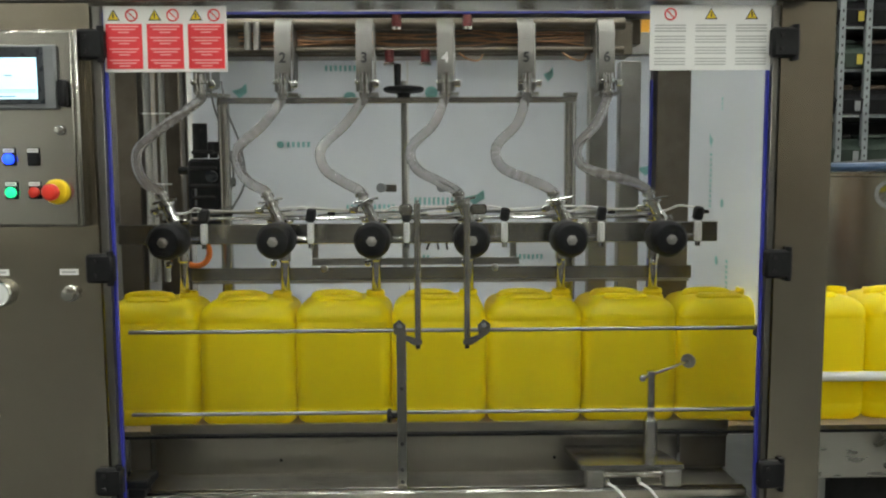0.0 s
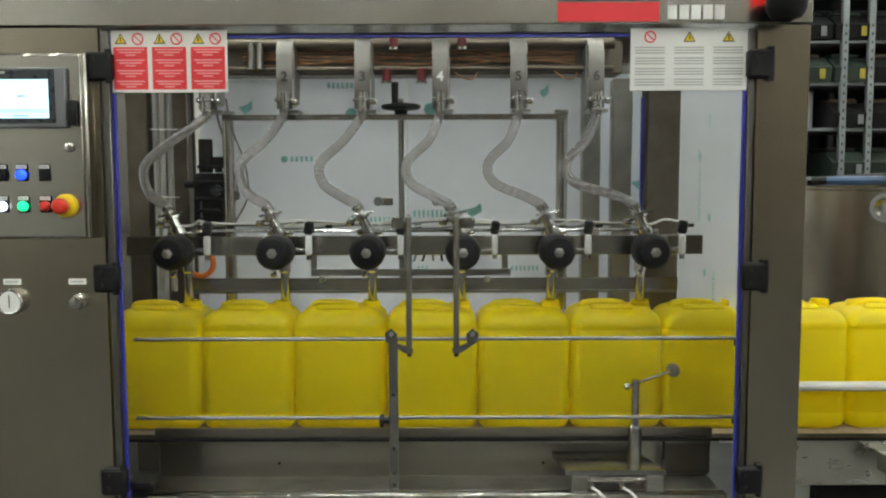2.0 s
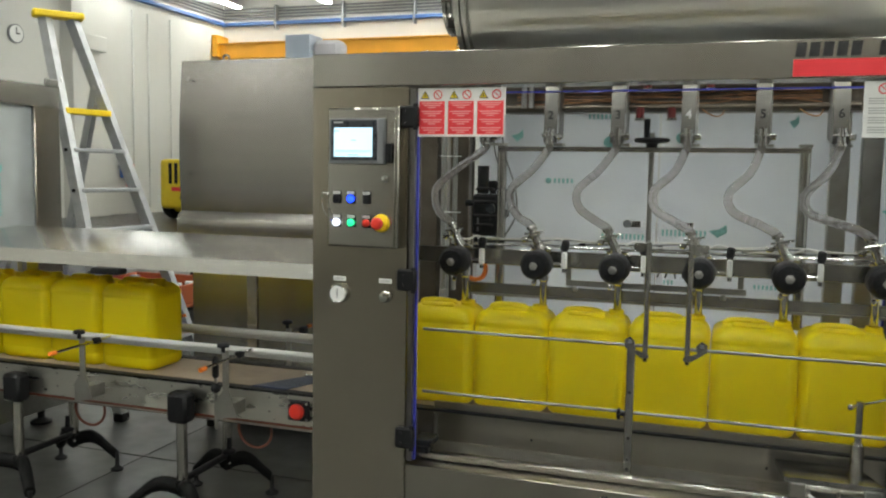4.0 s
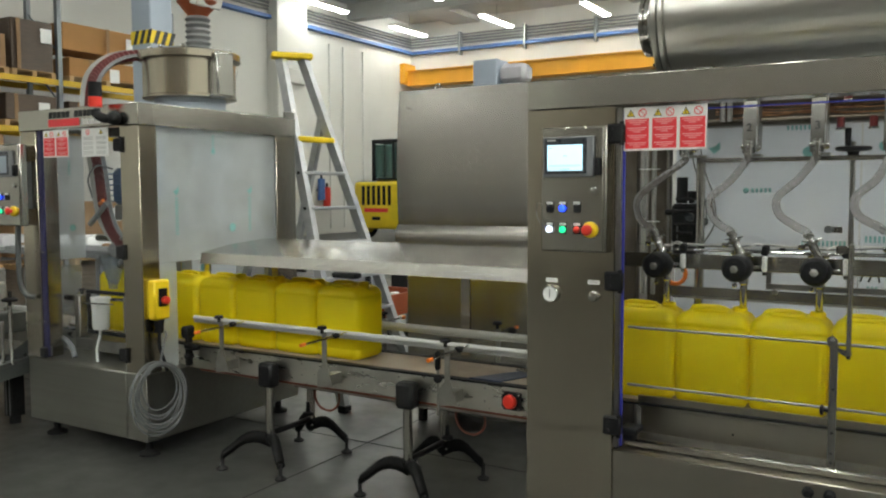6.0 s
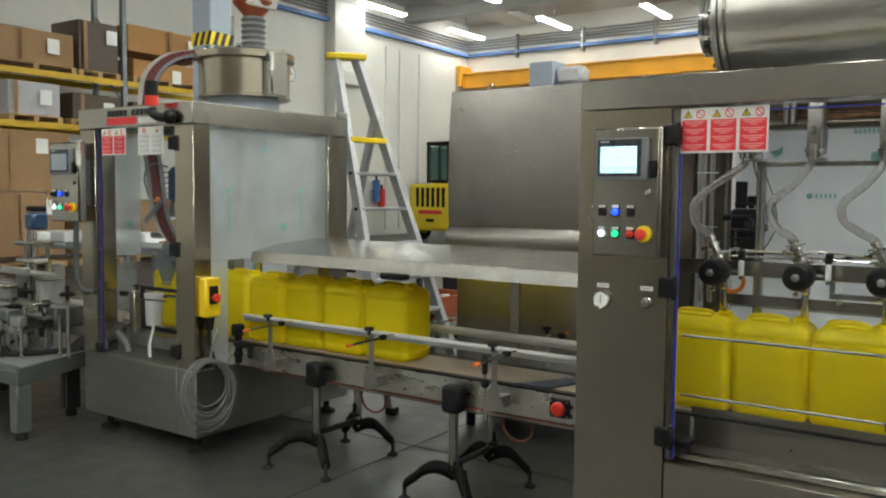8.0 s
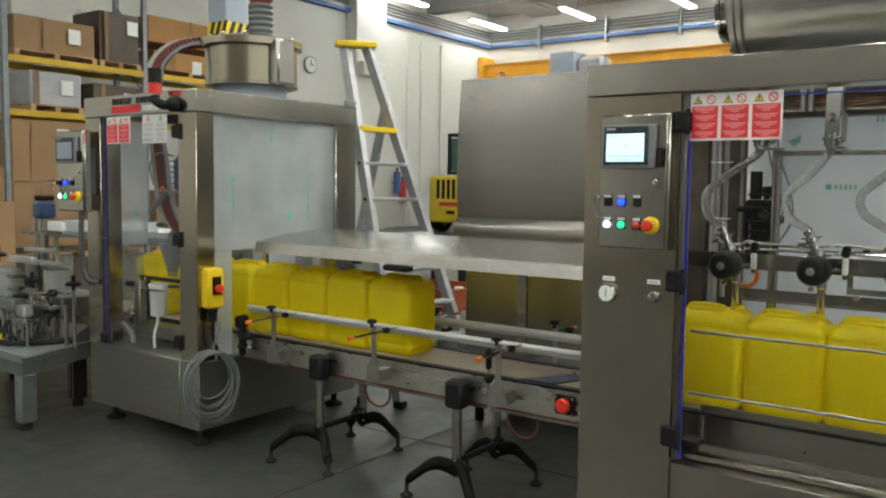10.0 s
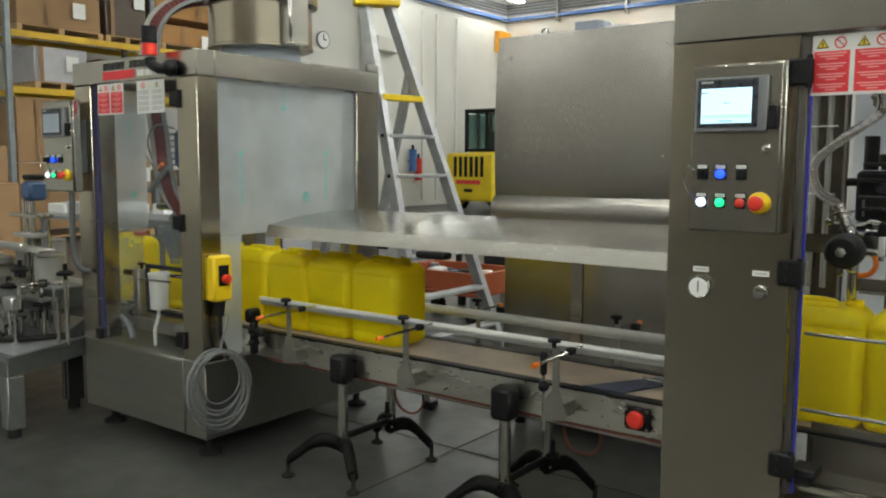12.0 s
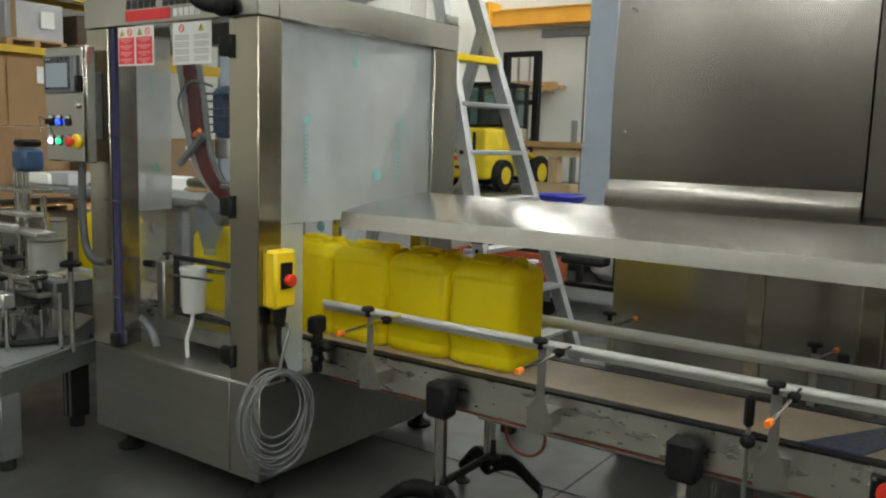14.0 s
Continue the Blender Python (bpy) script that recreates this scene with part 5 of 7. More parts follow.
            for fx, fy in ends:
                a, e = Vector((x, y, 0.165)), Vector((fx, fy, 0.075))
                bm = B()
                n = 9
                rings = []
                side = Vector((0, 0, 1)).cross((e - a).normalized()).normalized()
                for i in range(n):
                    t = i / (n - 1)
                    p = a.lerp(e, t)
                    p.z = 0.150 + 0.030 * math.sin(math.pi * min(1, t * 1.25)) - 0.072 * t ** 3
                    w, h = 0.032 - 0.007 * t, 0.036 - 0.010 * t
                    up = Vector((0, 0, 1))
                    rings.append([bm.verts.new(p + side * w * math.cos(q * math.pi / 5) + up * h * math.sin(q * math.pi / 5)) for q in range(10)])
                for lo, hi in zip(rings, rings[1:]):
                    for q in range(10):
                        bm.faces.new((lo[q], lo[(q + 1) % 10], hi[(q + 1) % 10], hi[q]))
                bm.faces.new(rings[0])
                bm.faces.new(rings[-1])
                ft = part("foot_arm", bm, FOOTBLACK, c, "curved black tripod arm")
                part("levelling_foot", turned(B(), (fx, fy, 0), (0, 0, 1), [(0.03, 0), (0.032, 0.008), (0.014, 0.02), (0.010, 0.026), (0.010, 0.085)], 14), RUBBER, ft)
        part("cross_bar", cyl(B(), (x, 2.44, 0.19), (x, 2.77, 0.19), 0.016, seg=12), BLACK, c)
        part("clamp_knob", turned(B(), (x + 0.12, 2.60, 0.27), (0, 0, 1), [(0.03, 0), (0.03, 0.012), (0.012, 0.02), (0.009, 0.07)], 12), BLACK, c)
        part("air_loop", sweep(B(), smooth_path([(x + 0.20, 2.62, 0.47), (x + 0.17, 2.60, 0.40), (x + 0.20, 2.60, 0.33), (x + 0.27, 2.61, 0.31), (x + 0.32, 2.62, 0.36), (x + 0.30, 2.63, 0.47)]), 0.006, 8), BROWNRED, c)
    part("drive_pipe", cyl(B(), (-2.7, 2.50, 0.455), (-1.3, 2.50, 0.455), 0.010, seg=8), STEEL_DULL, c)
    for x in (1.35, 2.2):
        part("leg", box(B(), x - 0.02, x + 0.4, 2.62, 2.66, 0.0, 0.46), RUBBER, c)


def canopy():
    c = thing("line_canopy", (-2.2, 2.7, 1.1), "long folded steel canopy over the conveyor", "canopy")
    x0, x1 = -3.30, -1.19
    prof = [(2.406, 1.098), (2.411, 1.098), (2.425, 1.152), (2.62, 1.185), (2.93, 1.208), (2.93, 1.213), (2.62, 1.190), (2.42, 1.157)]
    part("sheet", plate(B(), prof, x0, x1, "yz"), STEEL_TOP, c, "brushed steel sheet with a folded front lip")
    part("rear_flange", box(B(), x0, x1, 2.931, 2.936, 1.12, 1.213), STEEL, c)
    part("hanger", box(B(), -1.24, -1.20, 2.50, 2.54, 0.62, 1.15, 0.004), STEEL_DULL, c)
    part("hanger", box(B(), -1.90, -1.845, 2.912, 2.930, 0.62, 1.203, 0.003), STEEL_UP, c)
    part("hanger", box(B(), -3.28, -3.24, 2.9, 2.93, 0.617, 1.12, 0.004), STEEL_DULL, c)
    part("black_grip", box(B(), -2.345, -2.195, 2.375, 2.44, 1.066, 1.097, 0.012, seg=2), BLACK, c, "black handle under the lip")
    part("hook", box(B(), -3.02, -3.0, 2.9, 2.925, 1.02, 1.11, 0.003), BLACK, c)
    part("hook", box(B(), -3.0, -2.96, 2.9, 2.925, 1.02, 1.04, 0.003), BLACK, c)


def jerrican(label):
    """A blow-moulded can: rounded sides, sloped shoulders, ridge, handle and neck."""
    j = tagged(new("jerrican"), label, "jerrican", "yellow jerricans on the line")
    ORIGIN[j.name] = Vector((0, 0, 0))
    bm = B()
    hw, hd, n = 0.1465, 0.120, 10
    levels = [(0.0, 0.030), (0.004, 0.016), (0.014, 0.005), (0.030, 0.0), (0.050, 0.0), (0.054, 0.0015), (0.060, 0.0015), (0.064, 0.0), (0.20, -0.0008), (0.318, 0.0), (0.322, 0.0016), (0.328, 0.0016), (0.332, 0.0),
              (0.345, 0.002), (0.358, 0.007), (0.369, 0.015), (0.378, 0.026), (0.384, 0.040), (0.387, 0.056)]
    rings = []
    for z, inset in levels:
        a, b, r = hw - inset, hd - inset * 0.92, max(0.012, 0.040 - inset * 0.3)
        ring = []
        for sx, sy, a0 in ((1, 1, 0), (-1, 1, 90), (-1, -1, 180), (1, -1, 270)):
            for q in range(n):
                t = radians(a0 + 90 * q / (n - 1))
                ring.append(bm.verts.new((sx * (a - r) + r * math.cos(t), sy * (b - r) + r * math.sin(t), z)))
        rings.append(ring)
    m = len(rings[0])
    for lo, hi in zip(rings, rings[1:]):
        for q in range(m):
            bm.faces.new((lo[q], lo[(q + 1) % m], hi[(q + 1) % m], hi[q]))
    bm.faces.new(rings[0])
    bm.faces.new(rings[-1])
    body = part("body", bm, CAN, j)
    part("front_ridge", box(B(), -0.080, 0.060, -0.080, -0.045, 0.378, 0.399, 0.009), CAN, body)
    part("rear_ridge", box(B(), -0.085, 0.03, 0.040, 0.075, 0.378, 0.396, 0.009), CAN, body)
    part("handle", sweep(B(), smooth_path([(-0.098, 0, 0.375), (-0.092, 0, 0.390), (-0.06, 0, 0.396), (0.0, 0, 0.396), (0.035, 0, 0.389), (0.042, 0, 0.378)]), 0.014, 10), CAN, body)
    part("neck", turned(B(), (0.095, 0, 0.372), (0, 0, 1), [(0.036, 0), (0.033, 0.012), (0.029, 0.016), (0.029, 0.022), (0.031, 0.023), (0.031, 0.026), (0.028, 0.028), (0.028, 0.034), (0.024, 0.034), (0.024, 0.004)], 22), CAN, body)
    return j


CAN_Y = 2.55 + 0.12
canopy()
conveyor()
can = jerrican("yellow plastic jerrican standing on the conveyor belt")
can.matrix_basis = pose(-0.820, CAN_Y, BELT_Z)
wob = random.Random(11)
for k in range(1, 10):
    copy_thing(can, pose(-0.820 + 0.2955 * k, CAN_Y + wob.uniform(-0.004, 0.004), BELT_Z, 0, 0, wob.uniform(-0.7, 0.7)))
QUEUE = []
for k in range(6):
    QUEUE.append(copy_thing(can, pose(-2.453 - 0.2955 * k, CAN_Y + wob.uniform(-0.003, 0.003), BELT_Z, 0, 0, wob.uniform(-0.6, 0.6))))
CAPPED = jerrican("yellow plastic jerrican with a red screw cap")
CAPPED.matrix_basis = pose(-4.25, CAN_Y, BELT_Z)
part("cap", turned(B(), (0.095, 0, 0.396), (0, 0, 1), [(0.033, 0), (0.035, 0.003), (0.035, 0.020), (0.032, 0.024), (0.003, 0.0245)], 26), RED, CAPPED, "red screw cap")

# ---------------------------------------------------------------- capping machine
CX0, CX1, CY, CYB = -4.54, -3.47, 2.15, 3.43


def capping_machine():
    M = thing("capping_machine", (-4.0, 2.8, 0), "stainless steel capping machine with bowl feeder and clear door", "capping machine")
    part("base", box(B(), CX0, CX1, CY + 0.004, CYB, 0.105, 0.488, 0.005), STEEL_BASE, M, "brushed steel base")
    part("base_door", box(B(), CX0 + 0.17, -3.632, CY - 0.002, CY + 0.003, 0.115, 0.480, 0.002), STEEL_BASE, M)
    part("front_post", box(B(), CX0, -4.385, CY, CY + 0.14, 0.49, 1.864, 0.004), STEEL_UP, M)
    part("front_post", box(B(), -3.628, CX1, CY, CY + 0.12, 0.49, 1.864, 0.004), STEEL_UP, M)
    part("rear_post", box(B(), CX0, CX0 + 0.12, CYB - 0.16, CYB, 0.49, 1.864, 0.004), STEEL_UP, M)
    part("rear_post", box(B(), CX1 - 0.12, CX1, CYB - 0.19, CYB, 0.49, 1.864, 0.004), STEEL_UP, M)
    hd = part("header", box(B(), CX0 - 0.004, CX1 + 0.004, CY - 0.005, CY + 0.10, 1.866, 1.985, 0.003), STEEL, M)
    part("side_header", box(B(), CX1 - 0.09, CX1 + 0.004, CY + 0.101, CYB, 1.866, 1.985, 0.003), STEEL, M)
    part("side_header", box(B(), CX0 - 0.004, CX0 + 0.09, CY + 0.101, CYB, 1.866, 1.985, 0.003), STEEL, M)
    part("rear_header", box(B(), CX0 + 0.091, CX1 - 0.091, CYB - 0.1, CYB, 1.866, 1.985, 0.003), STEEL, M)
    part("roof", box(B(), CX0 + 0.03, CX1 - 0.03, CY + 0.45, CYB - 0.03, 1.986, 1.994), STEEL_DULL, M)
    part("corner_pad", box(B(), CX1 - 0.02, CX1 + 0.001, CYB - 0.10, CYB, 1.986, 2.03, 0.006), STEEL_DULL, M)
    logo(hd, -4.245, -3.775, 1.880, 1.965, CY - 0.0055)
    for x, y in ((CX0 + 0.12, CY + 0.1), (CX1 - 0.1, CY + 0.1), (CX0 + 0.12, CYB - 0.1), (CX1 - 0.1, CYB - 0.1)):
        part("foot", turned(B(), (x, y, 0), (0, 0, 1), [(0.06, 0), (0.06, 0.014), (0.025, 0.03), (0.02, 0.035), (0.02, 0.105)], 16), RUBBER, M)
    # sheets
    dp = part("door_pane", box(B(), -4.375, -3.634, CY + 0.02, CY + 0.025, 0.50, 1.862), DOOR, M, "clear acrylic door", smooth=False)
    dp.visible_shadow = False
    part("door_edge", box(B(), -4.384, -4.356, CY + 0.012, CY + 0.03, 0.50, 1.862), BLUEDIM, dp, "blue film left on the door edge")
    part("door_stop", box(B(), -4.384, -4.360, CY + 0.032, CY + 0.05, 0.50, 0.56, 0.003), STEEL_DULL, M)
    for z in (0.72, 1.14, 1.42):
        part("door_wire", cyl(B(), (-4.44, CY - 0.006, z), (-4.32, CY - 0.006, z), 0.003, seg=6), CHROME, M)
    for z in (1.760, 1.165, 0.586):
        hinge(M, -3.634, CY + 0.012, z, 0.95)
    part("door_catch", box(B(), -4.39, -4.34, CY - 0.02, CY + 0.01, 0.50, 0.56, 0.006), BLACK, M)
    rs = part("rear_sheet", sheet(CX0 + 0.12, -3.98, CYB - 0.06, CYB - 0.054, 0.60, 1.862, 1), (FILM, DOOR), M, "rear sheet in printed protective film", smooth=False)
    film_print(rs, "xz", CYB - 0.061, [(-4.25, 1.25, 0.03, 0, "dot"), (-4.20, 1.60, 0.10, 0.02, "bar"), (-4.3, 0.95, 0.03, 0, "dot")])
    fs = part("far_side_sheet", sheet(CX0 + 0.03, CX0 + 0.036, CY + 0.16, 2.557, 1.075, 1.862, 0), (FILMSIDE, DOOR), M, "hazy far side sheet in film", smooth=False)
    part("far_side_sheet", sheet(CX0 + 0.03, CX0 + 0.036, CY + 0.16, 2.52, 0.62, 1.073, 0), (FILMTHIN, DOOR), M, smooth=False)
    film_print(fs, "yz", CX0 + 0.0366, [(2.464, 1.272, 0.022, 0, "dot"), (2.45, 1.66, 0.016, 0.10, "bar")])
    ss = part("side_sheet", sheet(CX1 - 0.020, CX1 - 0.014, CY + 0.122, CYB - 0.192, 1.10, 1.862, 0), (FILMSIDE, DOOR), M, "hazy side sheet in printed film", smooth=False)
    part("side_sheet", sheet(CX1 - 0.020, CX1 - 0.014, CY + 0.122, CY + 0.255, 0.50, 1.098, 0), (FILMSIDE, DOOR), M, smooth=False)
    xs = CX1 - 0.0132
    film_print(ss, "yz", xs, [(2.413, 1.365, 0.022, 0.22, "bar"), (2.41, 1.505, 0.020, 0.03, "leaf"), (3.0, 1.365, 0.022, 0.22, "bar"), (3.0, 1.51, 0.020, 0.03, "leaf"), (2.85, 1.28, 0.026, 0, "dot"), (2.70, 1.80, 0.014, 0.09, "bar"), (2.70, 1.74, 0.016, 0, "dot")])
    part("sheet_gasket", box(B(), CX1 - 0.03, CX1 - 0.008, CYB - 0.192, CYB - 0.186, 1.10, 1.862), GREYPL, M)
    warning_board(M, -4.306, -4.069, 1.703, 1.86, CY - 0.001, True, 2)
    warning_board(M, -3.949, -3.720, 1.700, 1.86, CY - 0.001, False, 2)
    # operator box on an arm
    control_panel(M, -4.71, -4.405, 1.298, 1.785, 2.06, 2.105, lit=False)
    part("box_bracket", box(B(), -4.52, -4.43, 2.106, 2.149, 1.40, 1.68, 0.003), GREYHOSE, M)
    part("conduit", sweep(B(), smooth_path([(-4.49, 2.085, 1.298), (-4.49, 2.08, 1.12), (-4.485, 2.085, 0.96), (-4.46, 2.10, 0.885), (-4.42, 2.135, 0.865)]), 0.017, 12), GREYHOSE, M, "dark grey conduit")
    # beacon
    bc = part("beacon_arm", sweep(B(), smooth_path([(-3.62, CY - 0.005, 1.905), (-3.66, CY - 0.06, 1.90), (-3.72, CY - 0.07, 1.925), (-3.73, CY - 0.07, 1.95)]), 0.026, 12), BLACK, M)
    part("beacon_knuckle", ball(B(), (-3.63, CY - 0.03, 1.903), 0.04), BLACK, bc)
    part("beacon_lens", cyl(B(), (-3.73, CY - 0.07, 1.965), (-3.73, CY - 0.07, 2.02), 0.036, seg=20), RED, bc, "red beacon lens")
    part("beacon_cap", cyl(B(), (-3.73, CY - 0.07, 2.021), (-3.73, CY - 0.07, 2.10), 0.036, seg=20), BLACK, bc)
    # bowl feeder
    bx, by = -3.885, 2.90
    part("bowl_stand", cyl(B(), (bx, by, 1.994), (bx, by, 2.081), 0.22, seg=32), COLUMN, M)
    bowl = part("feeder_bowl", turned(B(), (bx, by, 2.082), (0, 0, 1), [(0.275, 0), (0.292, 0.006), (0.292, 0.018), (0.286, 0.022), (0.286, 0.225), (0.272, 0.228), (0.272, 0.240), (0.318, 0.245), (0.318, 0.287), (0.295, 0.292), (0.20, 0.315), (0.10, 0.32), (0.01, 0.32)], 56), STEEL_UP, M, "polished steel bowl feeder")
    part("bowl_side_plate", box(B(), bx + 0.25, bx + 0.352, by - 0.10, by + 0.04, 2.085, 2.355, 0.012), STEEL_TOP, bowl)
    for k in range(9):
        a = 0.6 + 0.6 * k
        part("lid_knob", ball(B(), (bx + 0.25 * math.cos(a), by + 0.25 * math.sin(a), 2.392), 0.014), CHROME, bowl)
    part("black_stem", cyl(B(), (bx - 0.27, by - 0.08, 2.37), (bx - 0.27, by - 0.08, 2.44), 0.02, 0.012, seg=10), BLACK, bowl)
    pts = [(bx + 0.03, by + 0.05, 2.395 + 0.0185 * i) for i in range(13)]
    part("bellows", sweep(B(), pts, 0.074, 24, ribs=0.09), CABLE, M, "grey corrugated bellows")
    part("red_cone", turned(B(), (bx + 0.03, by + 0.05, 2.618), (0, 0, 1), [(0.060, 0), (0.066, 0.012), (0.13, 0.085), (0.13, 0.095)], 24), CARTPAINT, M, "brown red cone on the bellows")
    part("supply_chute", box(B(), bx - 0.36, bx + 0.17, by - 0.06, by + 0.16, 2.74, 2.90, 0.01, turn=Euler((0, radians(18), 0)).to_matrix()), GREYBAR, M)
    # cap chute with its caps
    path = smooth_path([(bx - 0.26, 2.70, 2.36), (-4.34, 2.58, 2.33), (-4.44, 2.50, 2.23), (-4.46, 2.47, 2.08), (-4.42, 2.44, 1.90), (-4.33, 2.42, 1.62), (-4.28, 2.42, 1.36), (-4.20, 2.45, 1.20), (-4.05, 2.52, 1.08)], 7)
    path = [Vector((p.x + 0.16, p.y, p.z)) for p in path]
    part("cap_chute", sweep(B(), [p + Vector((-0.058, 0.01, 0.012)) for p in path], 0.034, 4), CUPGREY, M, "pale curved cap chute")
    part("cap_chute", sweep(B(), [p + Vector((0.050, 0.01, 0)) for p in path], 0.014, 4), GREYPL, M)
    for i in range(2, len(path) - 4):
        d = (path[i + 1] - path[i - 1]).normalized()
        n = Vector((0.25, -1, 0)).normalized()
        part("cap", turned(B(), path[i] - 0.012 * n, n, [(0.033, 0), (0.035, 0.003), (0.035, 0.02), (0.031, 0.024), (0.003, 0.0245)], 14), DARKRED, M)
    part("chute_foot", box(B(), -4.12, -4.02, 2.44, 2.52, 1.04, 1.20, 0.012, turn=Euler((0, radians(-38), 0)).to_matrix()), GREYPL, M)
    part("chute_lever", cyl(B(), (-4.22, 2.38, 1.30), (-4.08, 2.40, 1.43), 0.016, seg=10), GREYPL, M)
    part("lever_tip", cyl(B(), (-4.09, 2.36, 1.43), (-4.02, 2.33, 1.45), 0.010, seg=8), ORANGE, M)
    # capping head: motor, spindle, funnel
    mt = part("motor", box(B(), -4.11, -3.985, 2.45, 2.57, 1.42, 1.645, 0.03), BLUEDARK, M, "dark blue drive motor")
    for k in range(6):
        part("fin", box(B(), -4.12, -3.975, 2.44, 2.58, 1.44 + 0.033 * k, 1.448 + 0.033 * k, 0.003), BLUEDARK, mt)
    part("motor_loop", sweep(B(), smooth_path([(-4.08, 2.45, 1.64), (-4.16, 2.40, 1.66), (-4.22, 2.38, 1.58), (-4.21, 2.40, 1.46)]), 0.006, 6), CABLE, M)
    part("motor_foot", box(B(), -4.09, -4.0, 2.46, 2.56, 1.33, 1.418, 0.006), ALU, M)
    part("spindle", cyl(B(), (-3.96, 2.72, 1.06), (-3.96, 2.72, 1.418), 0.028, seg=16), CHROME, M)
    part("head_plate", box(B(), -4.25, -3.70, 2.60, 2.90, 1.42, 1.432), STEEL, M)
    for x in (-4.22, -3.74):
        part("head_column", cyl(B(), (x, 2.88, 0.49), (x, 2.88, 1.86), 0.022, seg=14), CHROME, M)
    part("cross_rod", cyl(B(), (-4.25, 2.46, 1.215), (-3.80, 2.46, 1.215), 0.022, seg=12), CHROME, M)
    part("funnel", turned(B(), (-4.12, 2.46, 0.90), (0.05, 0, 1), [(0.026, 0), (0.028, 0.02), (0.085, 0.20), (0.087, 0.205), (0.08, 0.205), (0.024, 0.03)], 20), FUNNEL, M, "smoky plastic funnel")
    # can stop with cup in front
    part("stop_frame", box(B(), -4.21, -3.80, 2.33, 2.352, 0.882, 0.904, 0.003), RUBBER, M, "dark steel stop frame")
    part("stop_frame", box(B(), -4.21, -4.188, 2.33, 2.352, 0.66, 0.881, 0.003), RUBBER, M)
    part("stop_frame", box(B(), -3.87, -3.80, 2.33, 2.352, 0.66, 0.881, 0.003), STEEL_DULL, M)
    part("stop_frame", box(B(), -4.21, -3.80, 2.33, 2.352, 0.635, 0.659, 0.003), RUBBER, M)
    part("stop_shelf", box(B(), -4.33, -3.66, 2.34, 2.46, 0.585, 0.60, 0.003), STEEL_DULL, M)
    part("stop_bar", box(B(), -4.33, -3.66, 2.332, 2.34, 0.53, 0.60, 0.003), STEEL_DULL, M)
    cup = part("drip_cup", turned(B(), (-4.0, 2.275, 0.685), (0, 0, 1), [(0.043, 0), (0.047, 0.008), (0.053, 0.175), (0.057, 0.18), (0.057, 0.192), (0.049, 0.192), (0.04, 0.02)], 28), WHITECUP, M, "white plastic cup")
    part("drain_tube", sweep(B(), smooth_path([(-3.995, 2.265, 0.685), (-3.995, 2.26, 0.64), (-4.02, 2.255, 0.57), (-4.01, 2.25, 0.49)]), 0.009, 10), WHITECUP, cup)
    part("side_rod", cyl(B(), (-4.44, 2.37, 0.835), (-3.70, 2.37, 0.86), 0.010, seg=10), CHROME, M)
    part("rod_grip", cyl(B(), (-4.46, 2.37, 0.834), (-4.40, 2.37, 0.836), 0.017, seg=12), BLACK, M)
    part("rod_block", box(B(), -4.33, -4.275, 2.33, 2.41, 0.60, 0.865, 0.008), STEEL_DULL, M)
    part("rod_knob", turned(B(), (-4.30, 2.37, 0.866), (0, 0, 1), [(0.008, 0), (0.008, 0.02), (0.022, 0.024), (0.02, 0.034), (0.004, 0.035)], 12), BLACK, M)
    part("lower_rod", cyl(B(), (-4.44, 2.37, 0.665), (-3.72, 2.37, 0.645), 0.008, seg=10), CHROME, M)
    part("cup_rod", cyl(B(), (-4.08, 2.21, 0.845), (-3.80, 2.21, 0.852), 0.006, seg=10), CHROME, M)
    part("air_pipe", sweep(B(), smooth_path([(-4.47, 2.30, 0.60), (-4.38, 2.29, 0.59), (-4.29, 2.28, 0.545), (-4.25, 2.27, 0.49)]), 0.017, 10), GREYPL, M)
    # isolator and cable coil on the side post
    ib = part("isolator", box(B(), -3.468, -3.395, 2.165, 2.275, 0.795, 1.015, 0.010), YELLOWPL, M, "yellow isolator box with red knob")
    part("isolator_gap", box(B(), -3.452, -3.445, 2.1635, 2.2765, 0.794, 1.016, 0.004), BLACK, ib)
    part("isolator_plate", box(B(), -3.395, -3.388, 2.19, 2.25, 0.87, 0.97, 0.003), BLACK, ib)
    part("isolator_knob", turned(B(), (-3.388, 2.22, 0.905), (1, 0, 0), [(0.018, 0), (0.022, 0.008), (0.022, 0.03), (0.012, 0.034)], 16), RED, ib)
    part("isolator_gland", cyl(B(), (-3.43, 2.22, 0.72), (-3.43, 2.22, 0.794), 0.022, 0.03, seg=12), BLACK, ib)
    part("isolator_cable", sweep(B(), smooth_path([(-3.43, 2.22, 0.73), (-3.43, 2.22, 0.64), (-3.42, 2.24, 0.56), (-3.41, 2.25, 0.5)]), 0.010, 8), BLACK, ib)
    rnd = random.Random(8)
    for k in range(9):
        ry, rz = (0.155, 0.125, 0.150, 0.105, 0.165, 0.14, 0.158, 0.12, 0.15)[k], (0.185, 0.145, 0.17, 0.13, 0.205, 0.165, 0.195, 0.15, 0.18)[k]
        cy, cz, tip = 2.205 + rnd.uniform(-0.022, 0.025), 0.55 + rnd.uniform(-0.012, 0.01) - rz, rnd.uniform(-0.6, 0.4)
        pts = []
        for q in range(30):
            a = 2 * math.pi * q / 30
            u, v = ry * math.cos(a), rz * math.sin(a)
            pts.append((-3.440 + 0.006 * k + 0.10 * (u / 0.15) * 0.25 + 0.006 * math.sin(3 * a + k), cy + u + tip * 0.06 * v, cz + v))
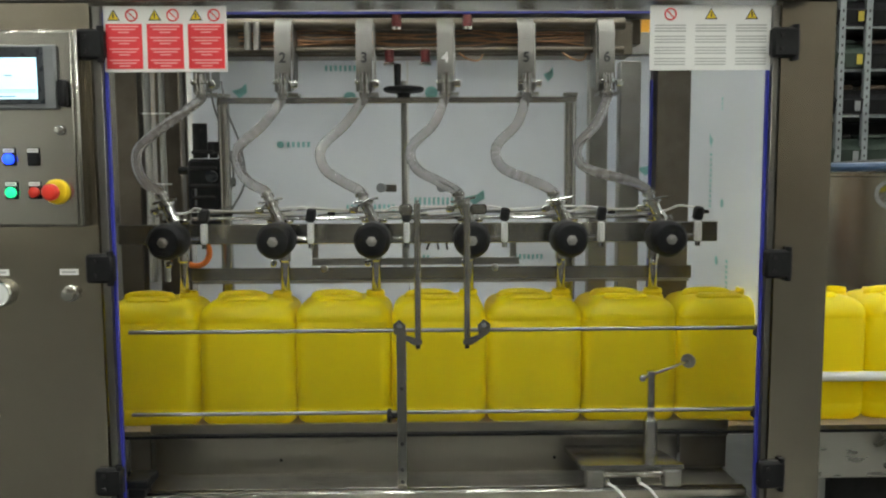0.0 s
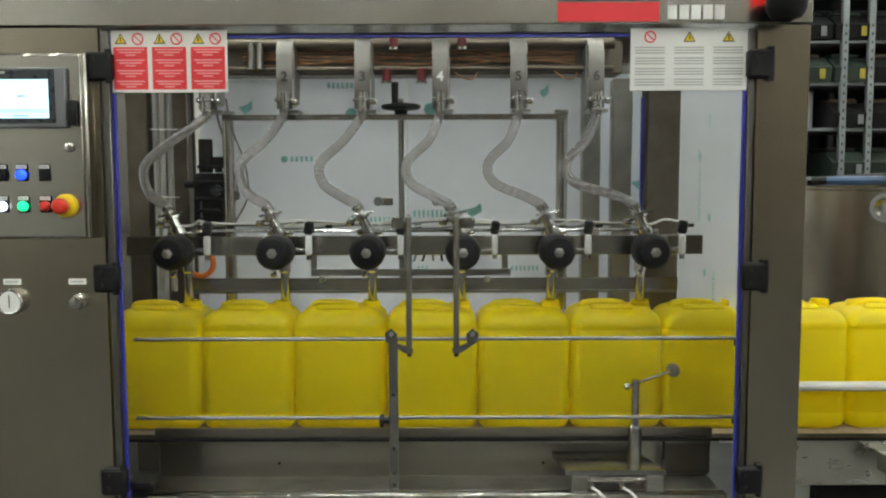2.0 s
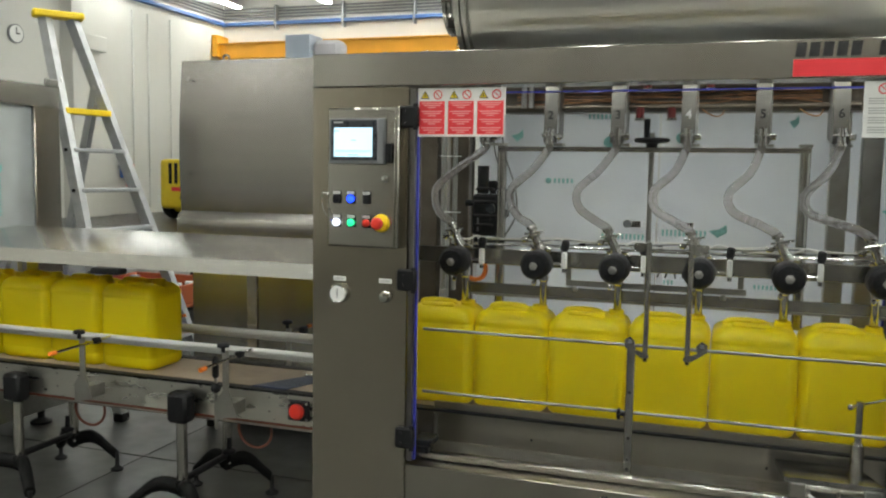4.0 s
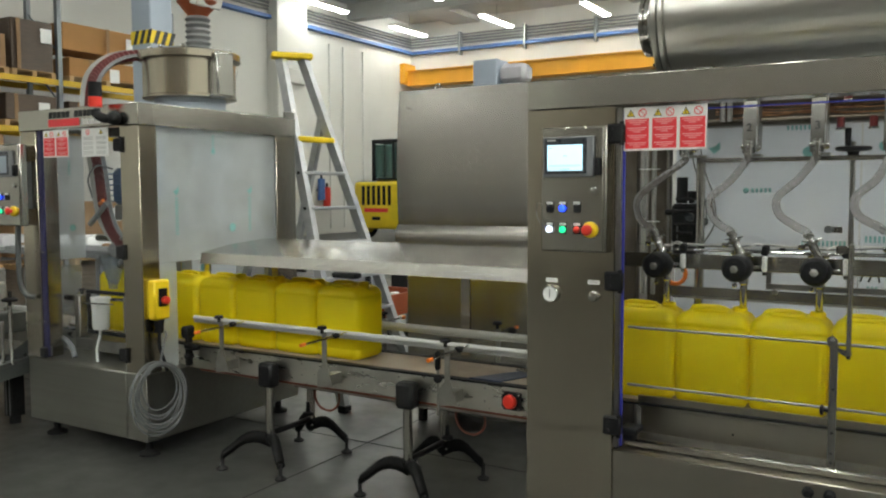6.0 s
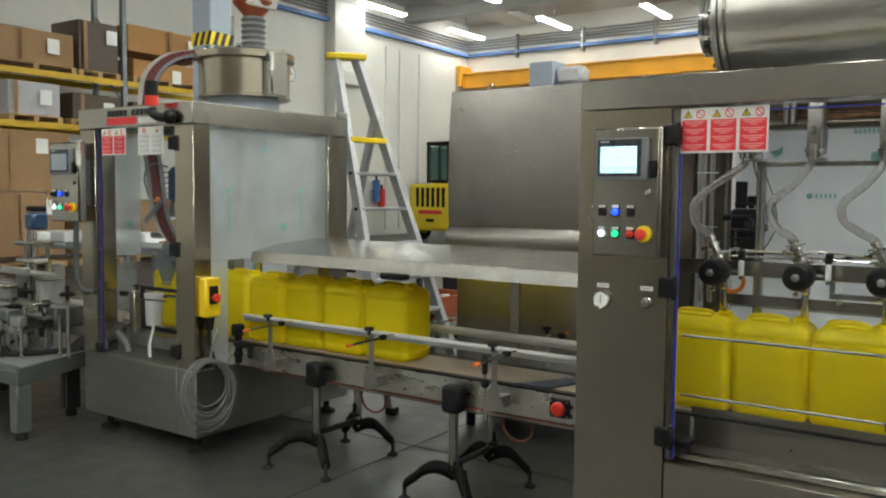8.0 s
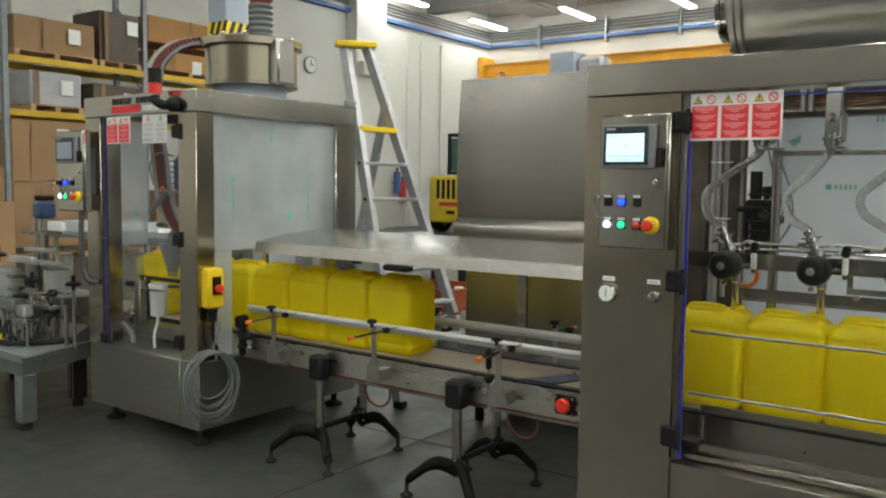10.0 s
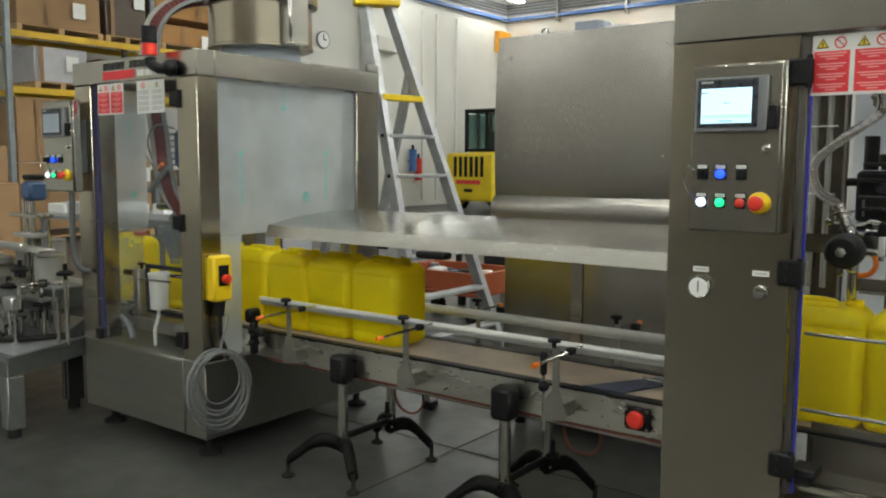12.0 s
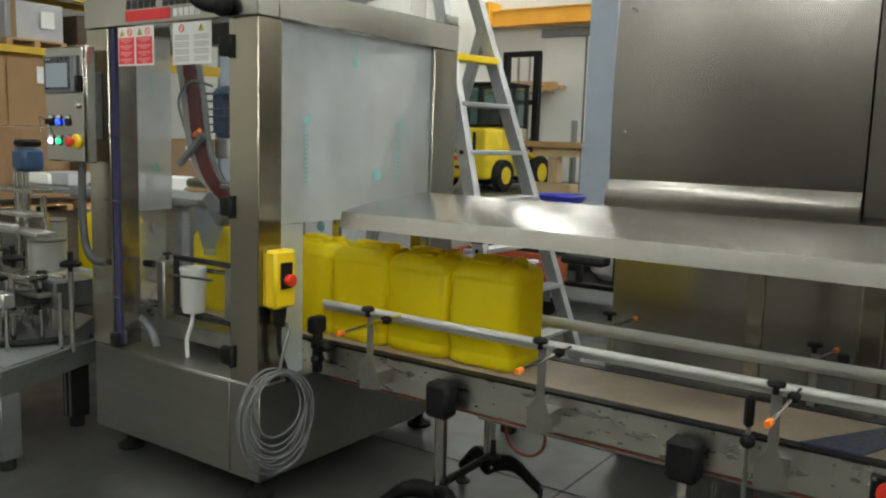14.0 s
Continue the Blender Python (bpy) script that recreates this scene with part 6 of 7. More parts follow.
        part("coiled_cable", sweep(B(), pts, 0.0045, 7, closed=True), CABLE, M, "loop of grey cable")
    part("cable_tail", sweep(B(), smooth_path([(-3.41, 2.20, 0.55), (-3.405, 2.22, 0.63), (-3.41, 2.25, 0.70), (-3.44, 2.27, 0.72)]), 0.0062, 7), CABLE, M)
    return M


def labelling_machine():
    """The next machine of the line: a frame table with label reels, posts and hand knobs."""
    L = thing("labelling_machine", (-5.3, 2.2, 0), "aluminium framed labelling machine with white label reels", "labelling machine")
    for x, y in ((-4.585, 1.765), (-4.86, 2.25), (-5.9, 1.78), (-5.9, 2.35)):
        lg = part("leg", box(B(), x - 0.045, x + 0.045, y - 0.045, y + 0.045, 0.05, 0.335, 0.006), ALUDIM if y < 2.2 else RUBBER, L, "ribbed aluminium leg" if y < 2.2 else "black rear leg")
        for d in (-0.02, 0.02):
            part("groove", box(B(), x + d - 0.006, x + d + 0.006, y - 0.0462, y - 0.0452, 0.06, 0.33), GREYPL, lg)
        part("foot", cyl(B(), (x, y, 0), (x, y, 0.05), 0.035, seg=12), RUBBER, lg)
    part("table", plate(B(), [(-6.0, 1.71), (-4.53, 1.72), (-4.74, 2.29), (-6.0, 2.42)], 0.337, 0.415, "xy"), ALUDIM, L, "grey table plate")
    part("table_mat", plate(B(), [(-6.0, 1.78), (-4.62, 1.79), (-4.79, 2.25), (-6.0, 2.38)], 0.417, 0.430, "xy"), GREYPL, L)
    part("table_rim", plate(B(), [(-4.56, 1.73), (-4.53, 1.73), (-4.74, 2.29), (-4.77, 2.29)], 0.417, 0.440, "xy"), ALUDIM, L)
    part("cable_run", sweep(B(), smooth_path([(-5.6, 1.80, 0.45), (-5.2, 1.82, 0.455), (-4.95, 1.9, 0.455), (-4.85, 2.1, 0.45), (-4.8, 2.3, 0.45)]), 0.016, 8), RUBBER, L)
    part("end_gusset", plate(B(), [(2.12, 0.432), (2.40, 0.432), (2.40, 0.56), (2.34, 0.56)], -4.80, -4.79, "yz"), GREYHOSE, L)
    part("side_box", box(B(), -4.98, -4.80, 2.12, 2.32, 0.60, 0.735, 0.01), ALUDIM, L, "grey guide box")
    part("side_box", box(B(), -5.28, -5.04, 2.05, 2.2, 0.58, 0.68, 0.01), ALU, L)
    part("guide_block", box(B(), -5.18, -4.98, 1.90, 1.99, 0.655, 0.73, 0.008), ALUDIM, L)
    part("guide_block", box(B(), -4.95, -4.84, 1.90, 1.96, 0.63, 0.70, 0.008), ALU, L)
    for x in (-5.16, -5.09, -5.02, -4.93, -4.87):
        part("guide_pin", cyl(B(), (x, 1.93, 0.43), (x, 1.93, 0.655), 0.010, seg=10), CHROME, L)
    part("drive_box", box(B(), -5.34, -5.20, 1.86, 1.98, 0.432, 0.58, 0.01), RUBBER, L)
    part("dark_panel", box(B(), -5.9, -5.30, 2.36, 2.38, 0.45, 0.78, 0.004), RUBBER, L, "dark rear panel")
    part("tension_arm", box(B(), -5.42, -5.12, 2.10, 2.14, 0.94, 0.975, 0.006), ALU, L)
    part("reel_shaft", cyl(B(), (-5.13, 2.28, 0.43), (-5.13, 2.28, 1.02), 0.012, seg=10), CHROME, L)
    part("loose_cable", sweep(B(), smooth_path([(-4.95, 1.85, 0.45), (-5.05, 1.95, 0.50), (-5.0, 2.05, 0.56), (-4.92, 1.98, 0.62)]), 0.010, 8), RUBBER, L)
    part("loose_cable", sweep(B(), smooth_path([(-5.4, 1.80, 0.45), (-5.25, 1.76, 0.47), (-5.1, 1.84, 0.50), (-5.08, 1.95, 0.60)]), 0.012, 8), RUBBER, L)
    part("motor_block", box(B(), -5.34, -5.22, 2.22, 2.34, 1.22, 1.34, 0.02), BLUEDARK, L, "dark blue motor")
    part("motor_cap", box(B(), -5.33, -5.23, 2.23, 2.33, 1.345, 1.38, 0.01), BLACK, L)
    rnd = random.Random(5)
    for k, (x, y, z0, z1, r) in enumerate(((-5.32, 2.24, 0.43, 1.22, 0.016), (-5.24, 2.24, 0.43, 1.22, 0.016), (-5.24, 2.33, 0.43, 1.1, 0.016), (-5.05, 2.0, 0.43, 0.80, 0.014), (-4.95, 2.0, 0.43, 0.78, 0.014), (-4.88, 2.1, 0.43, 0.74, 0.012),
                                           (-5.5, 1.95, 0.43, 0.9, 0.014), (-5.62, 2.1, 0.43, 1.0, 0.016), (-5.15, 1.92, 0.43, 0.7, 0.012), (-4.66, 2.12, 0.43, 0.8, 0.012), (-4.72, 2.1, 0.43, 0.7, 0.012), (-4.80, 2.2, 0.43, 0.8, 0.012), (-5.75, 2.0, 0.43, 0.8, 0.014))):
        part("post", cyl(B(), (x, y, z0), (x, y, z1), r, seg=12), CHROME, L)
    for x0, x1, y, z, m in ((-5.45, -5.10, 2.25, 1.12, STEEL), (-5.40, -5.16, 2.24, 1.0, ALU), (-5.55, -5.0, 2.2, 0.92, ALU), (-5.2, -4.78, 2.02, 0.76, STEEL), (-5.3, -4.82, 2.1, 0.66, ALU), (-5.7, -5.2, 2.05, 0.84, STEEL), (-5.6, -4.9, 1.98, 0.58, STEEL_DULL)):
        part("cross_plate", box(B(), x0, x1, y - 0.05, y + 0.05, z, z + 0.022, 0.004), m, L)
    for x, y, z in ((-4.66, 2.12, 0.79), (-4.93, 2.0, 0.80), (-5.03, 1.98, 0.70), (-5.25, 1.95, 0.95), (-5.5, 1.93, 0.92), (-4.86, 2.08, 0.6)):
        part("hand_knob", turned(B(), (x, y, z), (0, 0, 1), [(0.01, 0), (0.01, 0.03), (0.045, 0.035), (0.05, 0.048), (0.03, 0.06), (0.012, 0.062), (0.012, 0.10)], 16), BLACK, L)
    for x, y, z, r in ((-5.13, 2.28, 0.735, 0.088), (-5.36, 2.05, 0.72, 0.11), (-5.2, 2.36, 0.82, 0.06), (-5.62, 2.15, 0.72, 0.08)):
        rl = part("label_reel", turned(B(), (x, y, z), (0, 0, 1), [(0.02, 0), (r, 0.003), (r, 0.15), (0.02, 0.155)], 26), CUPGREY, L, "white label reel")
        part("reel_top", cyl(B(), (x, y, z + 0.156), (x, y, z + 0.166), r * 0.95, seg=24), ALU, rl)
    for k in range(8):
        a = Vector((-5.7 + 0.11 * k, 1.85 + rnd.uniform(0, 0.4), 0.62 + 0.05 * (k % 4)))
        part("tie_rod", cyl(B(), a, a + Vector((0.28, rnd.uniform(-0.1, 0.1), 0.01)), 0.008, seg=8), CHROME, L)
        part("clamp", box(B(), a.x + 0.1, a.x + 0.14, a.y - 0.02, a.y + 0.02, a.z - 0.022, a.z + 0.024, 0.006), BLACK if k % 2 else ALU, L)
    part("label_web", box(B(), -5.6, -5.25, 2.30, 2.303, 0.80, 0.93), CUPGREY, L)
    part("bottle_guide", box(B(), -5.3, -4.75, 2.44, 2.46, 0.70, 0.73, 0.004), GREYBAR, L)
    part("yellow_guard", plate(B(), [(-5.28, 0.46), (-5.12, 0.46), (-5.2, 0.56)], 1.9, 1.906), YELLOWPL, L)
    part("disc", turned(B(), (-5.35, 1.95, 0.435), (0, 0, 1), [(0.20, 0), (0.21, 0.01), (0.21, 0.03), (0.16, 0.045), (0.05, 0.045)], 32), ALU, L, "round turntable disc")
    part("back_shelf", box(B(), -6.3, -5.0, 3.1, 3.5, 1.03, 1.06, 0.004), GREYPL, L)
    part("back_leg", box(B(), -6.2, -6.1, 3.2, 3.3, 0, 1.03), GREYPL, L)
    part("back_leg", box(B(), -5.2, -5.1, 3.2, 3.3, 0, 1.03), GREYPL, L)


def work_table():
    t = thing("packing_table", (-7.2, 4.4, 0), "grey table piled with papers and white parcels", "table")
    part("tabletop", box(B(), -8.6, -6.2, 3.9, 5.0, 0.90, 0.94, 0.006), GREYPL, t)
    for x in (-8.5, -6.3):
        for y in (4.0, 4.9):
            part("leg", box(B(), x - 0.03, x + 0.03, y - 0.03, y + 0.03, 0, 0.9), GREYPL, t)
    rnd = random.Random(21)
    for k in range(9):
        x, y, s = -8.35 + 0.24 * k, 4.25 + rnd.uniform(-0.2, 0.45), rnd.uniform(0.10, 0.19)
        solo("parcel", box(B(), x - s, x + s, y - 0.12, y + 0.14, 0.942, 0.942 + rnd.uniform(0.03, 0.14), 0.012, turn=Euler((0, 0, rnd.uniform(-0.4, 0.4))).to_matrix()), (WHITE, WRAP, CARD)[k % 3] if k != 4 else WHITE,
             "flat parcel lying on the packing table", "parcel", "parcels on the table", at=(x, y, 0.942))


def ladder():
    l = thing("step_ladder", (-3.4, 3.8, 0), "aluminium step ladder with yellow top and step", "ladder")
    top = 2.47
    tl, tr = Vector((-3.886, 3.767, top)), Vector((-3.782, 3.888, top))
    bl, br = Vector((-3.155, 3.53, 0.0)), Vector((-3.189, 4.481, 0.0))
    wide = Vector((0.10, 0.995, 0)).normalized()

    def rail(a, b, w=0.036, d=0.024):
        bm = B()
        along = (b - a).normalized()
        across = wide - along * wide.dot(along)
        across.normalize()
        nrm = along.cross(across)
        vs = [[bm.verts.new(p + across * sx * d + nrm * sy * w) for sx, sy in ((-1, -1), (1, -1), (1, 1), (-1, 1))] for p in (a, b)]
        for q in range(4):
            bm.faces.new((vs[0][q], vs[0][(q + 1) % 4], vs[1][(q + 1) % 4], vs[1][q]))
        bm.faces.new(vs[0])
        bm.faces.new(vs[1])
        return bm
    for a, b in ((tl, bl), (tr, br)):
        r = part("front_rail", rail(a, b), ALU_LIGHT, l, "aluminium ladder rail")
        part("rail_foot", box(B(), b.x - 0.035, b.x + 0.035, b.y - 0.035, b.y + 0.035, 0, 0.05, 0.006), RUBBER, r)
    for z, m in ((1.877, YELLOWPL), (1.632, ALU_LIGHT), (1.38, ALU_LIGHT), (1.13, ALU_LIGHT), (0.88, ALU_LIGHT), (0.63, ALU_LIGHT), (0.38, ALU_LIGHT), (0.14, ALU_LIGHT)):
        f = 1 - z / top
        a, b = tl.lerp(bl, f), tr.lerp(br, f)
        c = (a + b) / 2
        half = (b - a).length / 2
        ang = math.atan2((b - a).y, (b - a).x)
        h = 0.019 if m is YELLOWPL else 0.012
        part("step", box(B(), c.x - half, c.x + half, c.y - 0.045, c.y + 0.045, c.z - h, c.z + h, 0.004, turn=Euler((0, 0, ang)).to_matrix()), m, l, "yellow plastic step" if m is YELLOWPL else "")
        part("step_rivet", cyl(B(), a - wide * 0.026, a - wide * 0.034, 0.012, seg=10), BLACK, l)
    c = (tl + tr) / 2
    part("top_cap", box(B(), c.x - 0.15, c.x + 0.15, c.y - 0.055, c.y + 0.055, top - 0.005, top + 0.04, 0.010, turn=Euler((0, 0, math.atan2((tr - tl).y, (tr - tl).x))).to_matrix()), YELLOWPL, l, "yellow plastic top cap")
    for a, b, foot in ((tl, bl, Vector((-4.62, 3.78, 0))), (tr, br, Vector((-4.60, 4.42, 0)))):
        f = 1 - 2.06 / top
        part("rear_rail", rail(a.lerp(b, f), foot, 0.030, 0.018), ALU_LIGHT, l)
        part("hinge_plate", ball(B(), a.lerp(b, f), 0.05, (0.9, 0.5, 0.9), 12), ALU, l)


def pallet(x0, x1, y0, y1, z, parent):
    for k in range(3):
        y = y0 + (y1 - y0 - 0.1) * k / 2
        part("pallet_runner", box(B(), x0, x1, y, y + 0.1, z, z + 0.09), WOOD, parent)
    for k in range(6):
        x = x0 + (x1 - x0 - 0.12) * k / 5
        part("pallet_board", box(B(), x, x + 0.12, y0, y1, z + 0.091, z + 0.113), WOOD, parent)


def rack():
    r = thing("pallet_rack", (-15.5, 8.5, 0), "tall pallet rack with yellow beams", "rack")
    xf, xb = -15.0, -16.05
    for y in (6.85, 9.72, 12.6):
        for x in (xf - 0.05, xb):
            part("upright", box(B(), x - 0.05, x + 0.05, y - 0.05, y + 0.05, 0, 5.6, 0.006), UPRIGHT, r)
        for k in range(5):
            part("brace", cyl(B(), (xf - 0.05, y, 0.3 + k), (xb, y, 1.2 + k), 0.018, seg=6), UPRIGHT, r)
    for z in (2.72, 3.70):
        for y0, y1 in ((6.9, 9.67), (9.77, 12.55)):
            for x in (xf, xb):
                part("beam", box(B(), x - 0.045, x + 0.005, y0, y1, z - 0.06, z + 0.06, 0.004), RACK, r, "yellow rack beam")
    rnd = random.Random(3)
    loads = ((7.0, 8.62, 3.762, 4.50, CARD, "brown cardboard carton on a pallet in the rack"), (8.68, 9.60, 3.762, 4.85, CARD_DARK, "dark wrapped carton in the rack"),
             (9.9, 11.75, 3.762, 4.25, CARD_ORANGE, "brown cardboard carton on a pallet in the rack"), (9.8, 11.9, 4.40, 4.95, CARD_ORANGE, "stacked brown cardboard carton"),
             (7.28, 8.32, 2.782, 3.52, WRAP, "white wrapped load on a rack pallet"), (8.50, 9.62, 2.782, 3.40, CARD_DARK, "dark wrapped carton with paper label"),
             (9.85, 11.0, 2.782, 3.35, CARD_DARK, "dark wrapped carton in the rack"), (6.9, 8.5, 1.45, 2.60, CARD, "large brown carton stacked by the rack"),
             (6.9, 8.35, 0.12, 1.44, CARD, "large brown carton stacked by the rack"), (8.6, 9.6, 0.12, 1.5, CARD, "brown carton standing below the rack"), (9.9, 11.6, 0.12, 1.3, CARD, "brown carton standing below the rack"))
    for y0, y1, z0, z1, m, lab in loads:
        pz = z0
        t = thing("carton", (-15.5, (y0 + y1) / 2, z0), lab, "carton", "cartons in the rack")
        if z0 > 4.3 or 1.44 < z0 < 1.5:
            z0 -= 0.115
        else:
            pallet(-16.0, -14.98, y0, y1, pz if pz > 1 else 0.0, t)
        part("body", box(B(), -15.98, -15.0 + rnd.uniform(-0.05, 0.03), y0 + 0.02, y1 - 0.02, z0 + 0.116, z1, 0.015), m, t)
        yl = y0 + (y1 - y0) * rnd.uniform(0.5, 0.75)
        part("paper_label", box(B(), -14.965, -14.962, yl, yl + 0.24, z1 - 0.42, z1 - 0.14), WHITE, t)
        part("tape", box(B(), -14.966, -14.963, yl - 0.5, yl - 0.42, z0 + 0.12, z1 - 0.01), CARD, t)
    s = thing("wooden_crate", (-13.2, 3.4, 0), "stack of brown cartons beside the packing area", "carton")
    part("body", box(B(), -14.2, -12.9, 4.6, 5.9, 0.0, 1.15, 0.02), CARD, s)
    part("upper_body", box(B(), -14.1, -13.0, 4.8, 5.8, 1.152, 1.7, 0.02), CARD, s)


def forklift():
    """Rear at the origin, front along +x; turned as a whole."""
    t = thing("forklift_truck", (0, 0, 0), "yellow forklift truck with dark cab parked by the wall", "forklift")
    part("counterweight", box(B(), 0.0, 0.95, -0.90, 0.90, 0.34, 1.80, 0.12, seg=3), TRUCK, t, "yellow counterweight")
    for k in range(6):
        y = -0.50 + 0.2 * k
        part("grille_slot", box(B(), -0.012, 0.01, y - 0.06, y + 0.06, 1.08, 1.68, 0.01), BLACK, t)
    part("name_bar", box(B(), -0.014, 0.0, -0.45, 0.45, 0.86, 0.98), REDLABEL, t)
    part("tow_pin", box(B(), -0.03, 0.02, -0.15, 0.15, 0.62, 0.72, 0.01), BLACK, t)
    part("hood", box(B(), 0.96, 2.2, -0.80, 0.80, 0.75, 1.86, 0.08), TRUCK, t)
    part("chassis", box(B(), 0.9, 3.1, -0.75, 0.75, 0.40, 0.95, 0.05), TRUCK, t)
    part("fender", box(B(), 2.3, 3.3, -1.0, 1.0, 0.95, 1.12, 0.04), TRUCK, t)
    for x, w, r in ((0.80, 0.98, 0.46), (2.85, 0.98, 0.52)):
        for s in (-1, 1):
            wh = part("wheel", turned(B(), (x, s * w - 0.14, r), (0, 1, 0), [(r * 0.6, 0), (r * 0.95, 0.01), (r, 0.06), (r, 0.22), (r * 0.95, 0.27), (r * 0.6, 0.28)], 28), RUBBER, t, "black tyre")
            part("rim", turned(B(), (x, s * w - 0.15, r), (0, 1, 0), [(r * 0.2, 0), (r * 0.55, 0.01), (r * 0.55, 0.29), (r * 0.2, 0.30)], 20), TRUCK, wh)
    for x in (0.95, 2.25):
        for y in (-0.80, 0.80):
            part("cab_post", box(B(), x - 0.05, x + 0.05, y - 0.05, y + 0.05, 1.84, 3.05, 0.01), BLACK, t)
    for y in (-0.80, 0.80):
        part("cab_mullion", box(B(), 1.5, 1.58, y - 0.04, y + 0.04, 1.84, 3.05), BLACK, t)
        part("side_glass", box(B(), 1.0, 2.2, y - 0.008, y + 0.008, 1.95, 3.0), CABGLASS, t)
    part("rear_glass", box(B(), 0.945, 0.955, -0.75, 0.75, 1.95, 3.0), CABGLASS, t)
    part("rear_mullion", box(B(), 0.91, 0.94, -0.04, 0.04, 1.86, 3.05), BLACK, t)
    part("cab_sill", box(B(), 0.92, 2.3, -0.84, 0.84, 1.862, 1.94, 0.02), BLACK, t)
    part("cab_roof", box(B(), 0.88, 2.35, -0.86, 0.86, 3.052, 3.16, 0.03), BLACK, t)
    part("seat", box(B(), 1.3, 1.75, -0.25, 0.25, 1.945, 2.5, 0.06), BLACK, t)
    part("mirror", box(B(), 0.9, 1.0, -0.95, -0.80, 3.0, 3.3, 0.03), BLACK, t)
    for y in (-0.42, 0.42):
        part("mast_rail", box(B(), 3.15, 3.34, 1.35 * y - 0.11, 1.35 * y + 0.11, 0.15, 4.2, 0.01), BLACK, t, "black mast rail")
        part("chain", box(B(), 3.34, 3.38, y * 0.5 - 0.03, y * 0.5 + 0.03, 0.5, 4.1), STEEL_DULL, t)
        part("fork", box(B(), 3.45, 4.15, y - 0.07, y + 0.07, 0.10, 0.16), BLACK, t)
    for z in (1.2, 2.6, 4.1):
        part("mast_tie", box(B(), 3.16, 3.30, -0.68, 0.68, z, z + 0.17, 0.01), BLACK, t)
    part("carriage", box(B(), 3.40, 3.5, -0.65, 0.65, 0.2, 0.9, 0.01), BLACK, t)
    part("tilt_cylinder", cyl(B(), (2.4, -0.6, 1.0), (3.15, -0.5, 1.6), 0.05, seg=10), CHROME, t)
    t.matrix_basis = pose(-14.6, 20.1, 0, 0, 0, 88)


def far_things():
    w = thing("timber_bracket", (-16.8, 27.6, 3.2), "timber pieces stored on a wall bracket", "timber rack")
    for x in (-18.0, -16.4):
        part("bracket", box(B(), x - 0.04, x + 0.04, 26.9, 27.98, 3.2, 3.27), PIPE, w)
    rnd = random.Random(9)
    for k in range(6):
        z = 3.272 + 0.13 * (k // 2)
        part("timber", box(B(), -18.15 + 0.25 * (k % 3), -15.4 + rnd.uniform(-0.5, 0.4), 26.95 + 0.4 * (k % 2), 27.3 + 0.4 * (k % 2), z, z + 0.12, 0.01), WOOD, w)
    s = thing("wooden_stand", (-12.3, 21.8, 0), "pale wooden stand with a thick timber on top", "stand")
    part("foot", box(B(), -13.1, -11.7, 21.5, 22.0, 0.0, 0.28, 0.01), WOODPALE, s)
    part("stem", box(B(), -12.5, -12.2, 21.6, 21.9, 0.282, 1.05, 0.01), WOODPALE, s)
    part("head", box(B(), -13.0, -11.5, 21.55, 21.95, 1.052, 1.3, 0.01), WOODPALE, s)
    part("timber", box(B(), -13.4, -10.9, 21.4, 22.1, 1.302, 1.48, 0.01), WOOD, s)
    for x in (-13.7, -12.9, -11.2):
        solo("steel_profile", box(B(), x, x + 0.15, 25.4, 25.6, 0, 2.2 if x < -13 else 1.4, 0.01), PIPE, "dark steel profile standing on the floor", "profile", "loose profiles", at=(x, 25.5, 0))
    solo("floor_box", box(B(), -11.9, -10.6, 24.0, 25.0, 0, 1.5, 0.02), COLUMN, "blue grey steel box on the floor", "box", at=(-11.2, 24.5, 0))
    c = thing("cable_ring", (-5.9, 9.4, 0), "ring of blue cable lying on a low stand", "cable")
    part("low_stand", box(B(), -6.4, -5.4, 9.0, 9.9, 0, 0.70, 0.01), GREYPL, c)
    for k in range(5):
        pts = [(-5.9 + (0.27 + 0.012 * k) * math.cos(q * math.pi / 14), 9.4 + (0.27 + 0.012 * k) * math.sin(q * math.pi / 14), 0.72 + 0.018 * k) for q in range(28)]
        part("cable_turn", sweep(B(), pts, 0.014, 7, closed=True), BLUE, c)
    # low orange trolley with loose parts
    t = thing("tool_trolley", (-4.75, 5.95, 0), "low orange trolley loaded with loose parts", "trolley")
    part("deck", box(B(), -5.25, -4.23, 5.6, 6.3, 0.29, 0.325, 0.006), CARTPAINT, t)
    part("tray_side", box(B(), -5.25, -4.23, 5.6, 5.63, 0.326, 0.50, 0.006), CARTPAINT, t)
    part("tray_side", box(B(), -5.25, -4.23, 6.27, 6.3, 0.326, 0.50, 0.006), CARTPAINT, t)
    part("tray_end", box(B(), -5.25, -5.22, 5.631, 6.269, 0.326, 0.50, 0.006), CARTPAINT, t)
    part("tray_end", box(B(), -4.26, -4.23, 5.631, 6.269, 0.326, 0.50, 0.006), CARTPAINT, t)
    for x in (-5.13, -4.35):
        for y in (5.7, 6.2):
            part("caster", turned(B(), (x, y - 0.02, 0.08), (0, 1, 0), [(0.03, 0), (0.08, 0.002), (0.08, 0.04), (0.03, 0.042)], 18), RUBBER, t)
            part("caster_fork", box(B(), x - 0.03, x + 0.03, y - 0.03, y + 0.03, 0.12, 0.289), PIPE, t)
    rnd = random.Random(14)
    mats = (GREYPL, BLACK, WHITECUP, BLACK, CARTPAINT, ALU, BLUEDARK, RUBBER)
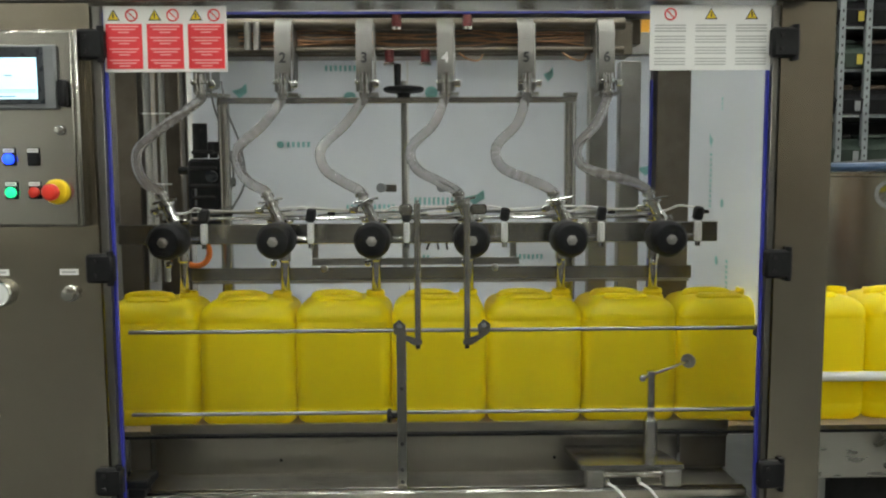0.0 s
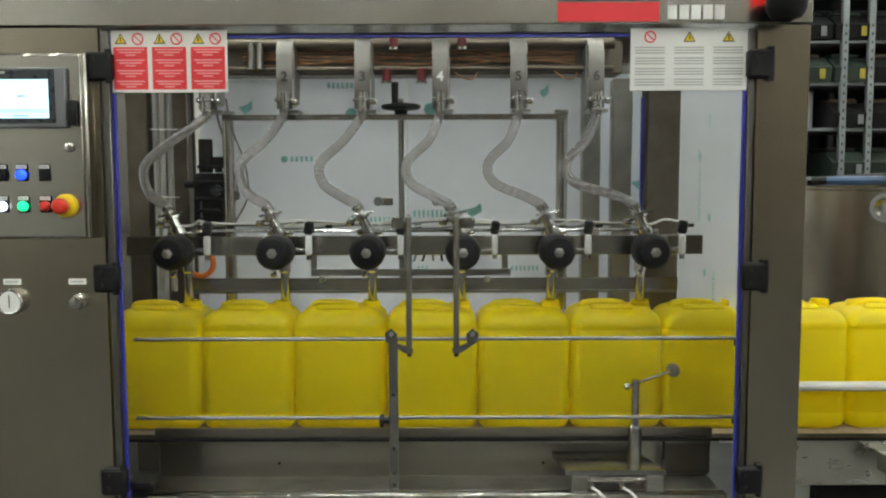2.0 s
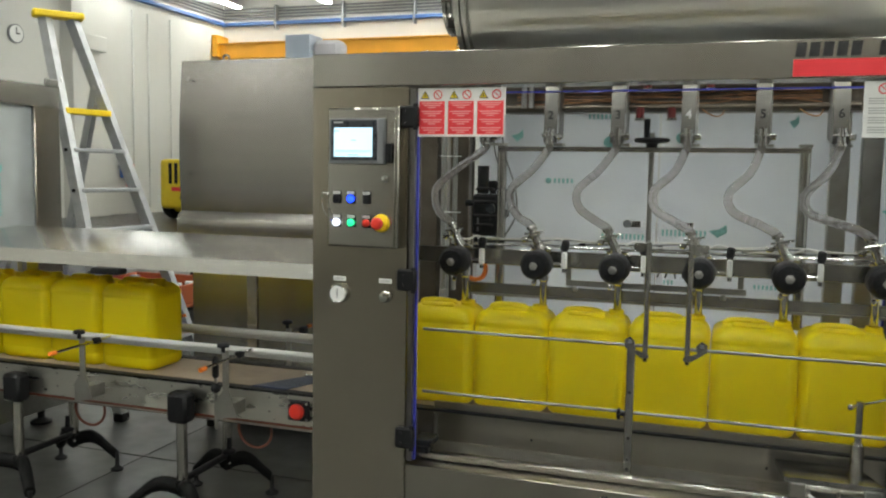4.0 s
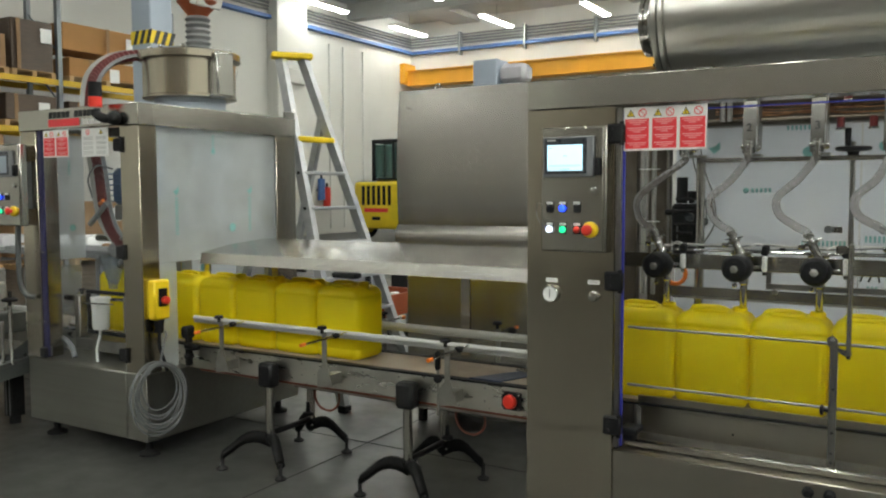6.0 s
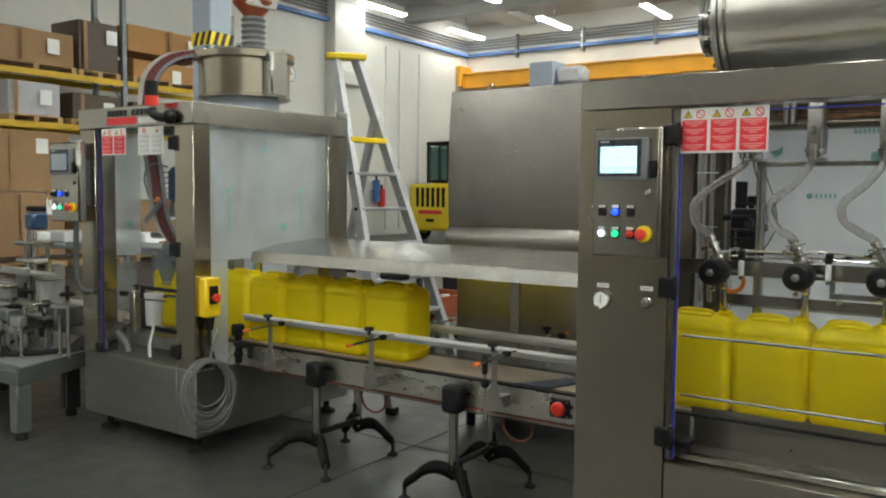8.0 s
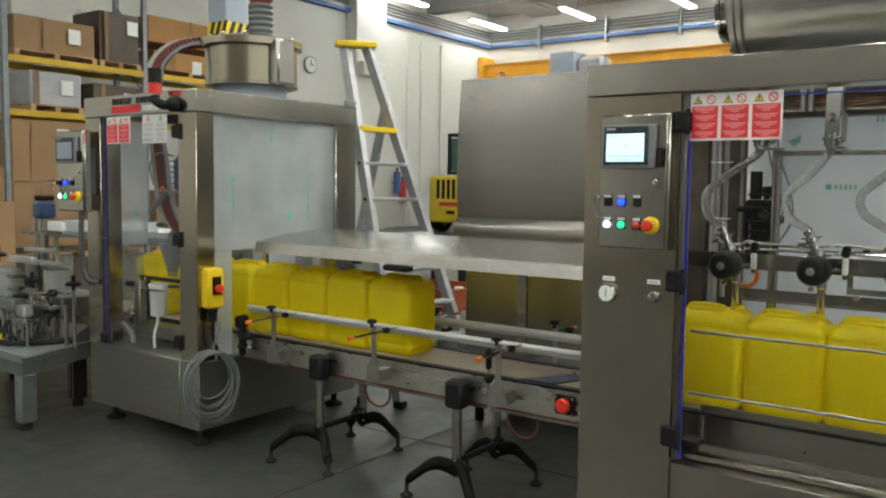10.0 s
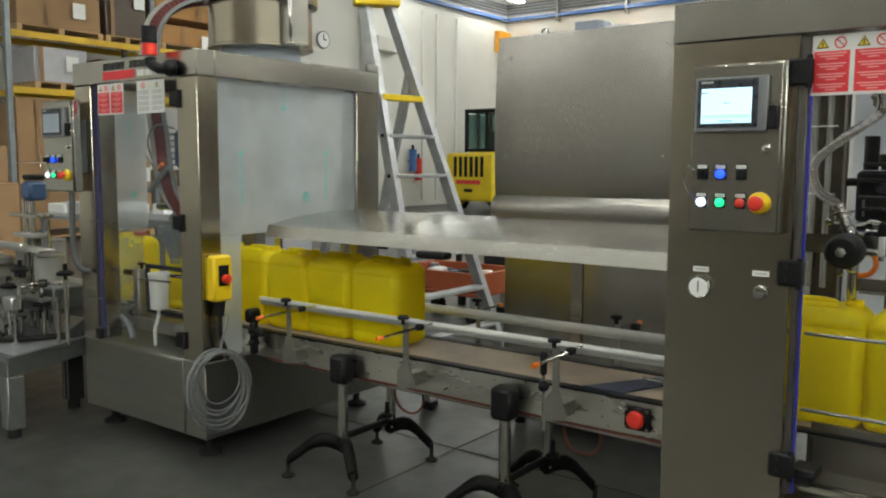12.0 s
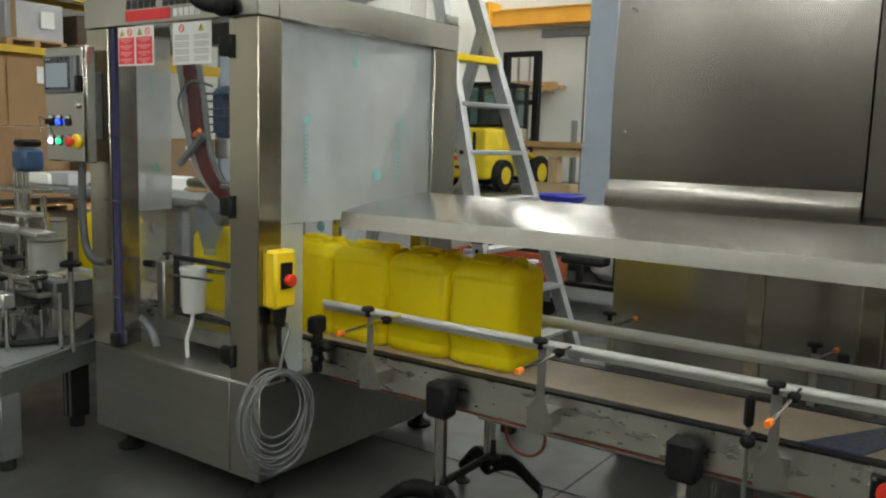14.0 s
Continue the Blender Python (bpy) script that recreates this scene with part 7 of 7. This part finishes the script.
    for k in range(16):
        x, y, s = rnd.uniform(-5.15, -4.35), rnd.uniform(5.72, 6.18), rnd.uniform(0.035, 0.085)
        nm = ("loose_bottle", "loose_block")[k % 2]
        bm = cyl(B(), (x, y, 0.326), (x, y, 0.326 + 2.6 * s), s * 0.7, seg=12) if k % 2 == 0 else box(B(), x - s, x + s, y - s, y + s, 0.326, 0.326 + 2.2 * s, 0.012)
        solo(nm, bm, mats[k % 8], "loose part lying in the orange trolley", "part", "parts in the trolley", at=(x, y, 0.326))
    # low dark bench behind the trolley
    o = thing("steel_bench", (-4.3, 6.8, 0), "low dark steel bench with a brown red rail", "bench")
    part("front_rail", box(B(), -5.2, -4.2, 6.5, 6.55, 0.60, 0.69, 0.01), CARTPAINT, o)
    part("deck", box(B(), -5.2, -3.7, 6.552, 7.1, 0.22, 0.25, 0.006), RUBBER, o)
    part("back_panel", box(B(), -5.2, -3.7, 7.102, 7.12, 0.10, 0.70, 0.004), RUBBER, o)
    for x in (-5.15, -3.75):
        part("leg", box(B(), x - 0.03, x + 0.03, 6.60, 6.66, 0, 0.219), RUBBER, o)
        part("leg", box(B(), x - 0.03, x + 0.03, 7.0, 7.06, 0, 0.219), RUBBER, o)
    for x in (-5.15, -4.25):
        part("rail_post", box(B(), x - 0.025, x + 0.025, 6.552, 6.60, 0.251, 0.68), RUBBER, o)
    bag = ball(B(), (-4.08, 6.80, 0.39), 0.14, (1.15, 0.8, 1.0), 18)
    lump = random.Random(6)
    for v in bag.verts:
        v.co += Vector((lump.uniform(-0.015, 0.015), lump.uniform(-0.015, 0.015), lump.uniform(-0.012, 0.012)))
    solo("plastic_bag", bag, WRAP, "crumpled white plastic bag lying on the bench", "bag", at=(-4.08, 6.80, 0.252))
    bx = thing("tool_case", (-3.86, 6.75, 0.252), "black tool case standing on the bench", "case")
    part("shell", box(B(), -3.97, -3.75, 6.62, 6.90, 0.252, 0.50, 0.015), BLACK, bx)
    part("grip", sweep(B(), smooth_path([(-3.92, 6.76, 0.50), (-3.91, 6.76, 0.54), (-3.81, 6.76, 0.54), (-3.80, 6.76, 0.50)]), 0.010, 8), RUBBER, bx)
    part("latch", box(B(), -3.90, -3.86, 6.612, 6.619, 0.40, 0.44, 0.003), CHROME, bx)
    pts = [(-4.15 + 0.11 * math.cos(q * math.pi / 12), 6.70 + 0.07 * math.sin(q * math.pi / 12), 0.56 + 0.05 * math.sin(q * math.pi / 6)) for q in range(24)]
    solo("blue_lead", sweep(B(), [(x - 0.5, y, z - 0.294) for x, y, z in pts], 0.012, 8, closed=True), BLUEDARK, "loop of blue cable lying on the bench", "cable", at=(-4.65, 6.70, 0.252))


def right_side():
    v = thing("mixing_vessel", (2.78, 4.5, 0), "open round steel vessel with a pipe stub", "vessel")
    cx, cy, r = 2.78, 4.5, 0.68
    part("wall", turned(B(), (cx, cy, 0.35), (0, 0, 1), [(r - 0.05, 0), (r, 0.03), (r, 1.0), (r + 0.02, 1.005), (r + 0.02, 1.02), (r - 0.01, 1.022), (r - 0.012, 0.06), (0.02, 0.05)], 48), STEEL_UP, v)
    for a in (0.4, 2.0, 3.6, 5.2):
        part("leg", cyl(B(), (cx + 0.5 * math.cos(a), cy + 0.5 * math.sin(a), 0), (cx + 0.5 * math.cos(a), cy + 0.5 * math.sin(a), 0.37), 0.035, seg=12), STEEL_DULL, v)
    n = Vector((-0.72, -0.69, 0)).normalized()
    p = Vector((cx, cy, 1.27)) + n * (r - 0.02)
    part("pipe_stub", turned(B(), p, n, [(0.055, 0), (0.055, 0.07), (0.07, 0.072), (0.07, 0.085), (0.05, 0.085), (0.05, 0.03), (0.01, 0.03)], 24), CHROME, v)
    for k in range(3):
        part("hose", sweep(B(), smooth_path([(cx - 0.7, cy - 0.25 + 0.09 * k, 1.40), (cx - 0.2, cy - 0.55 + 0.09 * k, 1.405 + 0.012 * k), (cx + 0.4, cy - 0.5 + 0.09 * k, 1.40)]), 0.022, 8), (BLUEDARK, BLACK, RUBBER)[k], v)
    part("fitting", box(B(), cx - 0.35, cx - 0.15, cy - 0.58, cy - 0.50, 1.40, 1.44, 0.01), BLACK, v)
    s = thing("shelf_rack", (3.8, 6.3, 0), "grey steel shelf rack full of dark bins", "shelf")
    for x in (2.1, 2.97, 3.16, 4.6):
        for y in (6.0, 6.6):
            u = part("upright", box(B(), x - 0.022, x + 0.022, y - 0.02, y + 0.02, 0, 3.2, 0.003), UPRIGHT, s)
            if y < 6.1:
                for k in range(20):
                    part("slot", box(B(), x - 0.006, x + 0.006, y - 0.0212, y - 0.0202, 1.35 + 0.06 * k, 1.37 + 0.06 * k), INK, u)
    for z in (0.5, 0.95, 1.40, 1.755, 2.08, 2.38, 2.72):
        part("shelf", box(B(), 2.13, 4.6, 6.021, 6.579, z, z + 0.025, 0.003), UPRIGHT, s)
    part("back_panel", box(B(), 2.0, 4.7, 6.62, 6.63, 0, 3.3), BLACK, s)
    rnd = random.Random(31)
    for z in (0.976, 1.426, 1.781, 2.106, 2.406):
        for k in range(-3, 5):
            x = 3.19 + 0.285 * k
            if k == -2 and z in (1.426, 1.781):
                continue
            b = thing("storage_bin", (x + 0.13, 6.2, z), "dark storage bin with yellow contents on the shelf", "bin", "bins on the shelf rack")
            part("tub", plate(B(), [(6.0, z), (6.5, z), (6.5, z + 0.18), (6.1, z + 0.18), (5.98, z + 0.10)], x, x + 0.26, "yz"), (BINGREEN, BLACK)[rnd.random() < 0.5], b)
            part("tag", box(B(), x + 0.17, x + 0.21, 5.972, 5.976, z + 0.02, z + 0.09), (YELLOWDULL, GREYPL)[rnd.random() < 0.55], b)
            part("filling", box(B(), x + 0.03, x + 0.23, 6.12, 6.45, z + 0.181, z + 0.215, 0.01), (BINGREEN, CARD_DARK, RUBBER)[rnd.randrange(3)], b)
    b = thing("white_drum", (2.76, 6.25, 1.782), "white wrapped drum standing on the shelf rack", "drum")
    part("drum_body", cyl(B(), (2.76, 6.25, 1.782), (2.76, 6.25, 2.05), 0.10, seg=24), WRAP, b)
    part("drum_lid", cyl(B(), (2.76, 6.25, 2.051), (2.76, 6.25, 2.07), 0.105, seg=24), BLACK, b)
    c = thing("carton_pile", (3.3, 8.2, 0), "brown cartons piled on a tall shelf", "carton")
    part("shelf_frame", box(B(), 2.6, 4.6, 8.0, 8.8, 0, 2.5, 0.01), GREYPL, c)
    for k in range(4):
        part("carton_body", box(B(), 2.7 + 0.46 * k, 3.12 + 0.46 * k, 8.05, 8.6, 2.502, 2.75 + 0.1 * (k % 2), 0.01), CARD, c)
    m = thing("steel_machine", (3.5, 12, 0), "large grey machine cabinet standing in the hall", "machine")
    part("body", box(B(), 2.5, 6.5, 11, 13, 0, 2.4, 0.03), COLUMN, m)
    part("top", box(B(), 3.0, 5.5, 11.3, 12.7, 2.402, 3.0, 0.03), GREYPL, m)


capping_machine()
labelling_machine()
work_table()
ladder()
rack()
forklift()
far_things()
right_side()


def motions():
    shift = ((0, 0.30), (2.8, 0.30), (3.0, 0.285), (3.5, 0.22), (4.0, 0.145), (4.5, 0.07), (4.9, 0.01), (5.1, 0), (9.9, 0), (10.2, -0.03), (10.6, -0.095), (11.0, -0.155), (11.5, -0.225), (12.0, -0.288), (12.2, -0.292), (14, -0.292))
    for ob in QUEUE:
        m = ob.matrix_basis.copy()
        walk(ob, [(t, Matrix.Translation((d, 0, 0)) @ m) for t, d in shift])
    lead = ((0, 0.30), (2.8, 0.30), (3.0, 0.285), (3.5, 0.22), (4.0, 0.145), (4.5, 0.07), (4.9, 0.01), (5.1, 0), (8.3, 0), (8.6, -0.03), (9.9, -0.26), (10.2, -0.29), (10.6, -0.365), (11.0, -0.46), (11.5, -0.54), (12.0, -0.62), (12.5, -0.70), (13.0, -0.76), (13.5, -0.84), (14, -0.93))
    m = CAPPED.matrix_basis.copy()
    walk(CAPPED, [(t, Matrix.Translation((d, 0, 0)) @ m) for t, d in lead])


motions()
